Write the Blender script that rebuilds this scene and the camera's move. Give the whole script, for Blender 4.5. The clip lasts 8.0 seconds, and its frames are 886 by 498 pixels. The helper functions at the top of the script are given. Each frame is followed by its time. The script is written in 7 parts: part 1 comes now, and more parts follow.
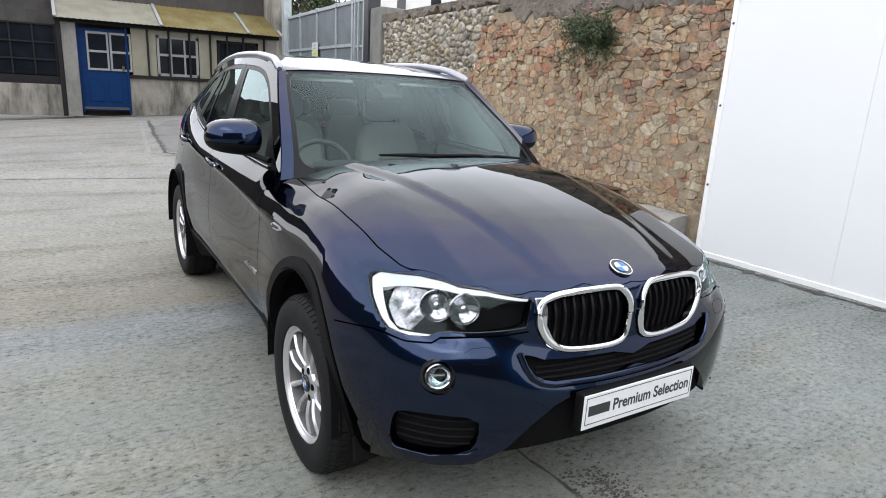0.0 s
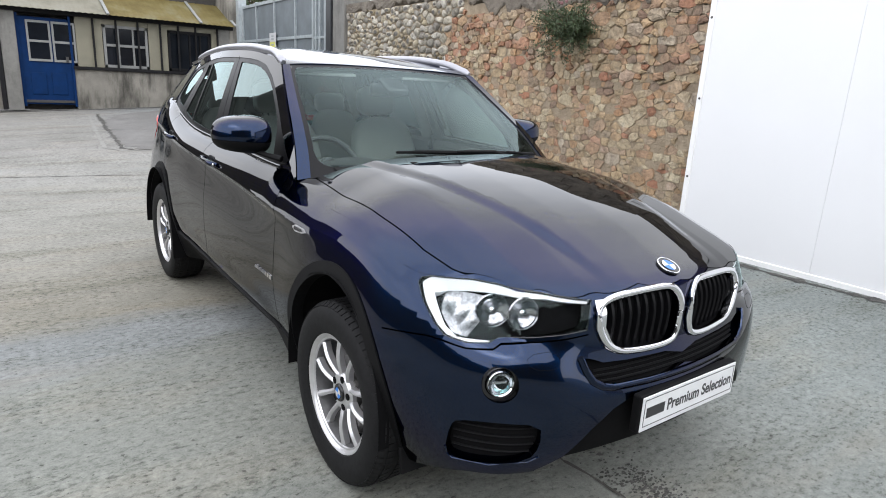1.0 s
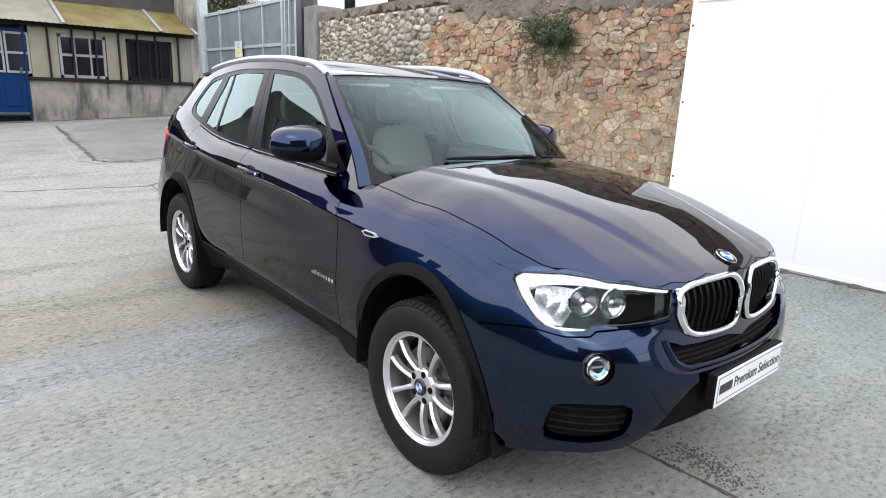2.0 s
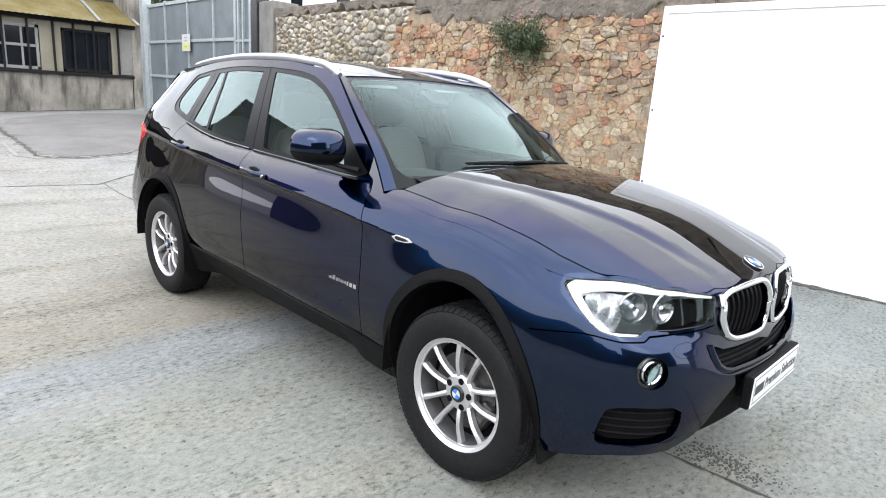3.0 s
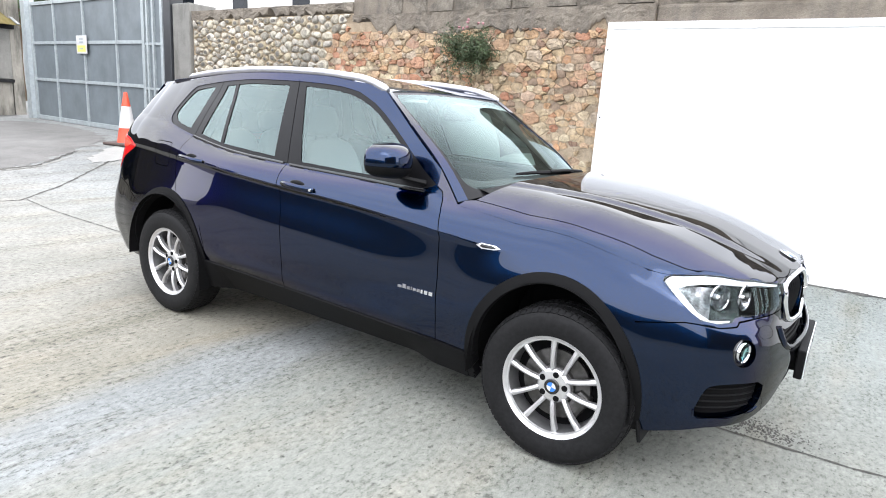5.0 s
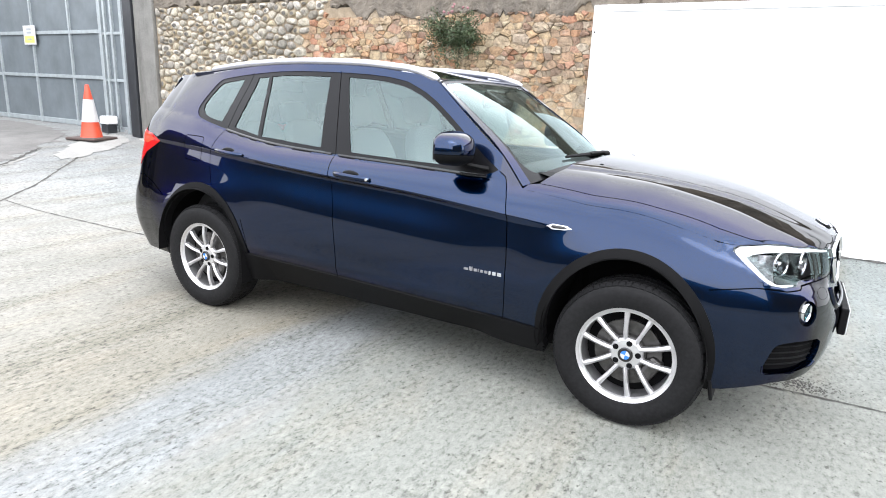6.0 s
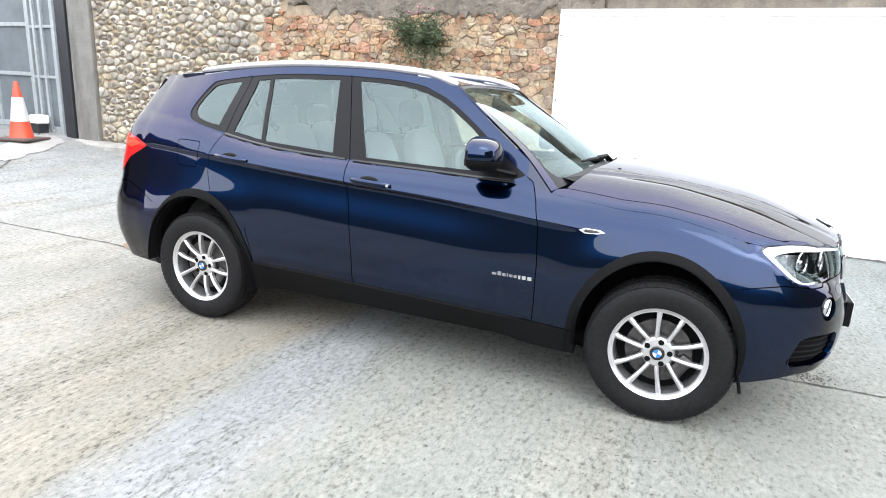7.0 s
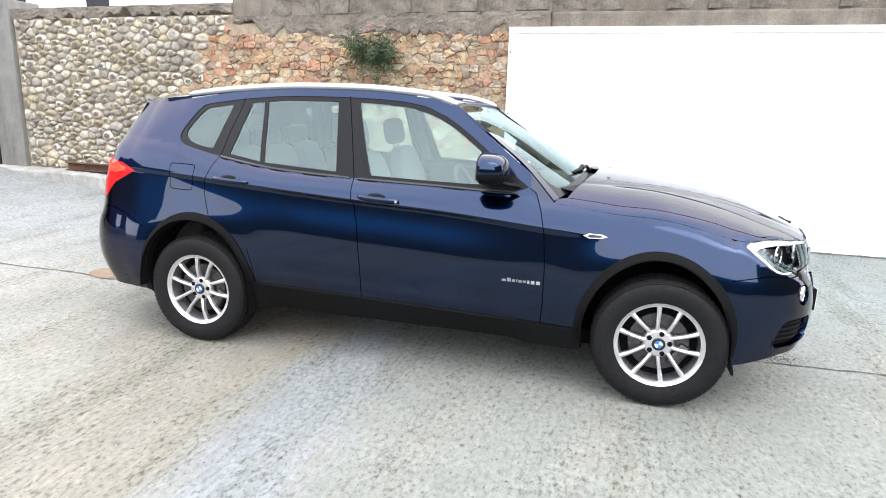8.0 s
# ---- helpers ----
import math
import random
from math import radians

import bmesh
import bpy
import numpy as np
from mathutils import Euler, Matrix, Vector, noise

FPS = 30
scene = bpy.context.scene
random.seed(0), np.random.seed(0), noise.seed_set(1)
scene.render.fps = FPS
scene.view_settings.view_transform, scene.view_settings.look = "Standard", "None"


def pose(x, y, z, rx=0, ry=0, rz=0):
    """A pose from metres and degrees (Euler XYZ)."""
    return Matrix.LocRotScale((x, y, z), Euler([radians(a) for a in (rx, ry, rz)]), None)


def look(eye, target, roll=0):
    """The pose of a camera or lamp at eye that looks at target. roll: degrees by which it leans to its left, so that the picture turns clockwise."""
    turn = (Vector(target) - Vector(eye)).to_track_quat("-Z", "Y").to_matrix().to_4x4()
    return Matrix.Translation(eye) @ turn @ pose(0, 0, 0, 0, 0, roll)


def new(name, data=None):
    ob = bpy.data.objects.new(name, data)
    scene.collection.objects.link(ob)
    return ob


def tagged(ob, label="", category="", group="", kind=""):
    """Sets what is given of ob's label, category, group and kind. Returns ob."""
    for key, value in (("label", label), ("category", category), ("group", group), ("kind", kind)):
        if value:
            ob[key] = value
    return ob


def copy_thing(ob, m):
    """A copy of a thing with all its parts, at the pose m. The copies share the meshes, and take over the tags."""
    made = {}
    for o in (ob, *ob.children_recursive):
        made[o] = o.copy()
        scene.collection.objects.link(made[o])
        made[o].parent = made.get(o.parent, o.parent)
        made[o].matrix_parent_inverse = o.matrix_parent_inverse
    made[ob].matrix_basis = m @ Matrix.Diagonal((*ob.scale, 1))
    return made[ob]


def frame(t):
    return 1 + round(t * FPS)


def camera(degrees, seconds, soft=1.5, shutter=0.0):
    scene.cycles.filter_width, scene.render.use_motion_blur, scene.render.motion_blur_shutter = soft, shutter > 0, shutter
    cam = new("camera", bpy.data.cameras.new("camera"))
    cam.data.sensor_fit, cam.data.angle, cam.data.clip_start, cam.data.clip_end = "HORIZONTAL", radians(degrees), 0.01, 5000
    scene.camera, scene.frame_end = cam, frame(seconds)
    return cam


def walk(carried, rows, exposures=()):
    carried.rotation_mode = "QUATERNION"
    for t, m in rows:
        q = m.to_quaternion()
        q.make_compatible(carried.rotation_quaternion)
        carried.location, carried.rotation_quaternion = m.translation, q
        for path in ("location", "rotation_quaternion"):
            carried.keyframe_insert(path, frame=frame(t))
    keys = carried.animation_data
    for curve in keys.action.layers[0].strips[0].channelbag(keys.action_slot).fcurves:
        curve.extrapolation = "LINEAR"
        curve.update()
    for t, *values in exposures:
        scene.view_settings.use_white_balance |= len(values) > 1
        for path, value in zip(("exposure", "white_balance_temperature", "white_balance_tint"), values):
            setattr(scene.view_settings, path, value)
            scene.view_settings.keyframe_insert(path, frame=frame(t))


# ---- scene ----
cam = camera(71.3, 8.0, soft=1.0)
PATH = [
    (0, (-1.618, -2.137, 1.49), (-0.587, -0.498, 0.989), 3.1),
    (0.5, (-1.724, -1.993, 1.48), (-0.616, -0.409, 0.967), 3.5),
    (1, (-1.836, -1.898, 1.489), (-0.684, -0.348, 0.971), 3.1),
    (1.5, (-2.083, -1.817, 1.483), (-0.847, -0.324, 0.993), 3.1),
    (2, (-2.281, -1.736, 1.486), (-1.016, -0.269, 0.991), 2.4),
    (2.2, (-2.332, -1.678, 1.476), (-1.045, -0.226, 0.993), 2.9),
    (3.3, (-2.686, -1.396, 1.486), (-1.235, -0.103, 1.013), 3.7),
    (3.5, (-2.797, -1.354, 1.481), (-1.321, -0.083, 1.03), 3.3),
    (4, (-3.009, -1.26, 1.488), (-1.483, -0.054, 1.024), 2.4),
    (4.2, (-3.051, -1.214, 1.484), (-1.499, -0.032, 1.044), 2.8),
    (5.3, (-3.306, -0.803, 1.489), (-1.648, 0.22, 1.035), 3.4),
    (5.5, (-3.396, -0.722, 1.479), (-1.718, 0.27, 1.031), 2.8),
    (6, (-3.61, -0.512, 1.49), (-1.909, 0.415, 0.995), 2.4),
    (6.5, (-3.721, -0.288, 1.469), (-1.97, 0.558, 1.002), 2.9),
    (7, (-3.815, -0.065, 1.507), (-2.019, 0.664, 1.015), 2.8),
    (7.5, (-3.989, 0.127, 1.514), (-2.127, 0.695, 1.057), 2.3),
    (8, (-4.125, 0.306, 1.529), (-2.243, 0.816, 1.082), 1.6),
]
EXPOSURES = [(0.0, 0.06), (1.0, 0.11), (1.5, 0.2), (2.0, 0.39), (3.5, 0.73), (5.5, 0.97), (7.0, 1.03), (8.0, 0.94)]
walk(cam, [(t, look(eye, target, roll)) for t, eye, target, roll in PATH], EXPOSURES)

# ---- light ----
world = bpy.data.worlds.new("overcast_sky")
world.use_nodes = True
scene.world = world
wt = world.node_tree
wt.nodes.clear()
sky = wt.nodes.new("ShaderNodeTexSky")
sky.sky_type = "NISHITA"
sky.sun_disc = False
sky.sun_elevation, sky.sun_rotation = radians(48), radians(200)
sky.air_density, sky.dust_density, sky.ozone_density = 1.0, 4.0, 1.0
sat = wt.nodes.new("ShaderNodeHueSaturation")
sat.inputs["Saturation"].default_value = 0.66
bg = wt.nodes.new("ShaderNodeBackground")
bg.inputs["Strength"].default_value = 0.66
wo = wt.nodes.new("ShaderNodeOutputWorld")
wt.links.new(sky.outputs[0], sat.inputs["Color"])
# broken bright cloud over the clear sky
where = wt.nodes.new("ShaderNodeTexCoord")
puffs = wt.nodes.new("ShaderNodeTexNoise")
puffs.inputs["Scale"].default_value, puffs.inputs["Detail"].default_value, puffs.inputs["Roughness"].default_value = 2.6, 7.0, 0.55
wt.links.new(where.outputs["Generated"], puffs.inputs["Vector"])
share = wt.nodes.new("ShaderNodeMapRange")
share.interpolation_type = "SMOOTHSTEP"
share.inputs["From Min"].default_value, share.inputs["From Max"].default_value = 0.36, 0.62
share.inputs["To Min"].default_value, share.inputs["To Max"].default_value = 0.74, 1.0
wt.links.new(puffs.outputs["Fac"], share.inputs["Value"])
clear = wt.nodes.new("ShaderNodeMix")
clear.data_type, clear.blend_type = "RGBA", "MULTIPLY"
clear.inputs[0].default_value = 1.0
clear.inputs[7].default_value = (0.66, 0.69, 0.72, 1)
wt.links.new(sat.outputs[0], clear.inputs[6])
cover = wt.nodes.new("ShaderNodeMix")
cover.data_type = "RGBA"
cover.inputs[7].default_value = (3.47, 3.53, 3.72, 1)
wt.links.new(share.outputs[0], cover.inputs[0])
wt.links.new(clear.outputs[2], cover.inputs[6])
wt.links.new(cover.outputs[2], bg.inputs["Color"])
wt.links.new(bg.outputs[0], wo.inputs["Surface"])
sun_data = bpy.data.lights.new("sun", "SUN")
sun_data.energy, sun_data.angle, sun_data.color = 0.3, radians(30), (1.0, 0.975, 0.95)
sun = new("sun", sun_data)
sun.matrix_world = look((-6, -5, 12), (0, 1, 0))

# ---- materials ----


def material(name):
    m = bpy.data.materials.new(name)
    m.use_nodes = True
    return m, m.node_tree, m.node_tree.nodes["Principled BSDF"]


def node(tree, kind, **inputs):
    n = tree.nodes.new(kind)
    for key, value in inputs.items():
        n.inputs[key.replace("_", " ")].default_value = value
    return n


def ramp(tree, source, stops):
    r = tree.nodes.new("ShaderNodeValToRGB")
    while len(r.color_ramp.elements) < len(stops):
        r.color_ramp.elements.new(0.5)
    for e, (p, c) in zip(r.color_ramp.elements, stops):
        e.position, e.color = p, (*c, 1)
    tree.links.new(source, r.inputs[0])
    return r.outputs[0]


def mix(tree, factor, a, b, mode="MIX"):
    n = tree.nodes.new("ShaderNodeMix")
    n.data_type, n.blend_type = "RGBA", mode
    for socket, value in ((n.inputs[0], factor), (n.inputs[6], a), (n.inputs[7], b)):
        if isinstance(value, bpy.types.NodeSocket):
            tree.links.new(value, socket)
        else:
            socket.default_value = value if not isinstance(value, tuple) else (*value, 1)
    return n.outputs[2]


def coords(tree, scale=(1, 1, 1), turn=(0, 0, 0), kind="Object"):
    c = tree.nodes.new("ShaderNodeTexCoord")
    mp = tree.nodes.new("ShaderNodeMapping")
    mp.inputs["Scale"].default_value = scale
    mp.inputs["Rotation"].default_value = turn
    tree.links.new(c.outputs[kind], mp.inputs["Vector"])
    return mp.outputs[0]


def grain(tree, vector, scale, detail=6.0, rough=0.6):
    n = node(tree, "ShaderNodeTexNoise", Scale=scale, Detail=detail, Roughness=rough)
    tree.links.new(vector, n.inputs["Vector"])
    return n.outputs["Fac"]


def bumped(tree, bsdf, height, strength, distance):
    b = node(tree, "ShaderNodeBump", Strength=strength, Distance=distance)
    tree.links.new(height, b.inputs["Height"])
    tree.links.new(b.outputs[0], bsdf.inputs["Normal"])


def plain(name, colour, rough, metal=0.0, vary=0.12, size=30.0, relief=0.0, shine=0.5):
    """A surface of one colour with a light unevenness in tone and gloss."""
    m, t, p = material(name)
    v = coords(t)
    f = grain(t, v, size)
    low = tuple(c * (1 - vary) for c in colour)
    high = tuple(min(1, c * (1 + vary)) for c in colour)
    t.links.new(ramp(t, f, [(0.3, low), (0.7, high)]), p.inputs["Base Color"])
    g = t.nodes.new("ShaderNodeMapRange")
    g.inputs["To Min"].default_value, g.inputs["To Max"].default_value = max(0, rough - 0.06), min(1, rough + 0.06)
    t.links.new(grain(t, v, size * 0.3), g.inputs["Value"])
    t.links.new(g.outputs[0], p.inputs["Roughness"])
    p.inputs["Metallic"].default_value = metal
    p.inputs["Specular IOR Level"].default_value = shine
    if relief:
        bumped(t, p, f, 0.5, relief)
    return m


def car_paint():
    m, t, p = material("navy_metallic_paint")
    v = coords(t)
    flake = node(t, "ShaderNodeTexVoronoi", Scale=1400.0)
    t.links.new(v, flake.inputs["Vector"])
    tone = ramp(t, flake.outputs["Color"], [(0.0, (0.0005, 0.0084, 0.0315)), (1.0, (0.001, 0.0164, 0.061))])
    t.links.new(tone, p.inputs["Base Color"])
    p.inputs["Metallic"].default_value = 1.0
    p.inputs["Specular Tint"].default_value = (0.01, 0.095, 0.18, 1)
    p.inputs["Roughness"].default_value = 0.2
    p.inputs["Coat Weight"].default_value = 1.0
    dust = t.nodes.new("ShaderNodeMapRange")
    dust.inputs["To Min"].default_value, dust.inputs["To Max"].default_value = 0.0, 0.03
    t.links.new(grain(t, v, 9.0), dust.inputs["Value"])
    t.links.new(dust.outputs[0], p.inputs["Coat Roughness"])
    p.inputs["Coat IOR"].default_value = 1.42
    return m


def glass(name, tint, rough=0.0, ior=1.85):
    """Thin tinted glass: clear to look through, with a true reflection."""
    m, t, p = material(name)
    t.nodes.remove(p)
    out = t.nodes["Material Output"]
    clear = node(t, "ShaderNodeBsdfTransparent", Color=(*tint, 1))
    shine = node(t, "ShaderNodeBsdfGlossy", Color=(0.8, 0.98, 0.97, 1), Roughness=rough)
    fres = node(t, "ShaderNodeFresnel", IOR=ior)
    both = t.nodes.new("ShaderNodeMixShader")
    t.links.new(fres.outputs[0], both.inputs[0])
    t.links.new(clear.outputs[0], both.inputs[1])
    t.links.new(shine.outputs[0], both.inputs[2])
    t.links.new(both.outputs[0], out.inputs["Surface"])
    return m


PAINT = car_paint()
TRIM = plain("black_grained_plastic", (0.004, 0.004, 0.0046), 0.62, vary=0.2, size=400, relief=0.0004, shine=0.14)
GLOSS_BLACK = plain("gloss_black_trim", (0.012, 0.012, 0.013), 0.16)
SATIN = plain("satin_black_pillar", (0.005, 0.005, 0.006), 0.35, shine=0.17)
# near-black for plain black parts and for shade painted inside openings
DARK = plain("cavity_shade_black", (0.004, 0.004, 0.0045), 0.9, shine=0.1)
RUBBER = plain("tyre_rubber", (0.009, 0.009, 0.0097), 0.65, vary=0.35, size=60, relief=0.0006, shine=0.17)
# darker copy of the alloy: shade inside the rim put into its colour
WELL = plain("shaded_alloy_well", (0.2, 0.2, 0.205), 0.45, metal=0.7, vary=0.2, size=20)
ALLOY = plain("silver_alloy", (0.66, 0.655, 0.67), 0.32, metal=0.8, vary=0.08)
RAIL = plain("satin_aluminium", (0.36, 0.36, 0.39), 0.33, metal=0.85, vary=0.03)
CHROME = plain("chrome", (0.82, 0.82, 0.84), 0.09, metal=1.0, vary=0.02)
STEEL = plain("brake_steel", (0.085, 0.082, 0.08), 0.45, metal=0.8, vary=0.3, size=40)
GLASS = glass("green_tinted_glass", (0.78, 0.93, 0.93), 0.0, 1.88)
SCREEN = glass("windscreen_glass", (0.85, 0.95, 0.92), 0.0, 1.34)
LENS = glass("clear_lamp_lens", (0.95, 0.96, 0.97), 0.0, 1.32)
RED_LENS = plain("red_lamp_lens", (0.5, 0.012, 0.012), 0.08, vary=0.3, size=90)
LAMP_RED = plain("bright_red_lamp_band", (0.75, 0.06, 0.03), 0.1, vary=0.3, size=60)
LEATHER = plain("oyster_leather", (0.21, 0.208, 0.198), 0.5, vary=0.1, size=120, relief=0.0008)
LINING = plain("pale_headlining", (0.5, 0.5, 0.49), 0.9, size=300)
PILLAR_CLOTH = plain("grey_pillar_cloth", (0.1, 0.1, 0.1), 0.9, size=300)
DASH = plain("dark_dashboard", (0.05, 0.05, 0.052), 0.6, size=200, relief=0.0005)
CARPET = plain("dark_carpet", (0.03, 0.03, 0.03), 0.95, size=300)
WHITE_GUIDE = plain("white_light_guide", (0.86, 0.87, 0.88), 0.2, vary=0.03)
FOG_BOWL = plain("bright_fog_reflector", (0.7, 0.71, 0.73), 0.2, metal=0.95, vary=0.1, size=60)
LAMP_SIDE = plain("ribbed_lamp_side", (0.42, 0.425, 0.44), 0.32, metal=0.85, vary=0.6, size=110)
LAMP_BOWL = plain("polished_lamp_bowl", (0.48, 0.49, 0.51), 0.16, metal=1.0, vary=0.45, size=70)
PLATE_WHITE = plain("plate_white", (0.7, 0.71, 0.72), 0.4, vary=0.04)
INK = plain("dark_grey_ink", (0.03, 0.03, 0.032), 0.5)
BADGE_BLUE = plain("badge_blue", (0.03, 0.16, 0.5), 0.2)



def concrete_yard():
    """Tamped concrete: short dark dashes across the yard, a tan and a grey-green bay with a pale smear between."""
    m, t, p = material("stained_concrete")
    v = coords(t)
    xyz = t.nodes.new("ShaderNodeSeparateXYZ")
    t.links.new(v, xyz.inputs[0])
    wander = t.nodes.new("ShaderNodeMath")
    wander.operation = "MULTIPLY_ADD"
    wander.inputs[1].default_value, wander.inputs[2].default_value = 0.9, -0.45
    t.links.new(grain(t, coords(t, (0.5, 1.4, 1)), 1.2, 6, 0.65), wander.inputs[0])
    along = t.nodes.new("ShaderNodeMath")
    along.operation = "ADD"
    t.links.new(xyz.outputs[1], along.inputs[0])
    t.links.new(wander.outputs[0], along.inputs[1])
    bay = t.nodes.new("ShaderNodeMapRange")
    bay.inputs["From Min"].default_value, bay.inputs["From Max"].default_value = 0.0, 10.0
    t.links.new(along.outputs[0], bay.inputs["Value"])
    tone = ramp(t, bay.outputs[0], [(0.06, (0.193, 0.201, 0.183)), (0.135, (0.190, 0.199, 0.183)), (0.16, (0.210, 0.223, 0.224)), (0.19, (0.210, 0.221, 0.223)), (0.215, (0.213, 0.201, 0.167)), (0.4, (0.227, 0.222, 0.199)), (0.8, (0.248, 0.245, 0.231)), (1.0, (0.217, 0.211, 0.199))])
    broad = grain(t, v, 0.7, 6, 0.62)
    base = mix(t, 0.75, tone, ramp(t, broad, [(0.3, (0.74, 0.75, 0.74)), (0.55, (1, 1, 1)), (0.75, (1.12, 1.11, 1.08))]), "MULTIPLY")
    bands = grain(t, coords(t, (0.35, 2.4, 1)), 1.0, 7, 0.7)
    lane = ramp(t, bands, [(0.52, (1, 1, 1)), (0.64, (0.74, 0.73, 0.68)), (0.78, (0.55, 0.53, 0.48))])
    base = mix(t, 0.8, base, lane, "MULTIPLY")
    tinge = ramp(t, grain(t, coords(t, (0.5, 2.0, 1), (0, 0, 0.1)), 1.3, 6, 0.65), [(0.5, (0, 0, 0)), (0.68, (1, 1, 1))])
    base = mix(t, mix(t, 0.18, (0, 0, 0), tinge), base, (0.25, 0.19, 0.12))
    cloud = grain(t, v, 5.0, 6, 0.7)
    base = mix(t, 0.7, base, ramp(t, cloud, [(0.3, (0.8, 0.8, 0.79)), (0.6, (1.04, 1.04, 1.03))]), "MULTIPLY")
    # a cool cast mixed into the base colour, growing towards the white panel
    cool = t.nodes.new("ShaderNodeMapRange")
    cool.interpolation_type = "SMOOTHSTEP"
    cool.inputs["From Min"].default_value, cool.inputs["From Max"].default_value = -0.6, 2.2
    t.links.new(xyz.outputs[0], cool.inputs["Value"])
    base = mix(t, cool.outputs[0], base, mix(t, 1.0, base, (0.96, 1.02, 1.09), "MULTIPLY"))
    # dashes left by the tamping beam, thick in some lanes and rare in others
    dash = grain(t, coords(t, (21, 40, 1)), 1.0, 3, 0.7)
    dense = ramp(t, bands, [(0.42, (0, 0, 0)), (0.6, (1, 1, 1))])
    dark = ramp(t, dash, [(0.36, (0.2, 0.195, 0.18)), (0.45, (0.92, 0.92, 0.92)), (0.62, (1.14, 1.14, 1.12))])
    base = mix(t, mix(t, 0.7, (0.35, 0.35, 0.35), dense), base, mix(t, 1.0, base, dark, "MULTIPLY"))
    # coarse grit and pits of the worn surface
    grit = grain(t, coords(t, (1.0, 1.35, 1)), 25, 5, 0.68)
    worn = ramp(t, grain(t, coords(t, (0.7, 1.6, 1), (0, 0, -0.15)), 2.2, 5, 0.65), [(0.38, (0.45, 0.45, 0.45)), (0.62, (1, 1, 1))])
    pits = ramp(t, grit, [(0.33, (0.3, 0.295, 0.28)), (0.43, (0.84, 0.84, 0.83)), (0.53, (1.03, 1.03, 1.03)), (0.66, (1.24, 1.24, 1.23))])
    base = mix(t, worn, base, mix(t, 1.0, base, pits, "MULTIPLY"))
    fine = grain(t, v, 120, 4, 0.7)
    base = mix(t, 0.5, base, ramp(t, fine, [(0.3, (0.6, 0.6, 0.59)), (0.5, (1, 1, 1)), (0.7, (1.15, 1.15, 1.14))]), "MULTIPLY")
    speck = ramp(t, grain(t, coords(t, (1.0, 1.25, 1)), 30, 3, 0.6), [(0.31, (0.2, 0.195, 0.18)), (0.37, (1, 1, 1))])
    base = mix(t, 0.8, base, speck, "MULTIPLY")
    t.links.new(base, p.inputs["Base Color"])
    p.inputs["Roughness"].default_value = 0.85
    height = mix(t, 0.5, grit, dash)
    bumped(t, p, height, 0.8, 0.015)
    return m


def rough_render(name, low, high, scale=2.0, relief=0.01, stain=(0.12, 0.115, 0.1), amount=0.5):
    """Weathered render or mortar, with runs of dirt."""
    m, t, p = material(name)
    v = coords(t)
    base = ramp(t, grain(t, v, scale, 7, 0.65), [(0.3, low), (0.7, high)])
    runs = ramp(t, grain(t, coords(t, (2.2, 2.2, 0.45)), 1.6, 6, 0.65), [(0.48, (0, 0, 0)), (0.68, (1, 1, 1))])
    base = mix(t, mix(t, amount, (0, 0, 0), runs), base, stain)
    fine = grain(t, v, 45, 6, 0.7)
    base = mix(t, 0.5, base, ramp(t, fine, [(0.3, (0.6, 0.6, 0.6)), (0.6, (1, 1, 1))]), "MULTIPLY")
    t.links.new(base, p.inputs["Base Color"])
    p.inputs["Roughness"].default_value = 0.9
    bumped(t, p, fine, 0.7, relief)
    return m


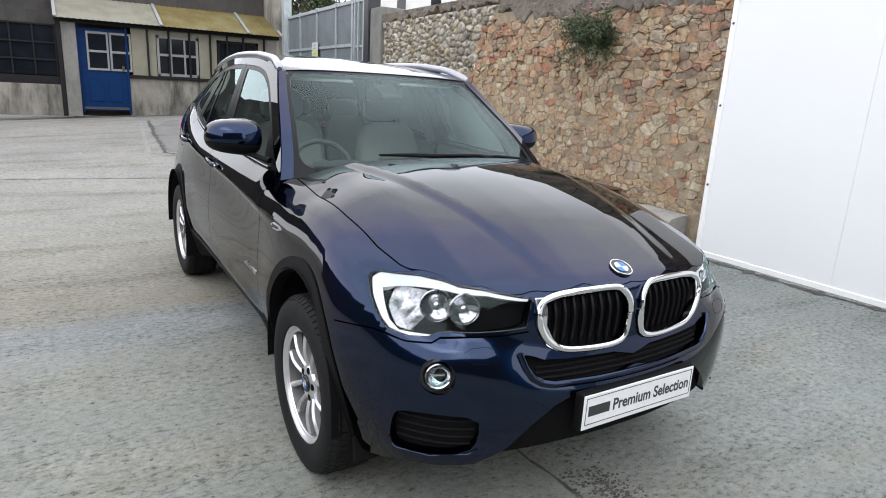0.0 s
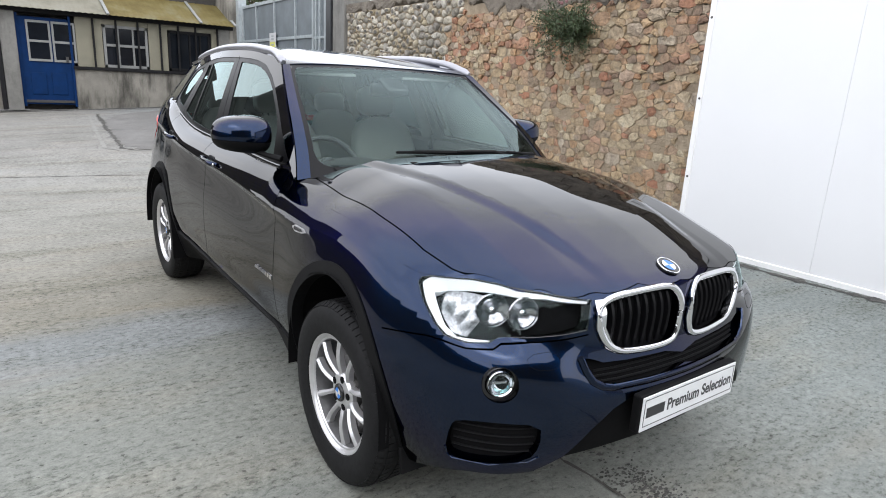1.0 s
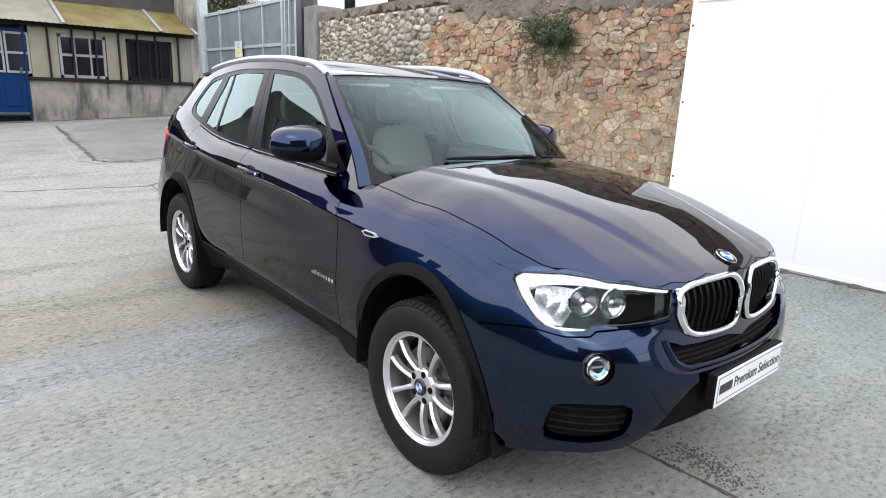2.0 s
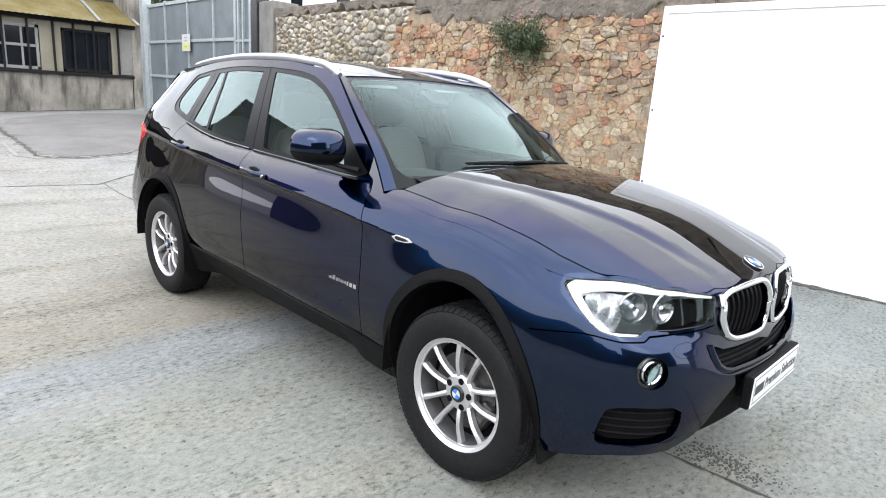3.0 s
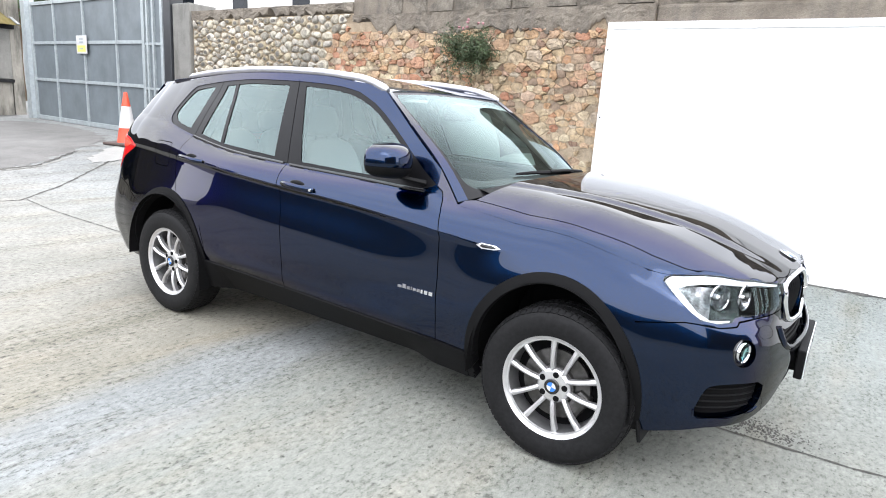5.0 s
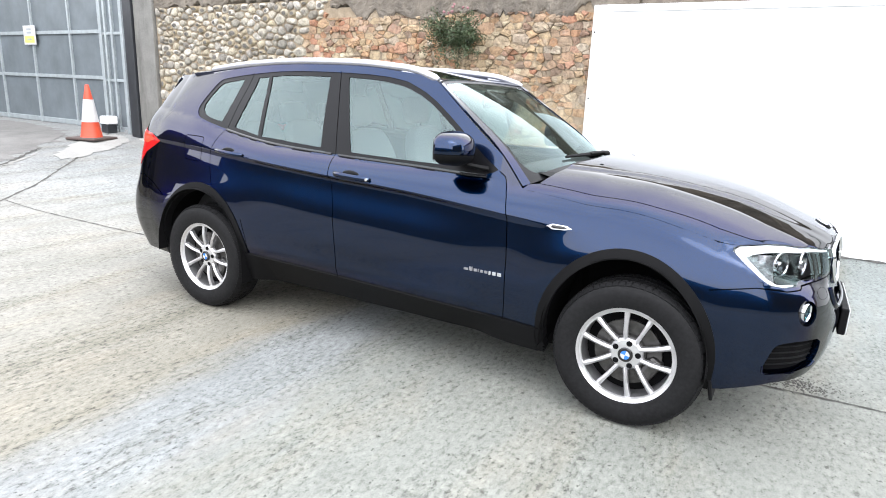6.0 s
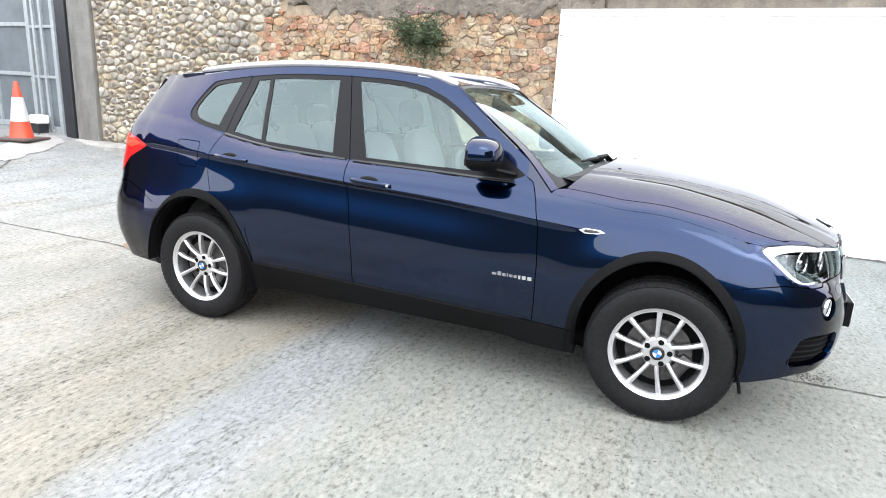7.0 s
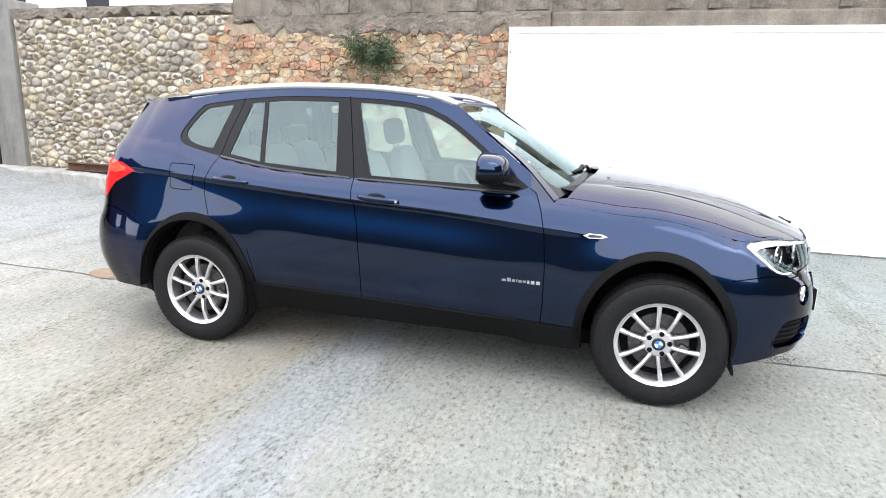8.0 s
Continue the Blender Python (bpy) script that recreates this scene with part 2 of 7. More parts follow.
def stone_mat(name, stops, cored=False):
    """Rubble: each stone takes a tone of its own, with lichen and grain."""
    m, t, p = material(name)
    v = coords(t)
    info = t.nodes.new("ShaderNodeObjectInfo")
    geo = t.nodes.new("ShaderNodeNewGeometry")
    own = t.nodes.new("ShaderNodeMath")
    own.operation = "ADD"
    t.links.new(info.outputs["Random"], own.inputs[0])
    t.links.new(geo.outputs["Random Per Island"], own.inputs[1])
    frac = t.nodes.new("ShaderNodeMath")
    frac.operation = "FRACT"
    t.links.new(own.outputs[0], frac.inputs[0])
    base = ramp(t, frac.outputs[0], stops)
    mottled = ramp(t, grain(t, v, 19, 9, 0.8), [(0.34, (0.28, 0.26, 0.23)), (0.5, (0.9, 0.89, 0.87)), (0.66, (1.3, 1.28, 1.22))])
    base = mix(t, 0.8, base, mottled, "MULTIPLY")
    patchy = ramp(t, grain(t, v, 4.5, 8, 0.72), [(0.36, (0.6, 0.56, 0.5)), (0.5, (1, 1, 1)), (0.64, (1.25, 1.22, 1.16))])
    base = mix(t, 0.75, base, patchy, "MULTIPLY")
    lichen = ramp(t, grain(t, v, 6, 5, 0.6), [(0.58, (0, 0, 0)), (0.72, (1, 1, 1))])
    base = mix(t, mix(t, 0.35, (0, 0, 0), lichen), base, (0.5, 0.48, 0.42))
    if cored:
        # broken cobbles show a dark core inside a pale rind
        own_box = t.nodes.new("ShaderNodeTexCoord")
        away = t.nodes.new("ShaderNodeVectorMath")
        away.operation = "DISTANCE"
        flat = t.nodes.new("ShaderNodeVectorMath")
        flat.operation = "MULTIPLY"
        flat.inputs[1].default_value = (0, 1, 1)
        t.links.new(own_box.outputs["Generated"], flat.inputs[0])
        t.links.new(flat.outputs[0], away.inputs[0])
        away.inputs[1].default_value = (0, 0.5, 0.47)
        core = ramp(t, away.outputs["Value"], [(0.2, (1, 1, 1)), (0.33, (0, 0, 0))])
        some = ramp(t, info.outputs["Random"], [(0.56, (0, 0, 0)), (0.66, (1, 1, 1))])
        base = mix(t, mix(t, 1.0, core, some, "MULTIPLY"), base, mix(t, 1.0, (0.13, 0.122, 0.112), mottled, "MULTIPLY"))
    t.links.new(base, p.inputs["Base Color"])
    p.inputs["Roughness"].default_value = 0.88
    bumped(t, p, grain(t, v, 38, 8, 0.72), 0.8, 0.02)
    return m


def corrugated_plastic(name, low, mid, high):
    m, t, p = material(name)
    v = coords(t)
    base = ramp(t, grain(t, v, 1.4, 6, 0.65), [(0.3, low), (0.5, mid), (0.7, high)])
    t.links.new(base, p.inputs["Base Color"])
    p.inputs["Roughness"].default_value = 0.8
    p.inputs["Specular IOR Level"].default_value = 0.2
    return m


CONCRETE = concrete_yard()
MORTAR = rough_render("lime_mortar", (0.24, 0.185, 0.125), (0.44, 0.36, 0.26), 6.0, 0.04, (0.13, 0.1, 0.072), 0.6)
COPING = rough_render("weathered_cement_band", (0.12, 0.101, 0.081), (0.245, 0.213, 0.174), 2.5, 0.03, (0.088, 0.080, 0.072), 0.7)
PALE_CEMENT = rough_render("pale_cement", (0.270, 0.266, 0.247), (0.375, 0.367, 0.341), 3.0, 0.015, (0.150, 0.150, 0.135), 0.5)
HOUSE_WALL = rough_render("stained_house_render", (0.16, 0.15, 0.13), (0.3, 0.283, 0.248), 1.5, 0.01, (0.03, 0.028, 0.023), 0.8)
PIER = rough_render("grey_door_pier_render", (0.15, 0.148, 0.137), (0.22, 0.215, 0.2), 3.0, 0.015, (0.08, 0.078, 0.07), 0.6)
YARD_WALL = rough_render("unseen_wall_dark_render", (0.05, 0.047, 0.043), (0.085, 0.081, 0.074), 1.5, 0.01, (0.045, 0.043, 0.036), 0.8)
BLOCK = rough_render("weathered_grey_blocks", (0.09, 0.078, 0.063), (0.25, 0.222, 0.185), 8.0, 0.06, (0.055, 0.05, 0.043), 0.7)
DARK_WALL = rough_render("dark_slate_hung_wall", (0.037, 0.035, 0.033), (0.065, 0.060, 0.055), 2.0, 0.02, (0.025, 0.024, 0.022), 0.6)
GREY_STONE = stone_mat("grey_field_stone", [(0.0, (0.2, 0.19, 0.168)), (0.2, (0.42, 0.395, 0.335)), (0.35, (0.3, 0.25, 0.165)), (0.55, (0.6, 0.58, 0.54)), (0.7, (0.36, 0.315, 0.225)), (0.85, (0.46, 0.44, 0.4)), (1.0, (0.2, 0.185, 0.165))], True)
TAN_STONE = stone_mat("tan_ochre_rubble", [(0.0, (0.37, 0.24, 0.145)), (0.2, (0.42, 0.325, 0.21)), (0.4, (0.37, 0.29, 0.195)), (0.6, (0.48, 0.415, 0.3)), (0.8, (0.38, 0.25, 0.165)), (1.0, (0.32, 0.265, 0.2))])
RED_STONE = stone_mat("red_tan_rubble", [(0.0, (0.32, 0.155, 0.1)), (0.2, (0.4, 0.25, 0.145)), (0.35, (0.41, 0.31, 0.205)), (0.5, (0.37, 0.19, 0.125)), (0.65, (0.42, 0.36, 0.285)), (0.8, (0.26, 0.2, 0.15)), (1.0, (0.23, 0.14, 0.1))])
PANEL_WHITE = plain("white_panel_paint", (0.77, 0.775, 0.79), 0.35, vary=0.012, size=1.2)
PANEL_EDGE = plain("white_edge_trim", (0.84, 0.84, 0.84), 0.3, vary=0.02)
GATE_STEEL = plain("galvanised_gate_frame", (0.33, 0.365, 0.38), 0.5, metal=0.3, vary=0.15, size=8)
GATE_SHEET = plain("grey_blue_gate_sheet", (0.115, 0.135, 0.148), 0.55, vary=0.2, size=2.0)
POST_BLACK = plain("black_painted_steel", (0.018, 0.02, 0.024), 0.45, vary=0.3, size=4)
BLUE_PAINT = plain("blue_door_paint", (0.001, 0.02, 0.082), 0.55, vary=0.15, size=5, shine=0.12)
CREAM = plain("cream_boarding", (0.2, 0.188, 0.14), 0.65, vary=0.1, size=2.5)
SASH_WHITE = plain("white_sash_paint", (0.21, 0.215, 0.21), 0.5, vary=0.08, size=8)
BLACK_TIMBER = plain("black_timber", (0.009, 0.009, 0.01), 0.65, vary=0.3, size=8, shine=0.2)
WINDOW = plain("dark_window_pane", (0.008, 0.01, 0.014), 0.1, vary=0.4, size=1.5, shine=0.2)
ROOF_SHEET = corrugated_plastic("aged_yellow_roof_sheet", (0.085, 0.063, 0.02), (0.125, 0.1, 0.036), (0.15, 0.138, 0.08))
ROOF_GREY = corrugated_plastic("aged_grey_roof_sheet", (0.13, 0.125, 0.095), (0.18, 0.17, 0.135), (0.2, 0.195, 0.165))
RUST_STAIN = rough_render("rust_brown_stain", (0.16, 0.105, 0.065), (0.26, 0.19, 0.13), 9.0, 0.01, (0.12, 0.08, 0.05), 0.5)
RUST = plain("rusty_steel", (0.085, 0.038, 0.024), 0.8, vary=0.4, size=12, relief=0.002)
CONE_ORANGE = plain("cone_orange", (0.5, 0.06, 0.025), 0.5, vary=0.12, size=10)
CONE_WHITE = plain("cone_reflective_sleeve", (0.5, 0.5, 0.51), 0.35, vary=0.06, size=10)
CONE_BLACK = plain("cone_rubber_base", (0.07, 0.05, 0.045), 0.8, vary=0.3)
SIGN_YELLOW = plain("sign_yellow", (0.55, 0.55, 0.14), 0.45, vary=0.06)
FAR_WHITE = plain("white_far_building", (0.72, 0.71, 0.69), 0.7, vary=0.06, size=1.0)
FAR_GREY = plain("grey_far_cladding", (0.4, 0.39, 0.4), 0.7, vary=0.12, size=2.0)
LEAF = plain("dull_green_leaf", (0.05, 0.075, 0.032), 0.55, vary=0.35, size=8)
TWIG = plain("brown_twig", (0.12, 0.085, 0.055), 0.85, vary=0.3)
FLOWER = plain("pink_flower", (0.3, 0.15, 0.16), 0.6)

ASPHALT = rough_render("old_patched_asphalt", (0.11, 0.107, 0.102), (0.185, 0.18, 0.172), 1.2, 0.015, (0.115, 0.108, 0.101), 0.5)
PALE_SLAB = rough_render("pale_apron_concrete", (0.25, 0.247, 0.236), (0.33, 0.326, 0.31), 1.5, 0.01, (0.238, 0.230, 0.216), 0.4)
WORN_STRIP = rough_render("worn_pale_strip", (0.2, 0.197, 0.182), (0.26, 0.256, 0.24), 6.0, 0.01, (0.17, 0.165, 0.15), 0.6)
CRACK = rough_render("dirt_filled_joint", (0.035, 0.033, 0.03), (0.1, 0.095, 0.085), 12, 0.01, (0.03, 0.03, 0.028), 0.6)
DIRT_AND_SHADE = rough_render("dark_gravel_dirt_and_shade", (0.03, 0.03, 0.028), (0.12, 0.117, 0.108), 22, 0.02, (0.03, 0.03, 0.028), 0.7)

# ---- building tools ----


def add_box(bm, lo, hi, bevel=0.0):
    """A box between two corners, with its edges bevelled."""
    made = bmesh.ops.create_cube(bm, size=1.0)["verts"]
    size, mid = [b - a for a, b in zip(lo, hi)], [(a + b) / 2 for a, b in zip(lo, hi)]
    bmesh.ops.scale(bm, verts=made, vec=size)
    bmesh.ops.translate(bm, verts=made, vec=mid)
    if bevel:
        edges = list({e for v in made for e in v.link_edges})
        bmesh.ops.bevel(bm, geom=edges, offset=bevel, segments=2, affect="EDGES", profile=0.5)


def box_mesh(lo, hi, bevel=0.0):
    bm = bmesh.new()
    add_box(bm, lo, hi, bevel)
    return bm


def finish(name, bm, mat, smooth=False):
    bmesh.ops.recalc_face_normals(bm, faces=bm.faces)
    me = bpy.data.meshes.new(name)
    bm.to_mesh(me)
    bm.free()
    me.materials.append(mat)
    if smooth:
        me.shade_smooth()
        me.set_sharp_from_angle(angle=radians(38))
    return me


def part(name, bm, mat, parent, label="", smooth=False):
    ob = new(name, finish(name, bm, mat, smooth))
    ob.parent = parent
    return tagged(ob, label) if label else ob


def thing(name, label, category, group="", kind=""):
    return tagged(new(name), label, category, group, kind)


def solid(name, bm, mat, label, category, group="", kind="", smooth=False):
    return tagged(new(name, finish(name, bm, mat, smooth)), label, category, group, kind)


def data_mesh(name, verts, faces, mat, normals=None, smooth=True):
    me = bpy.data.meshes.new(name)
    me.from_pydata([tuple(map(float, v)) for v in verts], [], [tuple(map(int, f)) for f in faces])
    me.materials.append(mat)
    if smooth:
        me.shade_smooth()
    if normals is not None:
        me.normals_split_custom_set_from_vertices([tuple(map(float, n)) for n in normals])
    return me


def sweep(points, radius, sides=10, squash=1.0, closed=False, up=(0, 0, 1), caps=True):
    """A tube along points; radius may be a number or one a point; squash flattens it along up."""
    bm = bmesh.new()
    pts = [Vector(p) for p in points]
    n = len(pts)
    radii = [radius] * n if isinstance(radius, (int, float)) else list(radius)
    rings = []
    for i, p in enumerate(pts):
        a, b = pts[(i - 1) % n if closed else max(i - 1, 0)], pts[(i + 1) % n if closed else min(i + 1, n - 1)]
        way = (b - a).normalized()
        side = way.cross(Vector(up))
        side = side.normalized() if side.length > 1e-4 else way.orthogonal().normalized()
        over = side.cross(way).normalized()
        ring = []
        for k in range(sides):
            w = 2 * math.pi * k / sides
            ring.append(bm.verts.new(p + radii[i] * (math.cos(w) * side + squash * math.sin(w) * over)))
        rings.append(ring)
    for i in range(n if closed else n - 1):
        r, s = rings[i], rings[(i + 1) % n]
        for k in range(sides):
            bm.faces.new((r[k], r[(k + 1) % sides], s[(k + 1) % sides], s[k]))
    if caps and not closed:
        bm.faces.new(rings[0][::-1])
        bm.faces.new(rings[-1])
    return bm


def lathe(profile, sides=48, axis="x", closed=False):
    """Turns a profile of (radius, along) about an axis."""
    bm = bmesh.new()
    rings = []
    for r, d in profile:
        ring = []
        for k in range(sides):
            w = 2 * math.pi * k / sides
            c, s = r * math.cos(w), r * math.sin(w)
            ring.append(bm.verts.new({"x": (d, c, s), "y": (c, d, s), "z": (c, s, d)}[axis]))
        rings.append(ring)
    last = len(rings) if closed else len(rings) - 1
    for i in range(last):
        a, b = rings[i], rings[(i + 1) % len(rings)]
        for k in range(sides):
            bm.faces.new((a[k], a[(k + 1) % sides], b[(k + 1) % sides], b[k]))
    return bm


def cap_ends(bm):
    bmesh.ops.holes_fill(bm, edges=[e for e in bm.edges if e.is_boundary], sides=0)
    return bm


def moved(bm, m):
    bmesh.ops.transform(bm, matrix=m, verts=bm.verts)
    return bm


def curve_of(knots):
    """A smooth curve through (t, value) knots, straight beyond its ends."""
    ts = np.array([k[0] for k in knots], float)
    vs = np.array([k[1] for k in knots], float)
    d = np.diff(vs) / np.diff(ts)
    m = np.empty_like(vs)
    m[0], m[-1] = d[0], d[-1]
    h = np.diff(ts)
    m[1:-1] = np.where(d[:-1] * d[1:] > 0, (h[1:] * d[:-1] + h[:-1] * d[1:]) / (h[1:] + h[:-1]), 0.5 * (d[:-1] + d[1:]) * 0.5)

    def f(t):
        t = np.asarray(t, float)
        i = np.clip(np.searchsorted(ts, t) - 1, 0, len(ts) - 2)
        w = (t - ts[i]) / h[i]
        wc = np.clip(w, 0, 1)
        out = ((1 + 2 * wc) * (1 - wc) ** 2 * vs[i] + wc * (1 - wc) ** 2 * h[i] * m[i]
               + wc**2 * (3 - 2 * wc) * vs[i + 1] + wc**2 * (wc - 1) * h[i] * m[i + 1])
        return out + np.where(w < 0, w * h[i] * m[0], 0) + np.where(w > 1, (w - 1) * h[i] * m[-1], 0)

    return f


def step(a, b, t):
    w = np.clip((np.asarray(t, float) - a) / (b - a), 0, 1)
    return w * w * (3 - 2 * w)


def spaced(points, gap, closed=False):
    """Even points along a polyline."""
    p = np.array(list(points) + ([points[0]] if closed else []), float)
    seg = np.hypot(*np.diff(p, axis=0).T)
    run = np.r_[0, np.cumsum(seg)]
    n = max(2, int(round(run[-1] / gap)) + 1)
    at = np.unique(np.r_[np.linspace(0, run[-1], n), run])
    keep = at[np.r_[True, np.diff(at) > gap * 0.2]]
    out = np.stack([np.interp(keep, run, p[:, k]) for k in range(p.shape[1])], 1)
    return out[:-1] if closed else out


def rounded(points, times=2, closed=True):
    """Corner cutting: a smooth outline from a few corners."""
    p = np.array(points, float)
    for _ in range(times):
        q = np.roll(p, -1, 0)
        both = np.stack([0.75 * p + 0.25 * q, 0.25 * p + 0.75 * q], 1).reshape(-1, p.shape[1])
        p = both if closed else np.r_[p[:1], both[1:-3], p[-1:]]
    return p


def inside(poly, pts):
    """Which of the points lie in the polygon."""
    x, y = pts[:, 0], pts[:, 1]
    hit = np.zeros(len(pts), bool)
    p = np.asarray(poly, float)
    for (ax, ay), (bx, by) in zip(p, np.roll(p, -1, 0)):
        if ay != by:
            hit ^= ((ay > y) != (by > y)) & (x < (bx - ax) * (y - ay) / (by - ay) + ax)
    return hit


def near_line(line, pts):
    """Distance of points to a polyline."""
    best = np.full(len(pts), 1e9)
    for a, b in zip(line[:-1], line[1:]):
        d = b - a
        w = np.clip(((pts - a) @ d) / max(d @ d, 1e-12), 0, 1)
        best = np.minimum(best, np.hypot(*(pts - a - w[:, None] * d).T))
    return best


def partition(loops, seams, us, vs, seam_width, keep, folds=()):
    """Cuts a sheet of parameters along closed loops and along seams of some width.
    Returns points, triangles, their centres and which triangles lie in a seam."""
    from mathutils.geometry import delaunay_2d_cdt
    pts, edges = [], []
    lines = [(np.asarray(l, float), True) for l in loops] + [(np.asarray(l, float), False) for l in folds]
    for s in seams:
        s = np.asarray(s, float)
        d = np.gradient(s, axis=0)
        n = np.stack([-d[:, 1], d[:, 0]], 1) / np.maximum(np.hypot(*d.T), 1e-9)[:, None]
        lines += [(s + n * seam_width / 2, False), (s - n * seam_width / 2, False)]
    for l, closed in lines:
        o = len(pts)
        pts += l.tolist()
        edges += [(o + k, o + k + 1) for k in range(len(l) - 1)] + ([(o + len(l) - 1, o)] if closed else [])
    marks = np.array(pts)
    g = np.stack(np.meshgrid(us, vs, indexing="ij"), -1).reshape(-1, 2)
    g = g[keep(g)]
    far = np.ones(len(g), bool)
    pitch = min(np.diff(us).min(), np.diff(vs).min()) * 0.45
    for k in range(0, len(marks), 64):
        block = marks[k : k + 64]
        far &= (np.abs(g[:, None] - block[None]).max(-1) > pitch).all(1)
    pts += g[far].tolist()
    out = delaunay_2d_cdt([Vector(p) for p in pts], edges, [], 0, 1e-5)
    p2 = np.array([tuple(v) for v in out[0]])
    tri = np.array([f for f in out[2] if len(f) == 3])
    mid = p2[tri].mean(1)
    seam = np.zeros(len(tri), bool)
    for s in seams:
        seam |= near_line(np.asarray(s, float), mid) < seam_width / 2 * 1.02
    return p2, tri, mid, seam


def sheet(name, surf, p2, tri, mat, rim=0.015, lift=0.0, mirror=False, both=False, soften=None):
    """A mesh of chosen triangles of a parameter sheet laid on a surface, with true normals and a turned-in rim."""
    used, inv = np.unique(tri, return_inverse=True)
    tri = inv.reshape(-1, 3)
    uv = p2[used]
    e = 1e-4
    pos = surf(uv)
    du, dv = surf(uv + [e, 0]) - surf(uv - [e, 0]), surf(uv + [0, e]) - surf(uv - [0, e])
    nor = np.cross(du, dv)
    nor /= np.maximum(np.linalg.norm(nor, axis=1), 1e-12)[:, None]
    mid = pos.mean(0) - surf.core
    if (nor @ mid).mean() < 0 if surf.flip is None else surf.flip:
        nor = -nor
    pos = pos + nor * lift
    if soften:
        nor = soften(uv, pos, nor)
    # faces wound to agree with the normals
    a, b, c = pos[tri[:, 0]], pos[tri[:, 1]], pos[tri[:, 2]]
    bad = (np.cross(b - a, c - a) * nor[tri[:, 0]]).sum(1) < 0
    tri[bad] = tri[bad][:, ::-1]
    faces, verts, norms = tri.tolist(), pos, nor
    if rim:
        count = {}
        for t in tri:
            for i, j in ((t[0], t[1]), (t[1], t[2]), (t[2], t[0])):
                count[(i, j)] = count.get((i, j), 0) + 1
        border = [(i, j) for i, j in count if (j, i) not in count]
        new_v, new_n, o = [], [], len(verts)
        for i, j in border:
            way = pos[j] - pos[i]
            out = np.cross(way, nor[i])
            out = out / max(np.linalg.norm(out), 1e-9)
            new_v += [pos[i], pos[j], pos[j] - nor[j] * rim, pos[i] - nor[i] * rim]
            new_n += [out] * 4
            faces.append((o + 1, o, o + 3, o + 2))
            o += 4
        if new_v:
            verts, norms = np.r_[verts, new_v], np.r_[norms, new_n]
    if mirror or both:
        v2, n2 = verts * [-1, 1, 1], norms * [-1, 1, 1]
        f2 = [tuple(f[::-1]) for f in faces]
        if mirror:
            return data_mesh(name, v2, f2, mat, n2)
        o = len(verts)
        faces = [tuple(f) for f in faces] + [tuple(i + o for i in f) for f in f2]
        verts, norms = np.r_[verts, v2], np.r_[norms, n2]
    return data_mesh(name, verts, faces, mat, norms)


def piece(name, me, parent=None, label=""):
    ob = new(name, me)
    if parent is not None:
        ob.parent = parent
    return tagged(ob, label) if label else ob

# ---- ground ----


def ground_height(x, y):
    """The yard is level round the car and climbs a little towards the house and the gate."""
    return (0.22 + 0.053 * np.clip(x, -3.0, 5.0)) * step(6.5, 12.2, y)


def wall_x(y):
    return 3.93 + 0.045 * (y - 2.0)


def build_ground():
    xs = np.unique(np.r_[np.linspace(-400, -20, 6), np.linspace(-20, 12, 65), np.linspace(12, 400, 6)])
    ys = np.unique(np.r_[np.linspace(-400, -15, 6), np.linspace(-15, 24, 79), np.linspace(24, 400, 6)])
    verts = [(x, y, float(ground_height(x, y))) for x in xs for y in ys]
    n = len(ys)
    faces = [(i * n + j, (i + 1) * n + j, (i + 1) * n + j + 1, i * n + j + 1) for i in range(len(xs) - 1) for j in range(n - 1)]
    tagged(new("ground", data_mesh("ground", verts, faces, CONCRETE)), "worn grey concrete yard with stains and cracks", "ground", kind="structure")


build_ground()

# ---- stone wall with its cement band, pillar and ledge ----
WALL_Y0, WALL_Y1 = 1.2, 9.98
WALL_TURN = math.degrees(math.atan(-0.045))


def along_wall(name, y0, y1, z0, z1, front, depth, mat, label, category, bevel=0.01, kind="structure"):
    """A block laid along the wall's face; front is how far it stands out of that face."""
    bm = box_mesh((-front, 0, z0), (depth, (y1 - y0) * 1.001, z1), bevel)
    ob = solid(name, bm, mat, label, category, kind=kind)
    ob.matrix_world = pose(wall_x(y0), y0, 0, 0, 0, WALL_TURN)
    return ob


wall_east = along_wall("wall_east", WALL_Y0, WALL_Y1, -0.1, 2.62, 0.0, 0.5, MORTAR, "old rubble stone wall set in lime mortar", "wall")


along_wall("wall_east_top", 5.75, WALL_Y1, 2.6, 2.745, -0.001, 0.5, MORTAR, "old rubble stone wall set in lime mortar", "wall", 0.0)


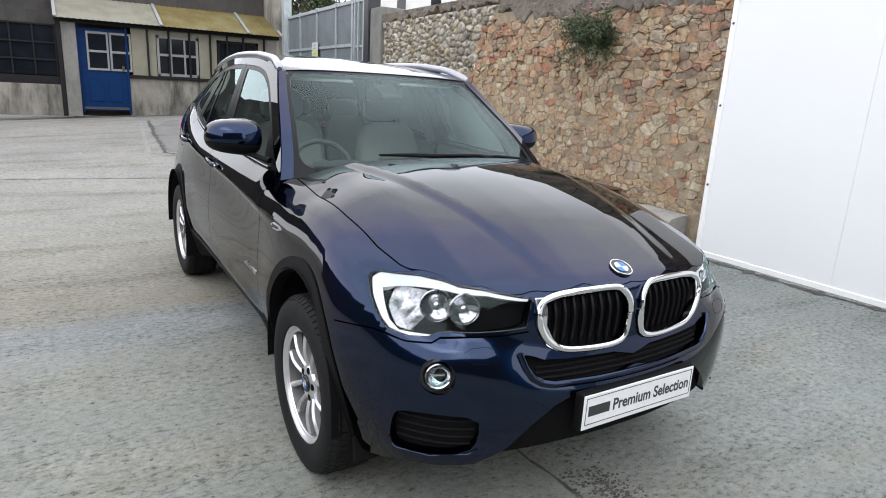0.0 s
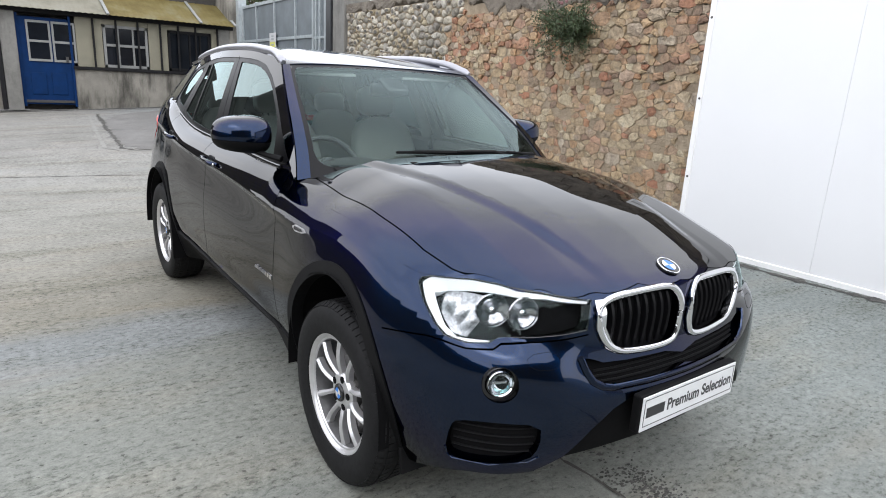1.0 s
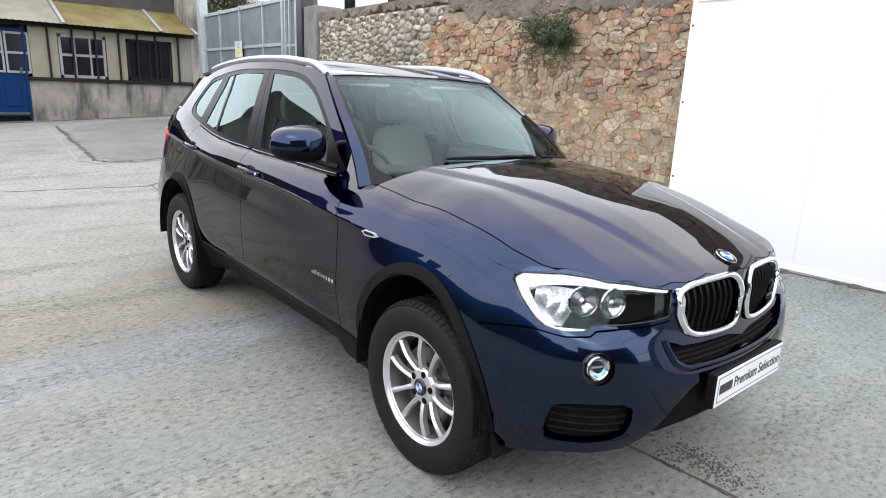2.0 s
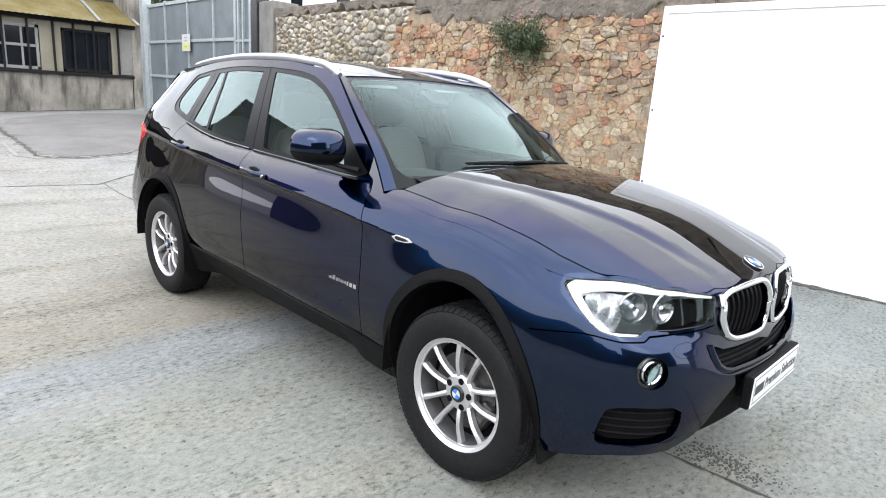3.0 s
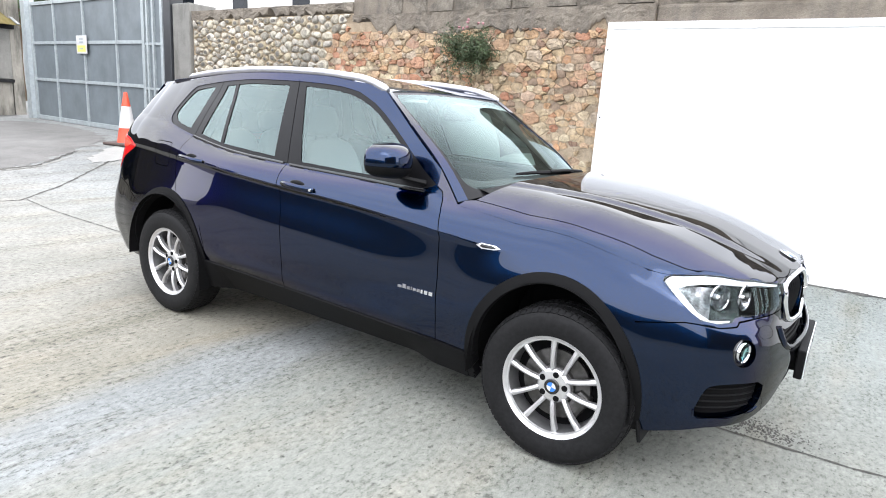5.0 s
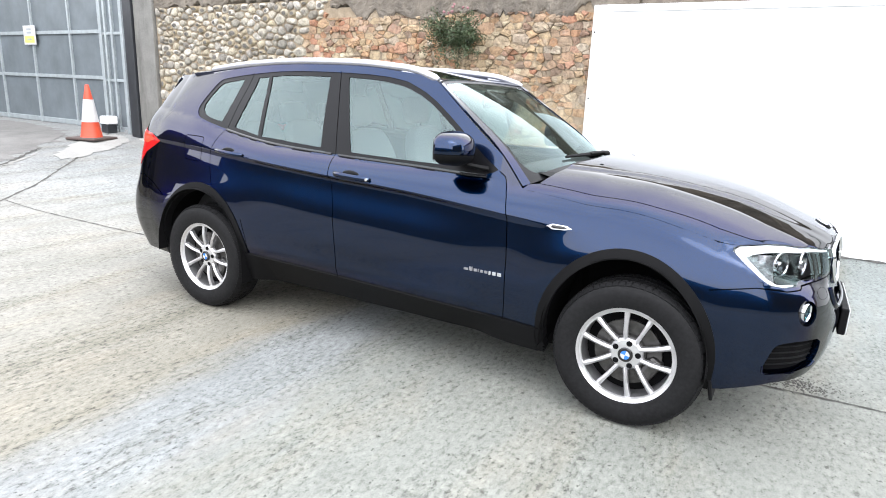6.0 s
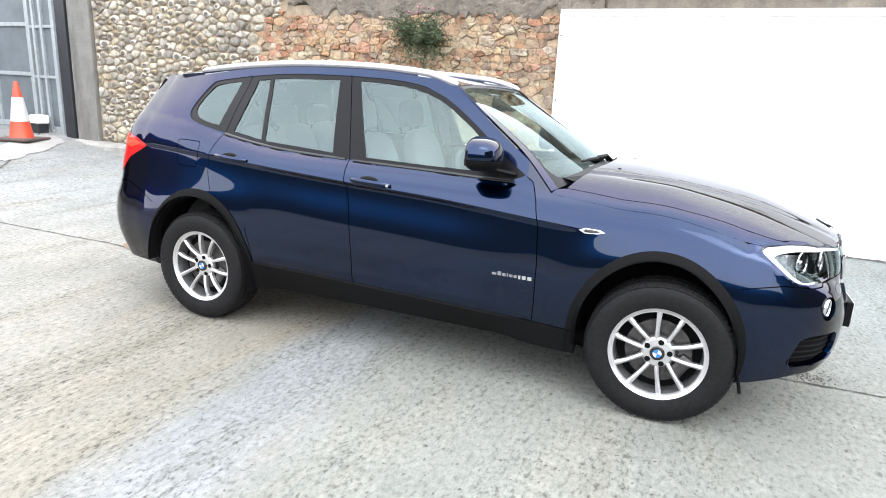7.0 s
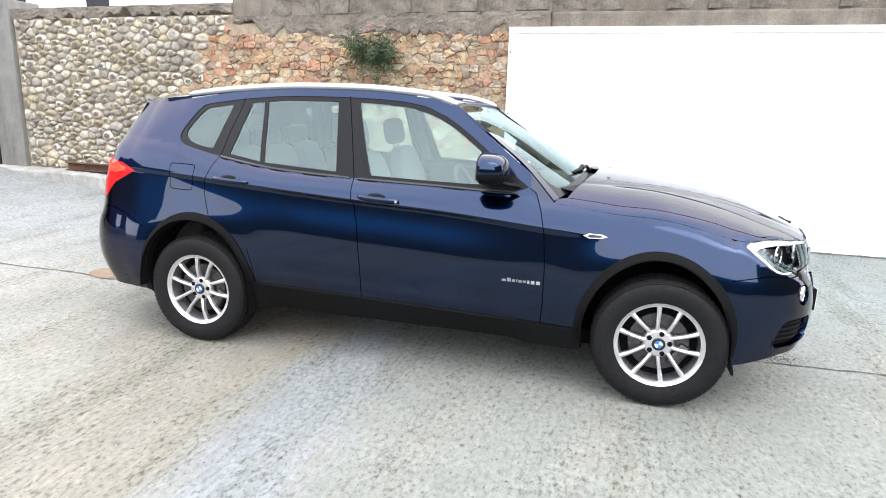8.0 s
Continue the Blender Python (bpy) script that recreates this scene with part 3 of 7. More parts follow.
def rough_band(y0, y1, z0, z1, seed, mat, label):
    """A cement band with a lumpy face and a ragged lower edge, laid along the wall's face."""
    rng = np.random.RandomState(seed)
    ny, nz = int((y1 - y0) / 0.035) + 1, 9
    face = rng.normal(0, 1, (ny, nz))
    face = (face + 0.5 * np.roll(face, 1, 0) + 0.5 * np.roll(face, -1, 1)) / 1.6
    edge = np.convolve(rng.normal(0, 0.045, ny + 4), np.ones(5) / 2.6, "valid")
    verts, faces = [], []
    for i in range(ny):
        y = y0 + (y1 - y0) * i / (ny - 1)
        low = z0 + float(edge[i]) + 0.2 * min(1.0, max(0.0, (y - 5.1) / 0.6))
        for j in range(nz):
            z = low + (z1 - low) * j / (nz - 1)
            out = 0.03 + 0.006 * float(face[i, j]) - (0.012 if j == 0 else 0)
            verts.append((wall_x(y) - out, y, z))
        verts += [(wall_x(y) + 0.4, y, z1), (wall_x(y) + 0.4, y, z0 - 0.05), (wall_x(y) + 0.01, y, low - 0.004)]
    n = nz + 3
    for i in range(ny - 1):
        for j in range(n):
            a, b = i * n + j, i * n + (j + 1) % n
            faces.append((a, b, b + n, a + n))
    faces += [tuple(range(n))[::-1], tuple(range((ny - 1) * n, ny * n))]
    ob = new("coping", data_mesh("coping", verts, [f[::-1] for f in faces], mat, None, False))
    return tagged(ob, label, "coping", kind="structure")


rough_band(WALL_Y0, 5.75, 2.45, 2.71, 17, COPING, "rough weathered cement band on top of the stone wall")
solid("wall_east_south", box_mesh((3.95, -9.0, -0.1), (4.45, 1.2, 2.6), 0.0), MORTAR, "old stone wall behind the white panel", "wall", kind="structure")
solid("coping", box_mesh((3.9, -9.0, 2.44), (4.45, 1.2, 2.7), 0.03), COPING, "rough weathered cement band on top of the stone wall", "coping", kind="structure")
rough_band(5.75, WALL_Y1, 2.55, 2.9, 18, COPING, "rough weathered cement coping on the stone wall")
along_wall("pillar", WALL_Y1, 10.55, -0.1, 3.05, 0.08, 0.5, PIER, "grey cement pillar at the end of the stone wall", "pillar", 0.02)


def build_ledge():
    """A hand-laid kerb of concrete along the wall's foot, lumpy and chipped."""
    rng = np.random.RandomState(23)
    y0, y1, n = 1.9, 10.7, 150
    rise = np.convolve(rng.normal(0, 0.012, n + 8), np.ones(9) / 3.0, "valid")
    push = np.convolve(rng.normal(0, 0.014, n + 4), np.ones(5) / 2.2, "valid")
    verts, faces = [], []
    for i in range(n):
        y = y0 + (y1 - y0) * i / (n - 1)
        x, top = wall_x(y), 0.34 + float(rise[i])
        out = 0.29 + float(push[i])
        for dx, z in ((0.02, -0.1), (-out, -0.1), (-out + rng.normal(0, 0.006), 0.12), (-out + 0.01 + rng.normal(0, 0.008), top - 0.045), (-out + 0.045, top - 0.006 + rng.normal(0, 0.004)), (-0.12, top + 0.012), (0.02, top + 0.018)):
            verts.append((x + dx, y, z))
    for i in range(n - 1):
        for j in range(7):
            a, b = i * 7 + j, i * 7 + (j + 1) % 7
            faces.append((a, b, b + 7, a + 7))
    faces += [tuple(range(7))[::-1], tuple(range((n - 1) * 7, n * 7))]
    me = data_mesh("ledge", verts, faces, PALE_CEMENT, None, False)
    tagged(new("ledge", me), "low pale lumpy concrete ledge along the foot of the wall", "ledge", kind="structure")


build_ledge()


def build_beam():
    bm = bmesh.new()
    long = 6.2
    for lo, hi in (((-0.19, 0, 0.0), (-0.06, long, 0.012)), ((-0.19, 0, 0.108), (-0.06, long, 0.12)), ((-0.132, 0, 0.012), (-0.118, long, 0.108))):
        add_box(bm, lo, hi, 0.002)
    ob = solid("steel_beam", bm, RUST, "rusty steel beam lying on the ledge by the wall", "beam")
    ob.matrix_world = pose(wall_x(2.8), 2.8, 0.362, 0, 0, WALL_TURN)


build_beam()

# tall block wall above the cement band, its top stepping down towards the gate
for a, b, top in ((-9.0, 1.2, 3.15), (1.2, 3.2, 3.15), (3.2, 4.6, 3.15), (4.6, 5.75, 3.12)):
    if b <= 1.2:
        upper = solid("upper_wall", box_mesh((3.93, a, 2.7), (4.4, b, top), 0.0), COPING, "tall weathered grey block wall above the cement band", "wall", kind="structure")
    else:
        upper = along_wall("upper_wall", a, b, 2.7, top, 0.0, 0.45, COPING, "tall weathered grey block wall above the cement band", "wall", 0.0)

# ---- white hoarding panel ----


def build_panel():
    y1, y0, top = 1.69, -7.2, 2.515
    x = 3.83
    root = thing("hoarding", "large plain white panel standing in front of the stone wall", "panel")
    seams = [y1 - 0.05, 0.36, -2.1, -4.6, y0]
    for a, b in zip(seams[:-1], seams[1:]):
        part("board", box_mesh((x, b + 0.0007, 0.05), (x + 0.045, a - 0.0007, top - 0.07), 0.002), PANEL_WHITE, root)
    part("edge_strip", box_mesh((x - 0.014, y1 - 0.055, 0.0), (x + 0.06, y1, top), 0.006), PANEL_EDGE, root)
    part("top_strip", box_mesh((x - 0.016, y0, top - 0.075), (x + 0.06, y1 - 0.057, top), 0.006), PANEL_EDGE, root)
    part("bottom_strip", box_mesh((x - 0.012, y0, -0.02), (x + 0.06, y1 - 0.057, 0.05), 0.006), PANEL_EDGE, root)
    for z in (0.715, 1.476, 2.22):
        bm = moved(cap_ends(lathe([(0.004, -0.019), (0.011, -0.017), (0.012, -0.014)], 12)), Matrix.Translation((x, y1 - 0.03, z)))
        part("screw", bm, STEEL, root, "small steel screw head")


build_panel()

# ---- gate ----


def build_gate():
    root = thing("gate", "tall grey steel sheet gate with a pale welded frame", "gate")

    def bar(name, y0, z0, y1, z1, t=0.045, out=0.03, mat=GATE_STEEL):
        part(name, box_mesh((-out, min(y0, y1) - t / 2, min(z0, z1) - t / 2), (out, max(y0, y1) + t / 2, max(z0, z1) + t / 2), 0.004), mat, root)

    marks = [0.05, 1.18, 2.68, 4.2, 5.5]
    for a, b in zip(marks[:-1], marks[1:]):
        part("sheet", box_mesh((0.005, a, 0.52), (0.012, b, 3.3), 0.0), GATE_SHEET, root, "grey-blue steel sheet")
    for z, t in ((0.52, 0.1), (1.47, 0.07), (2.36, 0.07), (3.3, 0.08)):
        bar("rail", marks[0], z, marks[-1], z, t)
    for y in marks:
        end = y in (marks[0], marks[-1])
        bar("stile" if end else "upright", y, 0.48, y, 3.34, 0.1 if end else 0.05, 0.04)
    # narrow fixed leaf between the gate and its post
    part("sheet", box_mesh((0.005, -0.7, 0.5), (0.012, 0.0, 3.3), 0.0), GATE_SHEET, root, "grey-blue steel sheet")
    for y, t in ((-0.12, 0.06), (-0.34, 0.06), (-0.67, 0.09)):
        bar("upright", y, 0.4, y, 3.34, t, 0.045)
    for z in (0.5, 1.43, 2.32, 3.28):
        bar("rail", -0.67, z, 0.0, z, 0.05)
    for y in marks[1:4]:
        part("hinge_plate", box_mesh((-0.05, y - 0.045, 3.25), (-0.041, y + 0.045, 3.35), 0.003), GATE_STEEL, root)
    part("motor_box", box_mesh((-0.34, -0.42, 0.58), (-0.1, -0.16, 0.74), 0.03), PANEL_EDGE, root, "small white motor housing")
    part("motor_stand", box_mesh((-0.32, -0.4, 0.3), (-0.12, -0.18, 0.585), 0.01), POST_BLACK, root, "black motor stand")
    root.matrix_world = pose(wall_x(11.7), 11.7, 0, 0, 0, WALL_TURN)
    post = thing("gate_post", "black painted steel gate post beside the pillar", "post")
    part("shaft", box_mesh((-0.12, -0.02, 0.2), (0.16, 0.24, 3.6), 0.01), POST_BLACK, post)
    part("base_plate", box_mesh((-0.16, -0.06, 0.2), (0.2, 0.28, 0.34), 0.01), POST_BLACK, post)
    post.matrix_world = pose(wall_x(10.56), 10.58, 0, 0, 0, WALL_TURN)
    far = thing("gate_post", "tall grey gate post at the corner of the house", "post")
    part("shaft", box_mesh((-0.1, 0, 0.25), (0.14, 0.26, 3.9), 0.01), GATE_STEEL, far)
    part("cap", box_mesh((-0.12, -0.02, 3.9), (0.16, 0.28, 3.94), 0.006), GATE_STEEL, far)
    far.matrix_world = pose(wall_x(17.35), 17.35, 0, 0, 0, WALL_TURN)
    sign = thing("sign", "small white and yellow warning sign fixed on the gate", "sign")
    part("board", box_mesh((-0.006, -0.25, -0.2), (0.006, 0.25, 0.2), 0.004), CONE_WHITE, sign)
    part("yellow_field", box_mesh((-0.009, -0.2, -0.16), (-0.005, 0.2, -0.02), 0.0), SIGN_YELLOW, sign, "yellow field")
    for z in (0.12, 0.05, -0.09):
        part("bar", box_mesh((-0.0115, -0.09, z - 0.018), (-0.0085, 0.09, z + 0.018), 0.0), GATE_STEEL, sign, "grey bar of unreadable writing")
    sign.matrix_world = pose(wall_x(14.41) - 0.065, 14.41, 2.31, 0, 0, WALL_TURN)


build_gate()

# ---- house across the yard ----


def build_house():
    Y = 18.6
    house = thing("house", "low rendered outbuilding with a lean-to porch of black posts", "house")
    part("wall", box_mesh((0.32, Y + 0.02, 0.2), (4.62, Y + 0.3, 1.33), 0.01), HOUSE_WALL, house, "stained grey render below the sill")
    part("wall", box_mesh((-9.0, Y + 0.02, 0.2), (-1.32, Y + 0.3, 1.05), 0.01), HOUSE_WALL, house, "stained grey render below the sill")
    part("back_wall", box_mesh((-9.0, Y + 0.36, 0.2), (4.6, Y + 0.5, 3.0), 0.0), DARK_WALL, house)
    bm = bmesh.new()
    # the tall sloping end is unseen, shaped for what the side windows mirror
    gable = [(-14.0, 2.6), (4.62, 2.6), (4.62, 4.1), (-4.6, 4.1), (-6.4, 5.4), (-7.2, 7.6), (-14.0, 7.6)]
    near, far = [[bm.verts.new((x, y, z)) for x, z in gable] for y in (Y + 1.3, Y + 1.9)]
    bm.faces.new(near), bm.faces.new(far[::-1])
    for i in range(len(gable)):
        j = (i + 1) % len(gable)
        bm.faces.new((near[j], near[i], far[i], far[j]))
    part("upper_wall", bm, DARK_WALL, house, "dark weathered upper wall, its unseen sloping end added for reflections")
    part("side_wall", box_mesh((4.64, Y + 0.0, 0.2), (4.9, Y + 6, 5.6), 0.0), HOUSE_WALL, house)
    part("sill", box_mesh((0.3, Y - 0.06, 1.33), (4.66, Y + 0.12, 1.41), 0.008), BLACK_TIMBER, house, "black timber sill")
    # boarding and mullions
    for a, b in ((0.42, 1.08), (2.28, 2.8), (4.08, 4.27)):
        part("boarding", box_mesh((a, Y + 0.03, 1.41), (b, Y + 0.07, 2.74), 0.004), CREAM, house, "cream painted boarding")
    for a, b in ((1.08, 2.28), (2.8, 4.08)):
        part("boarding", box_mesh((a, Y + 0.035, 2.58), (b, Y + 0.075, 2.74), 0.004), CREAM, house, "cream painted boarding")
    for x in (0.85, 1.43, 2.0, 2.6, 3.1, 3.6, 4.25):
        part("mullion", box_mesh((x - 0.025, Y - 0.05, 1.4), (x + 0.025, Y + 0.0, 2.76), 0.004), BLACK_TIMBER, house, "thin black upright")
    for a, b, white in ((1.1, 2.26, True), (2.82, 4.06, False)):
        win = part("window", box_mesh((a, Y + 0.1, 1.43), (b, Y + 0.12, 2.57), 0.0), WINDOW, house, "dark window pane")
        m = SASH_WHITE if white else BLACK_TIMBER
        for lo, hi in (((a, 1.42), (a + 0.07, 2.58)), ((b - 0.07, 1.42), (b, 2.58)), ((a, 1.42), (b, 1.5)), ((a, 2.5), (b, 2.58))):
            part("frame", box_mesh((lo[0], Y + 0.05, lo[1]), (hi[0], Y + 0.1, hi[1]), 0.005), m, win)
        n = 3 if white else 4
        for k in range(1, n):
            x = a + (b - a) * k / n
            part("glazing_bar", box_mesh((x - 0.025, Y + 0.06, 1.5), (x + 0.025, Y + 0.105, 2.5), 0.004), m, win)
        if white:
            part("glazing_bar", box_mesh((a + 0.07, Y + 0.058, 2.0), (b - 0.07, Y + 0.103, 2.07), 0.004), m, win)
    # left window, dark with thin bars
    win = part("window", box_mesh((-5.6, Y + 0.1, 1.3), (-1.45, Y + 0.12, 2.6), 0.0), WINDOW, house, "wide dark window")
    for k in range(9):
        x = -5.6 + 4.15 * k / 8
        part("glazing_bar", box_mesh((x - 0.02, Y + 0.05, 1.25), (x + 0.02, Y + 0.1, 2.65), 0.004), BLACK_TIMBER, win)
    for z in (1.25, 1.7, 2.15, 2.62):
        part("glazing_bar", box_mesh((-5.6, Y + 0.045, z - 0.022), (-1.45, Y + 0.095, z + 0.022), 0.004), BLACK_TIMBER, win)
    part("boarding", box_mesh((-9.0, Y + 0.04, 1.05), (-1.32, Y + 0.09, 1.27), 0.004), BLACK_TIMBER, house, "dark boarding")
    part("post", box_mesh((4.28, Y - 0.02, 1.42), (4.63, Y + 0.25, 2.72), 0.01), PIER, house, "grey cement corner pier")
    # porch posts and roof
    part("post", box_mesh((-1.3, Y - 0.12, 0.2), (-0.95, Y + 0.2, 2.72), 0.01), PIER, house, "grey cement door pier")
    part("post", box_mesh((-1.42, Y - 0.1, 0.2), (-1.31, Y + 0.05, 2.76), 0.006), BLACK_TIMBER, house, "black porch post")
    part("beam", box_mesh((-1.45, Y - 0.12, 2.72), (4.72, Y + 0.0, 2.83), 0.006), BLACK_TIMBER, house, "black eaves beam")
    slope = [(Y - 0.42, 2.81), (Y + 1.3, 3.52)]
    n, x0, x1 = 14, -1.45, 4.78
    for k in range(n):
        a, b = x0 + (x1 - x0) * k / n, x0 + (x1 - x0) * (k + 1) / n
        bm = bmesh.new()
        cols = []
        for i in range(13):
            x = a + (b - a) * i / 12 * 0.996
            w = 0.007 * math.sin(i / 12 * 2 * math.pi * 3)
            cols.append([bm.verts.new((x, y, z + w + h)) for y, z in slope for h in (0.0, 0.006)])
        for c, d in zip(cols[:-1], cols[1:]):
            bm.faces.new((c[1], c[3], d[3], d[1]))
            bm.faces.new((c[0], d[0], d[2], c[2]))
            bm.faces.new((c[0], c[1], d[1], d[0]))
        grey = k < 6
        part("roof_sheet", bm, ROOF_GREY if grey else ROOF_SHEET, house, "aged grey corrugated roof sheet" if grey else "aged yellow corrugated roof sheet", True)
    for x in (-1.42, 1.2, 3.68, 4.7):
        bm = box_mesh((-0.04, 0, 0), (0.04, 1.86, 0.03), 0.004)
        part("roof_batten", moved(bm, pose(x, Y - 0.44, 2.826, 22.4)), SASH_WHITE, house, "pale roof batten")
    # blue door
    door = tagged(new("door_1", finish("door_1", box_mesh((-0.9, Y + 0.03, 0.36), (0.28, Y + 0.09, 2.62), 0.006), BLUE_PAINT)), "blue painted panelled door with glazed upper half", "door", kind="structure")
    part("frame", box_mesh((-0.95, Y - 0.02, 0.3), (-0.88, Y + 0.12, 2.7), 0.006), BLUE_PAINT, door)
    part("frame", box_mesh((0.26, Y - 0.02, 0.3), (0.32, Y + 0.12, 2.7), 0.006), BLUE_PAINT, door)
    for x in (-0.68, -0.1):
        for z in (1.55, 2.05):
            part("pane", box_mesh((x, Y + 0.005, z), (x + 0.46, Y + 0.028, z + 0.42), 0.0), WINDOW, door, "dark glass pane")
        for z in (1.49, 1.98, 2.48):
            part("glazing_bar", box_mesh((x - 0.04, Y - 0.005, z), (x + 0.5, Y + 0.03, z + 0.06), 0.004), SASH_WHITE, door, "white glazing bar")
        for xx in (x - 0.04, x + 0.46):
            part("glazing_bar", box_mesh((xx, Y - 0.004, 1.5), (xx + 0.05, Y + 0.029, 2.53), 0.004), SASH_WHITE, door, "white glazing bar")
    part("panel", box_mesh((-0.72, Y + 0.012, 0.62), (-0.36, Y + 0.03, 1.2), 0.012), BLUE_PAINT, door)
    part("panel", box_mesh((-0.24, Y + 0.012, 0.62), (0.12, Y + 0.03, 1.2), 0.012), BLUE_PAINT, door)
    part("kick_rail", box_mesh((-0.88, Y + 0.0, 0.4), (0.26, Y + 0.031, 0.47), 0.004), STEEL, door, "grey worn kick rail")
    part("handle", box_mesh((0.14, Y - 0.05, 1.5), (0.2, Y + 0.03, 1.64), 0.008), STEEL, door, "steel door handle")


build_house()

# ---- far buildings behind the wall ----


def far_building(name, x0, x1, y0, y1, top, mat, windows, label):
    b = thing(name, label, "building")
    part("wall", box_mesh((x0, y0, -0.2), (x1, y1, top), 0.0), mat, b)
    part("roof", box_mesh((x0 - 0.2, y0 - 0.2, top), (x1 + 0.2, y1 + 0.2, top + 0.18), 0.02), FAR_GREY, b, "grey flat roof edge")
    for y, z, w, h in windows:
        win = part("window", box_mesh((x0 - 0.03, y, z), (x0 + 0.02, y + w, z + h), 0.0), WINDOW, b, "dark window")
        part("frame", box_mesh((x0 - 0.06, y - 0.08, z - 0.1), (x0 - 0.01, y + w + 0.08, z - 0.02), 0.0), SASH_WHITE, win)


far_building("white_building", 14.0, 22.0, 14.0, 34.0, 7.5, FAR_WHITE, [(17.0, 4.5, 0.9, 1.3), (20.5, 4.5, 0.9, 1.3), (24.0, 4.5, 0.9, 1.3), (27.5, 4.5, 0.9, 1.3)], "white rendered building beyond the stone wall")

far_building("grey_building", 11.1, 16.0, 31.0, 38.0, 5.5, FAR_GREY, [], "grey clad building beyond the gate")


def build_far_tree(x, y, base, high, wide, seed):
    """A dense dark tree: a trunk, limbs, and a crown of small leaves."""
    rng = np.random.RandomState(seed)
    tree = thing("tree", "dark green evergreen tree beyond the gate", "tree")
    part("trunk", sweep([(0, 0, base), (0.05, 0.02, base + high * 0.5), (0, 0, base + high * 0.9)], [0.2, 0.14, 0.05], 10), TWIG, tree, "brown trunk", True)
    verts, faces = [], []
    heart = np.array([0, 0, base + high * 0.72])
    for k in range(44):
        way = rng.normal(0, 1, 3) + [0, 0, 0.25]
        way /= np.linalg.norm(way)
        a = np.array([0, 0, base + high * rng.uniform(0.35, 0.75)])
        b = heart + way * rng.uniform(0.5, 1.0) * [wide, wide, high * 0.26]
        part("limb", sweep([a, (a + b) / 2 + [0, 0, 0.15], b], [0.05, 0.035, 0.015], 6), TWIG, tree)
        for _ in range(240):
            c = b + rng.normal(0, 0.3, 3)
            d = rng.normal(0, 1, 3)
            d /= np.linalg.norm(d)
            s = np.cross(d, rng.normal(0, 1, 3))
            s /= np.linalg.norm(s)
            l, half = rng.uniform(0.1, 0.22), rng.uniform(0.03, 0.06)
            o = len(verts)
            verts += [c, c + d * l * 0.5 + s * half, c + d * l, c + d * l * 0.5 - s * half]
            faces += [(o, o + 1, o + 2), (o, o + 2, o + 3)]
    crown = new("crown", data_mesh("crown", verts, faces, LEAF))
    crown.parent = tree
    tagged(crown, "dark green leaf tufts", kind="stuff")
    tree.matrix_world = pose(x, y, 0)


build_far_tree(9.55, 30.0, -0.1, 7.2, 1.7, 61)

# ---- unseen plain walls added behind the camera, dark for the paint to mirror ----
solid("unseen_wall_west", box_mesh((-13.4, 1.0, -0.1), (-13.0, 20, 2.8)), YARD_WALL, "unseen plain grey building wall added for reflections", "wall", kind="structure")
solid("unseen_wall_west_low", box_mesh((-13.4, -16, -0.1), (-13.0, 1.0, 2.8)), YARD_WALL, "unseen plain grey yard wall added for reflections", "wall", kind="structure")
solid("unseen_wall_south", box_mesh((-13.0, -15.4, -0.1), (4.0, -15.0, 7.5)), YARD_WALL, "unseen plain grey yard wall added for reflections", "wall", kind="structure")

# ---- traffic cone ----


def build_cone():
    cone = thing("traffic_cone", "orange traffic cone with a white reflective sleeve by the gate", "cone")
    part("base", box_mesh((-0.28, -0.28, 0.0), (0.28, 0.28, 0.05), 0.018), CONE_BLACK, cone, "dark rubber foot")
    part("lower_body", lathe([(0.175, 0.05), (0.165, 0.07), (0.128, 0.33)], 28, "z"), CONE_ORANGE, cone, "orange lower body", True)
    part("sleeve", lathe([(0.127, 0.33), (0.131, 0.332), (0.078, 0.74), (0.073, 0.742)], 28, "z"), CONE_WHITE, cone, "white reflective sleeve", True)
    part("tip", cap_ends(lathe([(0.074, 0.74), (0.03, 1.0), (0.024, 1.01)], 28, "z")), CONE_ORANGE, cone, "orange tip", True)
    x, y = 3.42, 10.88
    cone.matrix_world = pose(x, y, float(ground_height(x, y)), 0, 0, 18) @ Matrix.Diagonal((1.1, 1.1, 0.985, 1))


build_cone()

# ---- the car: its body is one skin, cut into panels ----
# The car stands with its nose to -y; x = 0 is its middle, the front axle is at y = 0 and the rear one at y = 2.81.
PLAN = [(-0.2, -0.852), (0, -0.862), (0.2, -0.852), (0.4, -0.82), (0.58, -0.765), (0.71, -0.69), (0.80, -0.585), (0.85, -0.45), (0.878, -0.3),
        (0.885, 0.0), (0.886, 0.6), (0.887, 1.2), (0.887, 1.8), (0.886, 2.4), (0.882, 2.8), (0.869, 3.12), (0.845, 3.39),
        (0.79, 3.61), (0.67, 3.745), (0.46, 3.812), (0.2, 3.84), (0, 3.847), (-0.2, 3.84)]
_px, _py = np.array(PLAN).T
_run = np.r_[0, np.cumsum(np.hypot(np.diff(_px), np.diff(_py)))]
_anchor = _run[9]
_us = _run - _anchor
# along the flank the parameter is y itself
_us = np.where((_py >= 0) & (_py <= 2.8), _py, _us)
_us[15:] = 2.8 + (_run[15:] - _run[14])
plan_x, plan_y = curve_of(list(zip(_us, _px))), curve_of(list(zip(_us, _py)))
U_FRONT, U_REAR = float(_us[1]), float(_us[-2])
_table = np.linspace(U_FRONT, 0.0, 800)


def front_u(x):
    """The parameter of a place on the nose, by how far it lies from the car's middle."""
    return float(np.interp(x, plan_x(_table), _table))


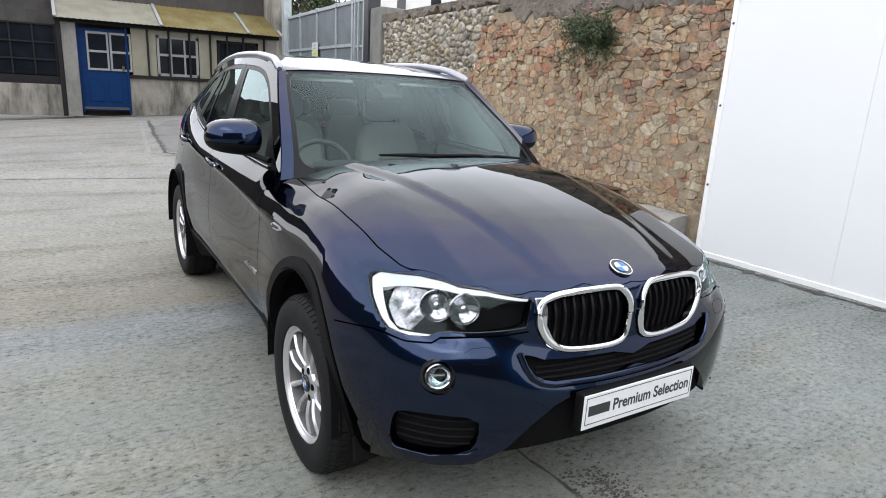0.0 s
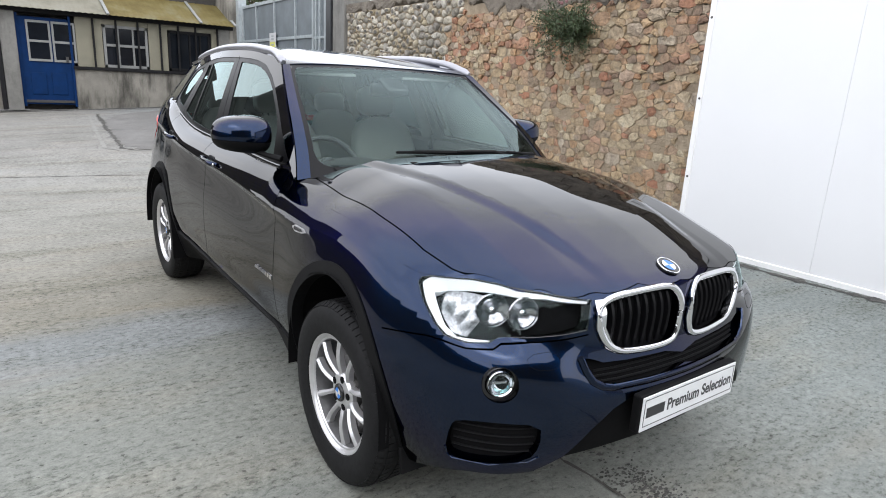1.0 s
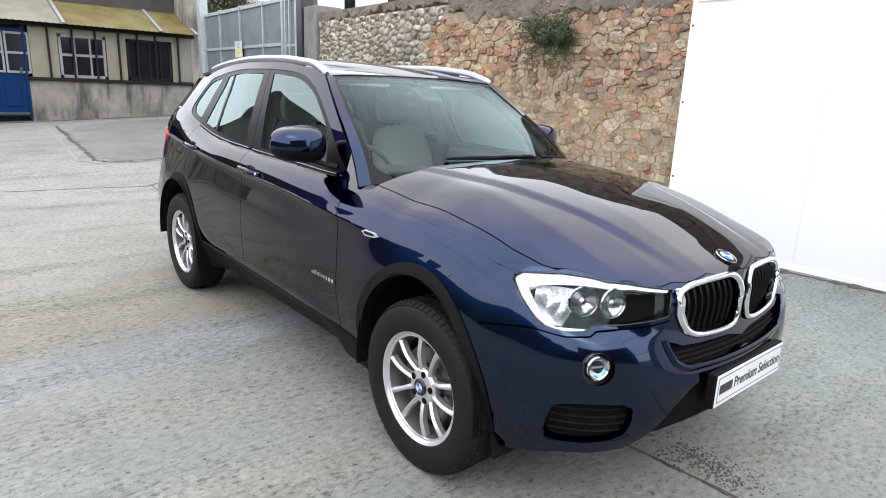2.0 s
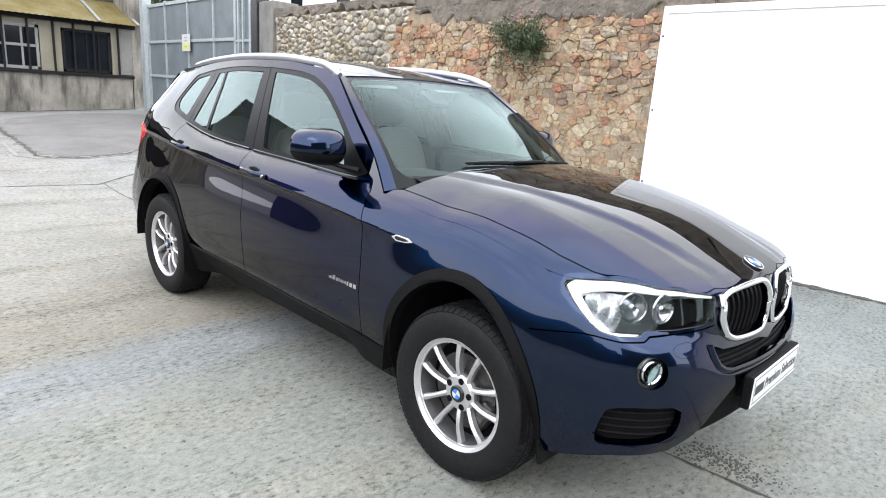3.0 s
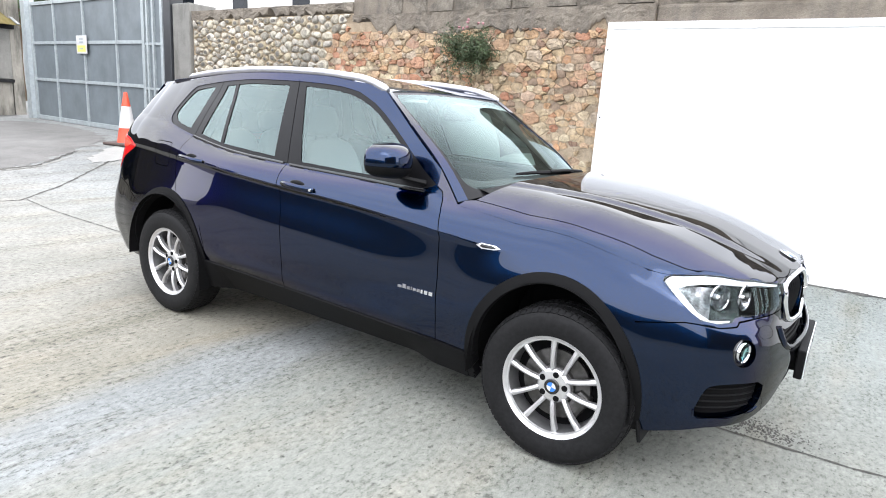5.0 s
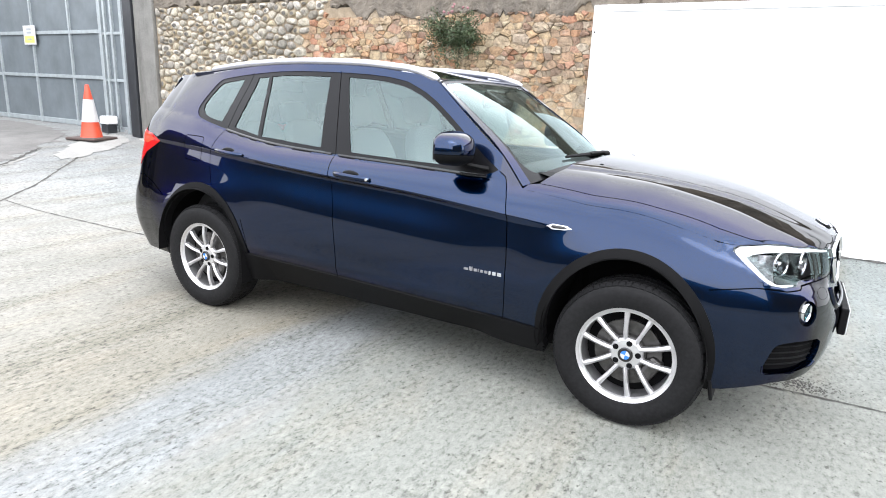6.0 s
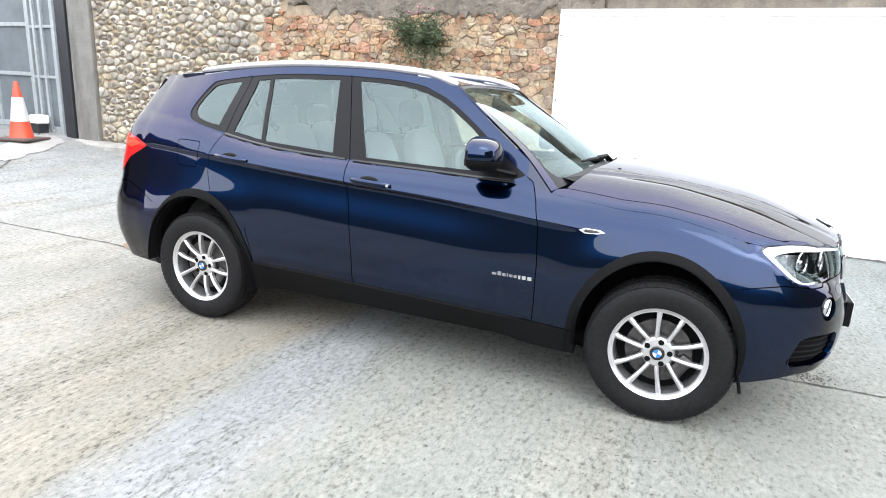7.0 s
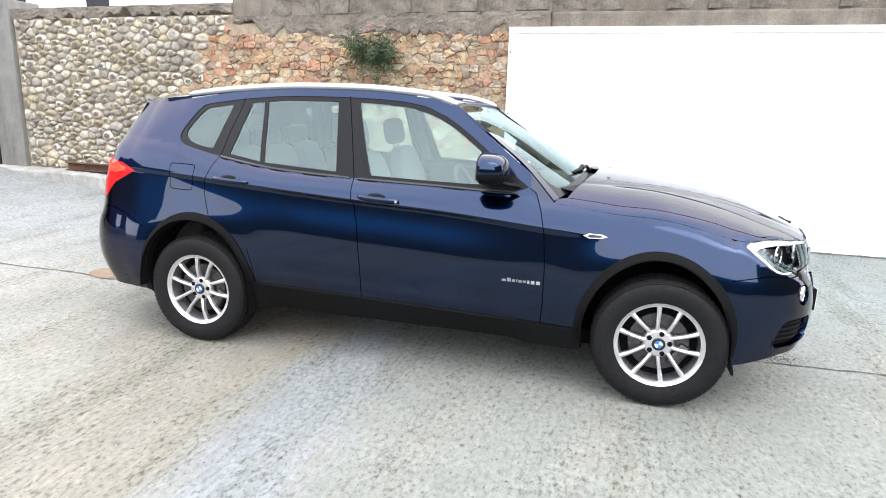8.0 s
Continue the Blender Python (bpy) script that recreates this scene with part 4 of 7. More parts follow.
def nose_y(x):
    """How far back the nose lies at a distance from the middle."""
    return np.interp(np.abs(x), [0, 0.2, 0.39, 0.55, 0.66, 0.74, 0.80, 0.84], [-0.80, -0.79, -0.752, -0.697, -0.61, -0.53, -0.46, -0.4])


hood_z = curve_of([(-0.83, 0.84), (-0.80, 0.872), (-0.77, 0.896), (-0.74, 0.913), (-0.70, 0.930), (-0.6, 0.966), (-0.43, 1.022), (-0.1, 1.094), (0.25, 1.137), (0.5, 1.152), (0.8, 1.156)])
dome_edge = curve_of([(-0.8, 0.3), (-0.4, 0.36), (0.1, 0.46), (0.5, 0.53)])
crease_z = curve_of([(-0.5, 0.80), (0.0, 0.868), (0.38, 0.9), (0.64, 0.922), (1.16, 0.969), (1.76, 1.003), (2.59, 1.057), (3.3, 1.095), (3.7, 1.1)])
sill_z = curve_of([(-1.0, 0.36), (0.47, 0.379), (0.63, 0.384), (1.68, 0.422), (2.4, 0.443), (4.5, 0.47)])
fender_x = curve_of([(-0.55, 0.74), (-0.41, 0.795), (-0.2, 0.808), (0.1, 0.81), (0.4, 0.8), (0.7, 0.775), (0.75, 0.77)])
belt_line = curve_of([(0.6, 1.085), (0.85, 1.08), (1.17, 1.09), (1.77, 1.108), (2.4, 1.147), (2.7, 1.192), (3.0, 1.25), (3.3, 1.28), (3.9, 1.29)])


class Hood:
    """The upper side of bonnet and wings: parameters x, y."""
    core, flip = np.array([0, 0, -1.0]), None

    def __call__(self, p):
        x, y = p[:, 0], p[:, 1]
        back = y - (nose_y(np.abs(x)) + 0.80) * (0.35 + 0.65 * step(0.35, -0.55, y))
        edge = dome_edge(y)
        z = hood_z(back)
        z = z + 0.012 * (1 - step(edge - 0.045, edge + 0.02, np.abs(x))) * step(-0.82, -0.4, y)
        z = z - (0.035 * step(0.5, 0.82, np.abs(x)) + 0.03 * np.clip((np.abs(x) - 0.5) / 0.3, 0, 2) ** 2) * (0.25 + 0.75 * step(-0.45, 0.1, y))
        z = z - 0.012 * (np.abs(x) / 0.5) ** 2 * step(0.0, 0.3, y)
        z = z + (0.01 - 0.045 * x**2) * step(-0.75, -0.3, y)
        return np.stack([x, y, z], 1)


hood = Hood()
fender_z = curve_of([(y, float(hood(np.array([[float(fender_x(y)), y]]))[0, 2])) for y in np.linspace(-0.55, 0.75, 14)])


def belt_z(y):
    w = step(0.62, 0.8, y)
    return fender_z(np.minimum(y, 0.75)) * (1 - w) + belt_line(y) * w


def belt_x(y):
    w = step(0.6, 0.8, y)
    return fender_x(np.minimum(y, 0.75)) * (1 - w) + 0.772 * w


front_in = curve_of([(0.16, 0.2), (0.22, 0.14), (0.28, 0.085), (0.34, 0.035), (0.42, 0.008), (0.5, 0.0), (0.57, 0.004), (0.63, 0.028), (0.69, 0.052), (0.76, 0.058), (0.84, 0.062), (0.88, 0.075), (0.93, 0.13)])
corner_in = curve_of([(0.16, 0.16), (0.24, 0.09), (0.31, 0.035), (0.4, 0.004), (0.5, -0.004), (0.64, 0.0), (0.72, 0.008), (0.78, 0.02), (0.86, 0.052), (0.9, 0.075), (0.95, 0.12)])
rear_in = curve_of([(0.2, 0.14), (0.32, 0.07), (0.45, 0.01), (0.6, 0.0), (0.72, 0.02), (0.8, 0.06), (1.0, 0.09), (1.13, 0.15), (1.25, 0.25), (1.35, 0.335), (1.45, 0.4), (1.56, 0.45), (1.7, 0.5)])
ARCHES = [(0.035, 0.36, 0.37, 0.435), (2.82, 0.36, 0.388, 0.438)]


def tail_taper(y, z):
    """How much the upper body draws in towards the tail."""
    return 0.085 * step(2.0, 3.5, y) * step(0.5, 1.2, z)


def flank_x(y, z):
    """Half width of the flank at a place along the car and a height."""
    zc, zb, xb = crease_z(y), belt_z(y), belt_x(y)
    zc = np.minimum(zc, zb - 0.07)
    # below the crease
    smooth_low = 0.885 - 0.058 * np.clip((0.62 - z) / 0.3, 0, 2) ** 1.7
    lower = np.where(z < 0.62, smooth_low, 0.885)
    t = np.clip((z - 0.62) / np.maximum(zc - 0.62, 0.05), 0, 1)
    sharp = step(0.05, 0.55, y)
    hollow = (0.028 - 0.014 * sharp) * np.clip(t, 0, 1) ** 1.6
    below = lower - np.where(z > 0.62, hollow, 0)
    # a narrow undercut right below the shoulder line
    below = below - 0.022 * step(0.3, 1.2, y) * (1 - 0.72 * step(1.9, 2.8, y)) * step(0.0, 0.03, zc - z) * step(0.27, 0.025, zc - z)
    # the doors turn out again just above the sill
    below = below + 0.01 * np.exp(-(((z - sill_z(y) - 0.045) / 0.045) ** 2)) * step(0.62, 0.9, y) * step(2.42, 2.2, y)
    # the sill tucks in below the doors
    below = below - 0.42 * np.maximum(sill_z(y) - z, 0) * step(0.62, 0.85, y) * step(2.42, 2.25, y)
    # between crease and belt
    x_c = 0.885 - 0.028 + 0.014 * sharp
    s = np.clip((z - zc) / np.maximum(zb - zc, 0.02), 0, 1)
    above = x_c + (xb - x_c) * (0.42 * s + 0.58 * s**2.6)
    # glass and roof side
    g = np.maximum(z - zb, 0)
    top = xb - 0.30 * g - 0.16 * g**2 - 0.035 * np.clip((y - 1.5), 0, 2) ** 2 * np.clip(g / 0.3, 0, 1)
    return np.where(z <= zc, below, np.where(z <= zb, above, top)) - tail_taper(y, z)


def flare(y, z):
    out = 0
    for yc, zc, a, b in ARCHES:
        r = np.sqrt(((y - yc) / a) ** 2 + (np.maximum(z - zc, 0) / b) ** 2)
        out = out + (0.02 if yc < 1 else 0.009) * np.exp(-(np.maximum(r - 1.05, 0) / 0.5) ** 2) * step(1.02, 0.72, z)
    return out


class Skin:
    """The sides, the nose and the tail: parameters are the way round the plan and the height."""
    core, flip = np.array([0.0, 1.4, 0.6]), None

    def __call__(self, p):
        u, z = p[:, 0], p[:, 1]
        e = 1e-3
        x, y = plan_x(u), plan_y(u)
        tx, ty = plan_x(u + e) - plan_x(u - e), plan_y(u + e) - plan_y(u - e)
        n = np.hypot(tx, ty)
        nx, ny = ty / n, -tx / n
        wf = np.where(ny < 0, ny**2, 0)
        wr = np.where(ny > 0, ny**2, 0)
        nose = front_in(z) * (1 - step(0.2, 0.75, np.abs(x))) + corner_in(z) * step(0.2, 0.75, np.abs(x))
        side = 0.885 - flank_x(y, z)
        inset = nx**2 * side + wf * nose + wr * rear_in(z) - flare(y, z) * nx**2
        return np.stack([x - nx * inset, y - ny * inset, z], 1)


skin = Skin()


class RightSkin:
    """The same skin on the car's right side, which is the side of -x."""
    core, flip = np.array([0.0, 1.4, 0.6]), None

    def __call__(self, p):
        return skin(p) * [-1, 1, 1]


right = RightSkin()


def skin_xyz(u, z, lift=0.0):
    p = np.array([[u, z]], float)
    e = 1e-4
    a = np.cross(right(p + [e, 0]) - right(p - [e, 0]), right(p + [0, e]) - right(p - [0, e]))[0]
    a /= np.linalg.norm(a)
    q = right(p)[0]
    if a @ (q - right.core) < 0:
        a = -a
    return q + a * lift, a


# roof line of the side: where flank and roof meet
roof_side_z = curve_of([(1.1, 1.485), (1.19, 1.535), (1.5, 1.592), (1.9, 1.614), (2.3, 1.612), (2.7, 1.588), (3.0, 1.562), (3.4, 1.53), (4.0, 1.51)])


def oval(yc, zc, a, b, n=56):
    w = np.linspace(0, 2 * math.pi, n, endpoint=False)
    return np.stack([yc + a * np.cos(w), zc + b * np.sin(w)], 1)


def line(*pts, gap=0.03):
    return spaced(pts, gap)


def loop(*pts, round_by=0, gap=0.03):
    p = rounded(pts, round_by) if round_by else np.array(pts, float)
    return spaced(p.tolist(), gap, closed=True)


# windows of the side, as seen square on
DLO = loop((0.735, 1.112), (0.85, 1.081), (1.167, 1.092), (1.769, 1.11), (2.405, 1.149), (2.70, 1.195), (2.96, 1.245), (3.02, 1.275),
           (3.04, 1.32), (3.0, 1.40), (2.935, 1.495), (2.88, 1.515), (2.61, 1.548), (2.29, 1.574), (1.877, 1.574), (1.565, 1.562), (1.40, 1.537), (1.357, 1.523),
           (1.216, 1.464), (1.038, 1.34), (0.862, 1.199), (0.745, 1.12), round_by=1)
FRONT_PANE = loop((0.93, 1.118), (1.2, 1.118), (1.64, 1.1312), (1.667, 1.132), (1.677, 1.16), (1.79, 1.52), (1.80, 1.548), (1.77, 1.548), (1.565, 1.537), (1.41, 1.513), (1.25, 1.453), (1.09, 1.345), (0.985, 1.262), (0.94, 1.15), round_by=1)
REAR_PANE = loop((1.885, 1.142), (2.375, 1.173), (2.425, 1.537), (2.285, 1.548), (1.935, 1.549))
REAR_FIXED = loop((2.405, 1.176), (2.63, 1.213), (2.545, 1.525), (2.452, 1.535))
QUARTER = loop((2.765, 1.236), (2.945, 1.272), (3.0, 1.325), (2.97, 1.39), (2.91, 1.475), (2.86, 1.492), (2.74, 1.508), (2.684, 1.514), (2.69, 1.49), (2.757, 1.26), round_by=1)


def nose_loop(*pts, round_by=1, gap=0.025):
    """An outline on the nose from (distance from the middle, height)."""
    p = rounded(pts, round_by) if round_by else np.array(pts, float)
    p = spaced(p.tolist(), gap, closed=True)
    return np.stack([[front_u(x) for x in p[:, 0]], p[:, 1]], 1)


LAMP = loop((-1.056, 0.874), (-0.95, 0.889), (-0.862, 0.9), (-0.7, 0.909), (-0.565, 0.911), (-0.42, 0.908), (-0.389, 0.899), (-0.387, 0.884), (-0.452, 0.832), (-0.506, 0.788), (-0.548, 0.762), (-0.626, 0.752),
            (-0.695, 0.754), (-0.724, 0.765), (-0.87, 0.771), (-1.035, 0.785), gap=0.02)
KIDNEY = loop((-1.07, 0.878), (-1.3, 0.889), (-1.445, 0.886), (-1.453, 0.8), (-1.445, 0.705), (-1.38, 0.686), (-1.2, 0.69), (-1.12, 0.71), (-1.06, 0.8), round_by=2, gap=0.02)
SLOT = nose_loop((0.0, 0.665), (0.36, 0.672), (0.43, 0.70), (0.46, 0.70), (0.43, 0.65), (0.37, 0.606), (0.0, 0.6), round_by=1)
VALANCE = loop((-0.88, 0.34), (-0.968, 0.388), (-1.052, 0.475), (-1.13, 0.535), (-1.2, 0.562), (U_FRONT, 0.565), (U_FRONT, 0.28), (-0.9, 0.28))
FOG_U, FOG_Z = front_u(0.705), 0.643
FOG = oval(FOG_U, FOG_Z, 0.056, 0.054, 28)
VENT = loop((-0.596, 0.487), (-0.572, 0.385), (-0.597, 0.362), (-0.725, 0.367), (-0.85, 0.386), (-0.88, 0.44), (-0.875, 0.517), (-0.72, 0.524), (-0.62, 0.514), round_by=1, gap=0.02)
TAIL = loop((3.33, 1.075), (3.45, 1.12), (3.65, 1.15), (4.02, 1.14), (4.02, 0.95), (3.7, 0.875), (3.6, 0.895), (3.51, 0.985), gap=0.03)
ARCH_IN = [oval(*a, n=72) for a in ARCHES]
ARCH_OUT = [oval(y, z, a * 1.118, b * 1.112, n=80) for y, z, a, b in ARCHES]

DOOR_A = line((0.735, 1.112), (0.70, 1.09), (0.66, 1.0), (0.635, 0.9), (0.618, 0.7), (0.618, 0.5), (0.628, 0.375))
DOOR_B = line((1.865, 1.58), (1.81, 1.34), (1.765, 1.1), (1.71, 0.85), (1.685, 0.6), (1.68, 0.41))
DOOR_C = line((2.60, 1.555), (2.66, 1.35), (2.69, 1.2), (2.715, 1.12), (2.745, 1.04), (2.74, 0.95), (2.705, 0.84))
DOOR_C2 = line((2.43, 0.66), (2.40, 0.56), (2.385, 0.44))
BUMPER_F = line((-0.31, 0.724), (-0.4, 0.738), (-0.492, 0.75), (-0.54, 0.748), (-0.626, 0.739), (-0.71, 0.741), (-0.735, 0.753), (-0.87, 0.758), (-1.04, 0.772))
BUMPER_R = line((3.21, 0.72), (3.35, 0.79), (3.5, 0.83), (3.62, 0.82))
FUEL = loop((2.83, 1.115), (2.835, 1.132), (2.855, 1.137), (3.0, 1.14), (3.02, 1.136), (3.026, 1.12), (3.018, 1.005), (3.012, 0.987), (2.995, 0.982), (2.865, 0.979), (2.847, 0.984), (2.842, 1.0), round_by=1, gap=0.012)
WASHER = loop((front_u(0.64), 0.728), (front_u(0.55), 0.733), (front_u(0.53), 0.70), (front_u(0.555), 0.683), (front_u(0.63), 0.69), round_by=1, gap=0.02)

_top = [(u, float(roof_side_z(plan_y(u)))) for u in np.linspace(1.19, U_REAR, 60)]
SCREEN_BASE = 0.6


def meet_hood(u):
    """Where the flank meets the upper side of the wing: its height and its place."""
    z = 0.91
    for _ in range(40):
        q = skin(np.array([[u, z]]))[0]
        z = 0.6 * z + 0.4 * float(hood(q[None, :2])[0, 2])
    return z, skin(np.array([[u, z]]))[0]


_meet = [(u, *meet_hood(u)) for u in np.linspace(U_FRONT, SCREEN_BASE, 80)]
_screen_edge = [(SCREEN_BASE, _meet[-1][1] + 0.004), (0.735, 1.19), (0.925, 1.33), (1.19, 1.535)]
_wing_top = [(u, z + (0.003 if u > -0.5 else 0.0)) for u, z, _ in _meet]
BOUND = spaced([(U_FRONT, 0.36), (U_FRONT, 0.45)] + _wing_top + _screen_edge[:-1] + _top + [(U_REAR, 0.3), (3.2, 0.29), (2.4, 0.255), (0.4, 0.245), (-0.35, 0.25), (-0.43, 0.258), (-0.65, 0.314), (-0.85, 0.332), (-0.98, 0.345)], 0.03, closed=True)


car = thing("car", "clean dark metallic blue five-door off-road car, parked", "car")
SEAM = 0.0048
_loops = [BOUND, DLO, FRONT_PANE, REAR_PANE, REAR_FIXED, QUARTER, LAMP, KIDNEY, SLOT, VALANCE, FOG, VENT, TAIL, *ARCH_IN, *ARCH_OUT,
          np.stack([np.linspace(0.2, 2.65, 60), sill_z(np.linspace(0.2, 2.65, 60))], 1)]
_seams = [DOOR_A, DOOR_B, DOOR_C, DOOR_C2, BUMPER_F, BUMPER_R, np.r_[FUEL, FUEL[:1]]]
# the sill's line is open: it is given as a seam of no width
_sill_line = _loops.pop()
_seams.append(_sill_line)
# rows of points along the fold of the shoulder
_fu = np.linspace(0.1, 3.5, 130)
_fold = np.minimum(crease_z(_fu), belt_z(_fu) - 0.07)
_folds = [np.stack([_fu, _fold + d], 1) for d in (-0.034, -0.022, -0.011, 0.0, 0.011, 0.024)]
P2, TRI, MID, IN_SEAM = partition(_loops, _seams, np.r_[np.arange(U_FRONT, 0.8, 0.016), np.arange(0.81, U_REAR + 0.01, 0.024)], np.arange(0.2, 1.66, 0.0155), SEAM, lambda g: inside(BOUND, g), _folds)
_u, _z = MID[:, 0], MID[:, 1]
_in = inside(BOUND, MID)
kind_of = np.full(len(TRI), "none", dtype=object)


def side_of(l, below_ok=True):
    """Where along the car a seam lies at each triangle's height."""
    l = np.asarray(l)
    o = np.argsort(l[:, 1])
    return np.interp(_z, l[o, 1], l[o, 0])


a_line, b_line = side_of(DOOR_A), side_of(DOOR_B)
c_line = np.where(_z < 0.75, side_of(DOOR_C2), side_of(DOOR_C))
low = _z < sill_z(_u)
seam_f = np.interp(_u, BUMPER_F[::-1, 0], BUMPER_F[::-1, 1], left=2, right=0.722)
seam_r = np.interp(_u, BUMPER_R[:, 0], BUMPER_R[:, 1])
kind_of[:] = "tailgate"
kind_of[_u < 3.63] = "quarter"
kind_of[_u < c_line] = "rear_door"
kind_of[_u < b_line] = "front_door"
kind_of[_u < a_line] = "wing"
kind_of[(_u < -0.3) & (_z < seam_f)] = "front_bumper"
kind_of[(_u < -1.04)] = "front_bumper"
kind_of[(_u > 3.1) & (_z < seam_r)] = "rear_bumper"
kind_of[low & (_u > 0.2) & (_u < 2.6)] = "sill"
kind_of[inside(DLO, MID)] = "pillar"
for name, l in (("front_pane", FRONT_PANE), ("rear_pane", REAR_PANE), ("rear_fixed", REAR_FIXED), ("quarter_pane", QUARTER), ("lamp", LAMP),
                ("valance", VALANCE), ("tail_lamp", TAIL)):
    kind_of[inside(l, MID)] = name
for name, l in (("kidney", KIDNEY), ("slot", SLOT), ("fog", FOG), ("vent", VENT)):
    kind_of[inside(l, MID)] = name
kind_of[inside(FUEL, MID)] = "fuel_flap"
for o in ARCH_OUT:
    kind_of[inside(o, MID)] = "arch_trim"
for (yc, zc, a, b), o in zip(ARCHES, ARCH_IN):
    kind_of[inside(o, MID) | ((np.abs(_u - yc) < a) & (_z < zc))] = "open"
    kind_of[(np.abs(_u - yc) >= a) & (np.abs(_u - yc) < a * 1.118) & (_z < zc) & (_z > np.where(np.abs(_u - 1.42) > 1.4, 0.36, 0.335))] = "arch_trim"
kind_of[IN_SEAM] = "open"
kind_of[~_in] = "open"


# the rounded shoulder where flank and wing top meet: one normal for both along the edge
def _normals(f, p):
    e = 1e-4
    n = np.cross(f(p + [e, 0]) - f(p - [e, 0]), f(p + [0, e]) - f(p - [0, e]))
    return n / np.maximum(np.linalg.norm(n, axis=1), 1e-12)[:, None]


_edge = [(u, z, q) for u, z, q in _meet if u > -0.6]
_edge_n = _normals(skin, np.array([(u, z - 0.01) for u, z, _ in _edge]))
_edge_n *= np.sign(_edge_n[:, :1])
_top_n = _normals(hood, np.array([q[:2] for _, _, q in _edge]))
_top_n *= np.sign(_top_n[:, 2:])
_edge_n = _edge_n + _top_n
_edge_n /= np.linalg.norm(_edge_n, axis=1)[:, None]
_edge_u = np.array([u for u, _, _ in _edge])
_edge_z = np.array([z for _, z, _ in _edge])
_edge_xy = np.array([q[:2] for _, _, q in _edge])


def _bend(nor, w, place, along):
    goal = np.stack([-np.interp(place, along, _edge_n[:, 0]), np.interp(place, along, _edge_n[:, 1]), np.interp(place, along, _edge_n[:, 2])], 1)
    out = nor * (1 - w)[:, None] + goal * w[:, None]
    return out / np.linalg.norm(out, axis=1)[:, None]


def soft_flank(uv, pos, nor):
    down = np.interp(uv[:, 0], _edge_u, _edge_z) - uv[:, 1]
    return _bend(nor, 1 - step(0.0, 0.075, down), uv[:, 0], _edge_u)


def soft_top(uv, pos, nor):
    return _bend(nor, 1 - step(0.0, 0.06, near_line(_edge_xy, uv)), uv[:, 1], _edge_xy[:, 1])


def panel(name, kind, mat, parent, rim=0.016, lift=0.0, label="", far=True, surface=right, soften=None):
    """The panel of the right side, and its mirrored fellow on the left."""
    sel = TRI[kind_of == kind]
    one = piece(name, sheet(name, surface, P2, sel, mat, rim, lift, soften=soften), parent[0] if isinstance(parent, tuple) else parent, label)
    if not far:
        return one
    two = piece(name, sheet(name, surface, P2, sel, mat, rim, lift, mirror=True, soften=soften), parent[1] if isinstance(parent, tuple) else parent, label)
    return one, two


def middle_panel(name, kind, mat, rim=0.016, lift=0.0, label="", parent=None, soften=None):
    return piece(name, sheet(name, right, P2, TRI[kind_of == kind], mat, rim, lift, both=True, soften=soften), parent or car, label)


def soft_nose(uv, pos, nor):
    """Normals taken over a hand's width, so that the bumper curves without facets."""
    e = 0.03
    wide = np.cross(right(uv + [e, 0]) - right(uv - [e, 0]), right(uv + [0, e]) - right(uv - [0, e]))
    wide /= np.maximum(np.linalg.norm(wide, axis=1), 1e-12)[:, None]
    return wide * np.sign((wide * nor).sum(1))[:, None]


wings = panel("wing", "wing", PAINT, car, soften=soft_flank)
front_doors = panel("front_door", "front_door", PAINT, car)
rear_doors = panel("rear_door", "rear_door", PAINT, car)
quarters = panel("rear_wing", "quarter", PAINT, car)
piece("fuel_flap", sheet("fuel_flap", right, P2, TRI[kind_of == "fuel_flap"], PAINT, 0.01), quarters[0])
panel("sill", "sill", TRIM, car, 0.03, 0.009, "black plastic sill cladding")
kind_of[(kind_of == "arch_trim") & (_u > 1.4)] = "rear_arch_trim"
panel("arch_trim", "arch_trim", TRIM, wings, 0.05, 0.006, "black plastic wheel arch trim")
panel("arch_trim", "rear_arch_trim", TRIM, quarters, 0.05, 0.006, "black plastic wheel arch trim")
panel("pillar_trim", "pillar", SATIN, car, 0.012, -0.004, "satin black window surround")
panel("window", "front_pane", GLASS, front_doors, 0, -0.008, "green tinted side window")
panel("window", "rear_pane", GLASS, rear_doors, 0, -0.008, "green tinted side window")
panel("quarter_light", "rear_fixed", GLASS, rear_doors, 0, -0.008, "green tinted side window")
panel("quarter_window", "quarter_pane", GLASS, quarters, 0, -0.008, "green tinted side window")
front_bumper = middle_panel("front_bumper", "front_bumper", PAINT, 0.03, soften=soft_nose)
middle_panel("rear_bumper", "rear_bumper", PAINT, 0.03)
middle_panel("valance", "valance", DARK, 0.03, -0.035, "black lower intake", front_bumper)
middle_panel("tailgate", "tailgate", PAINT)
tail_lamps = panel("tail_lamp", "tail_lamp", RED_LENS, car, 0.02, 0.003, "red tail lamp")

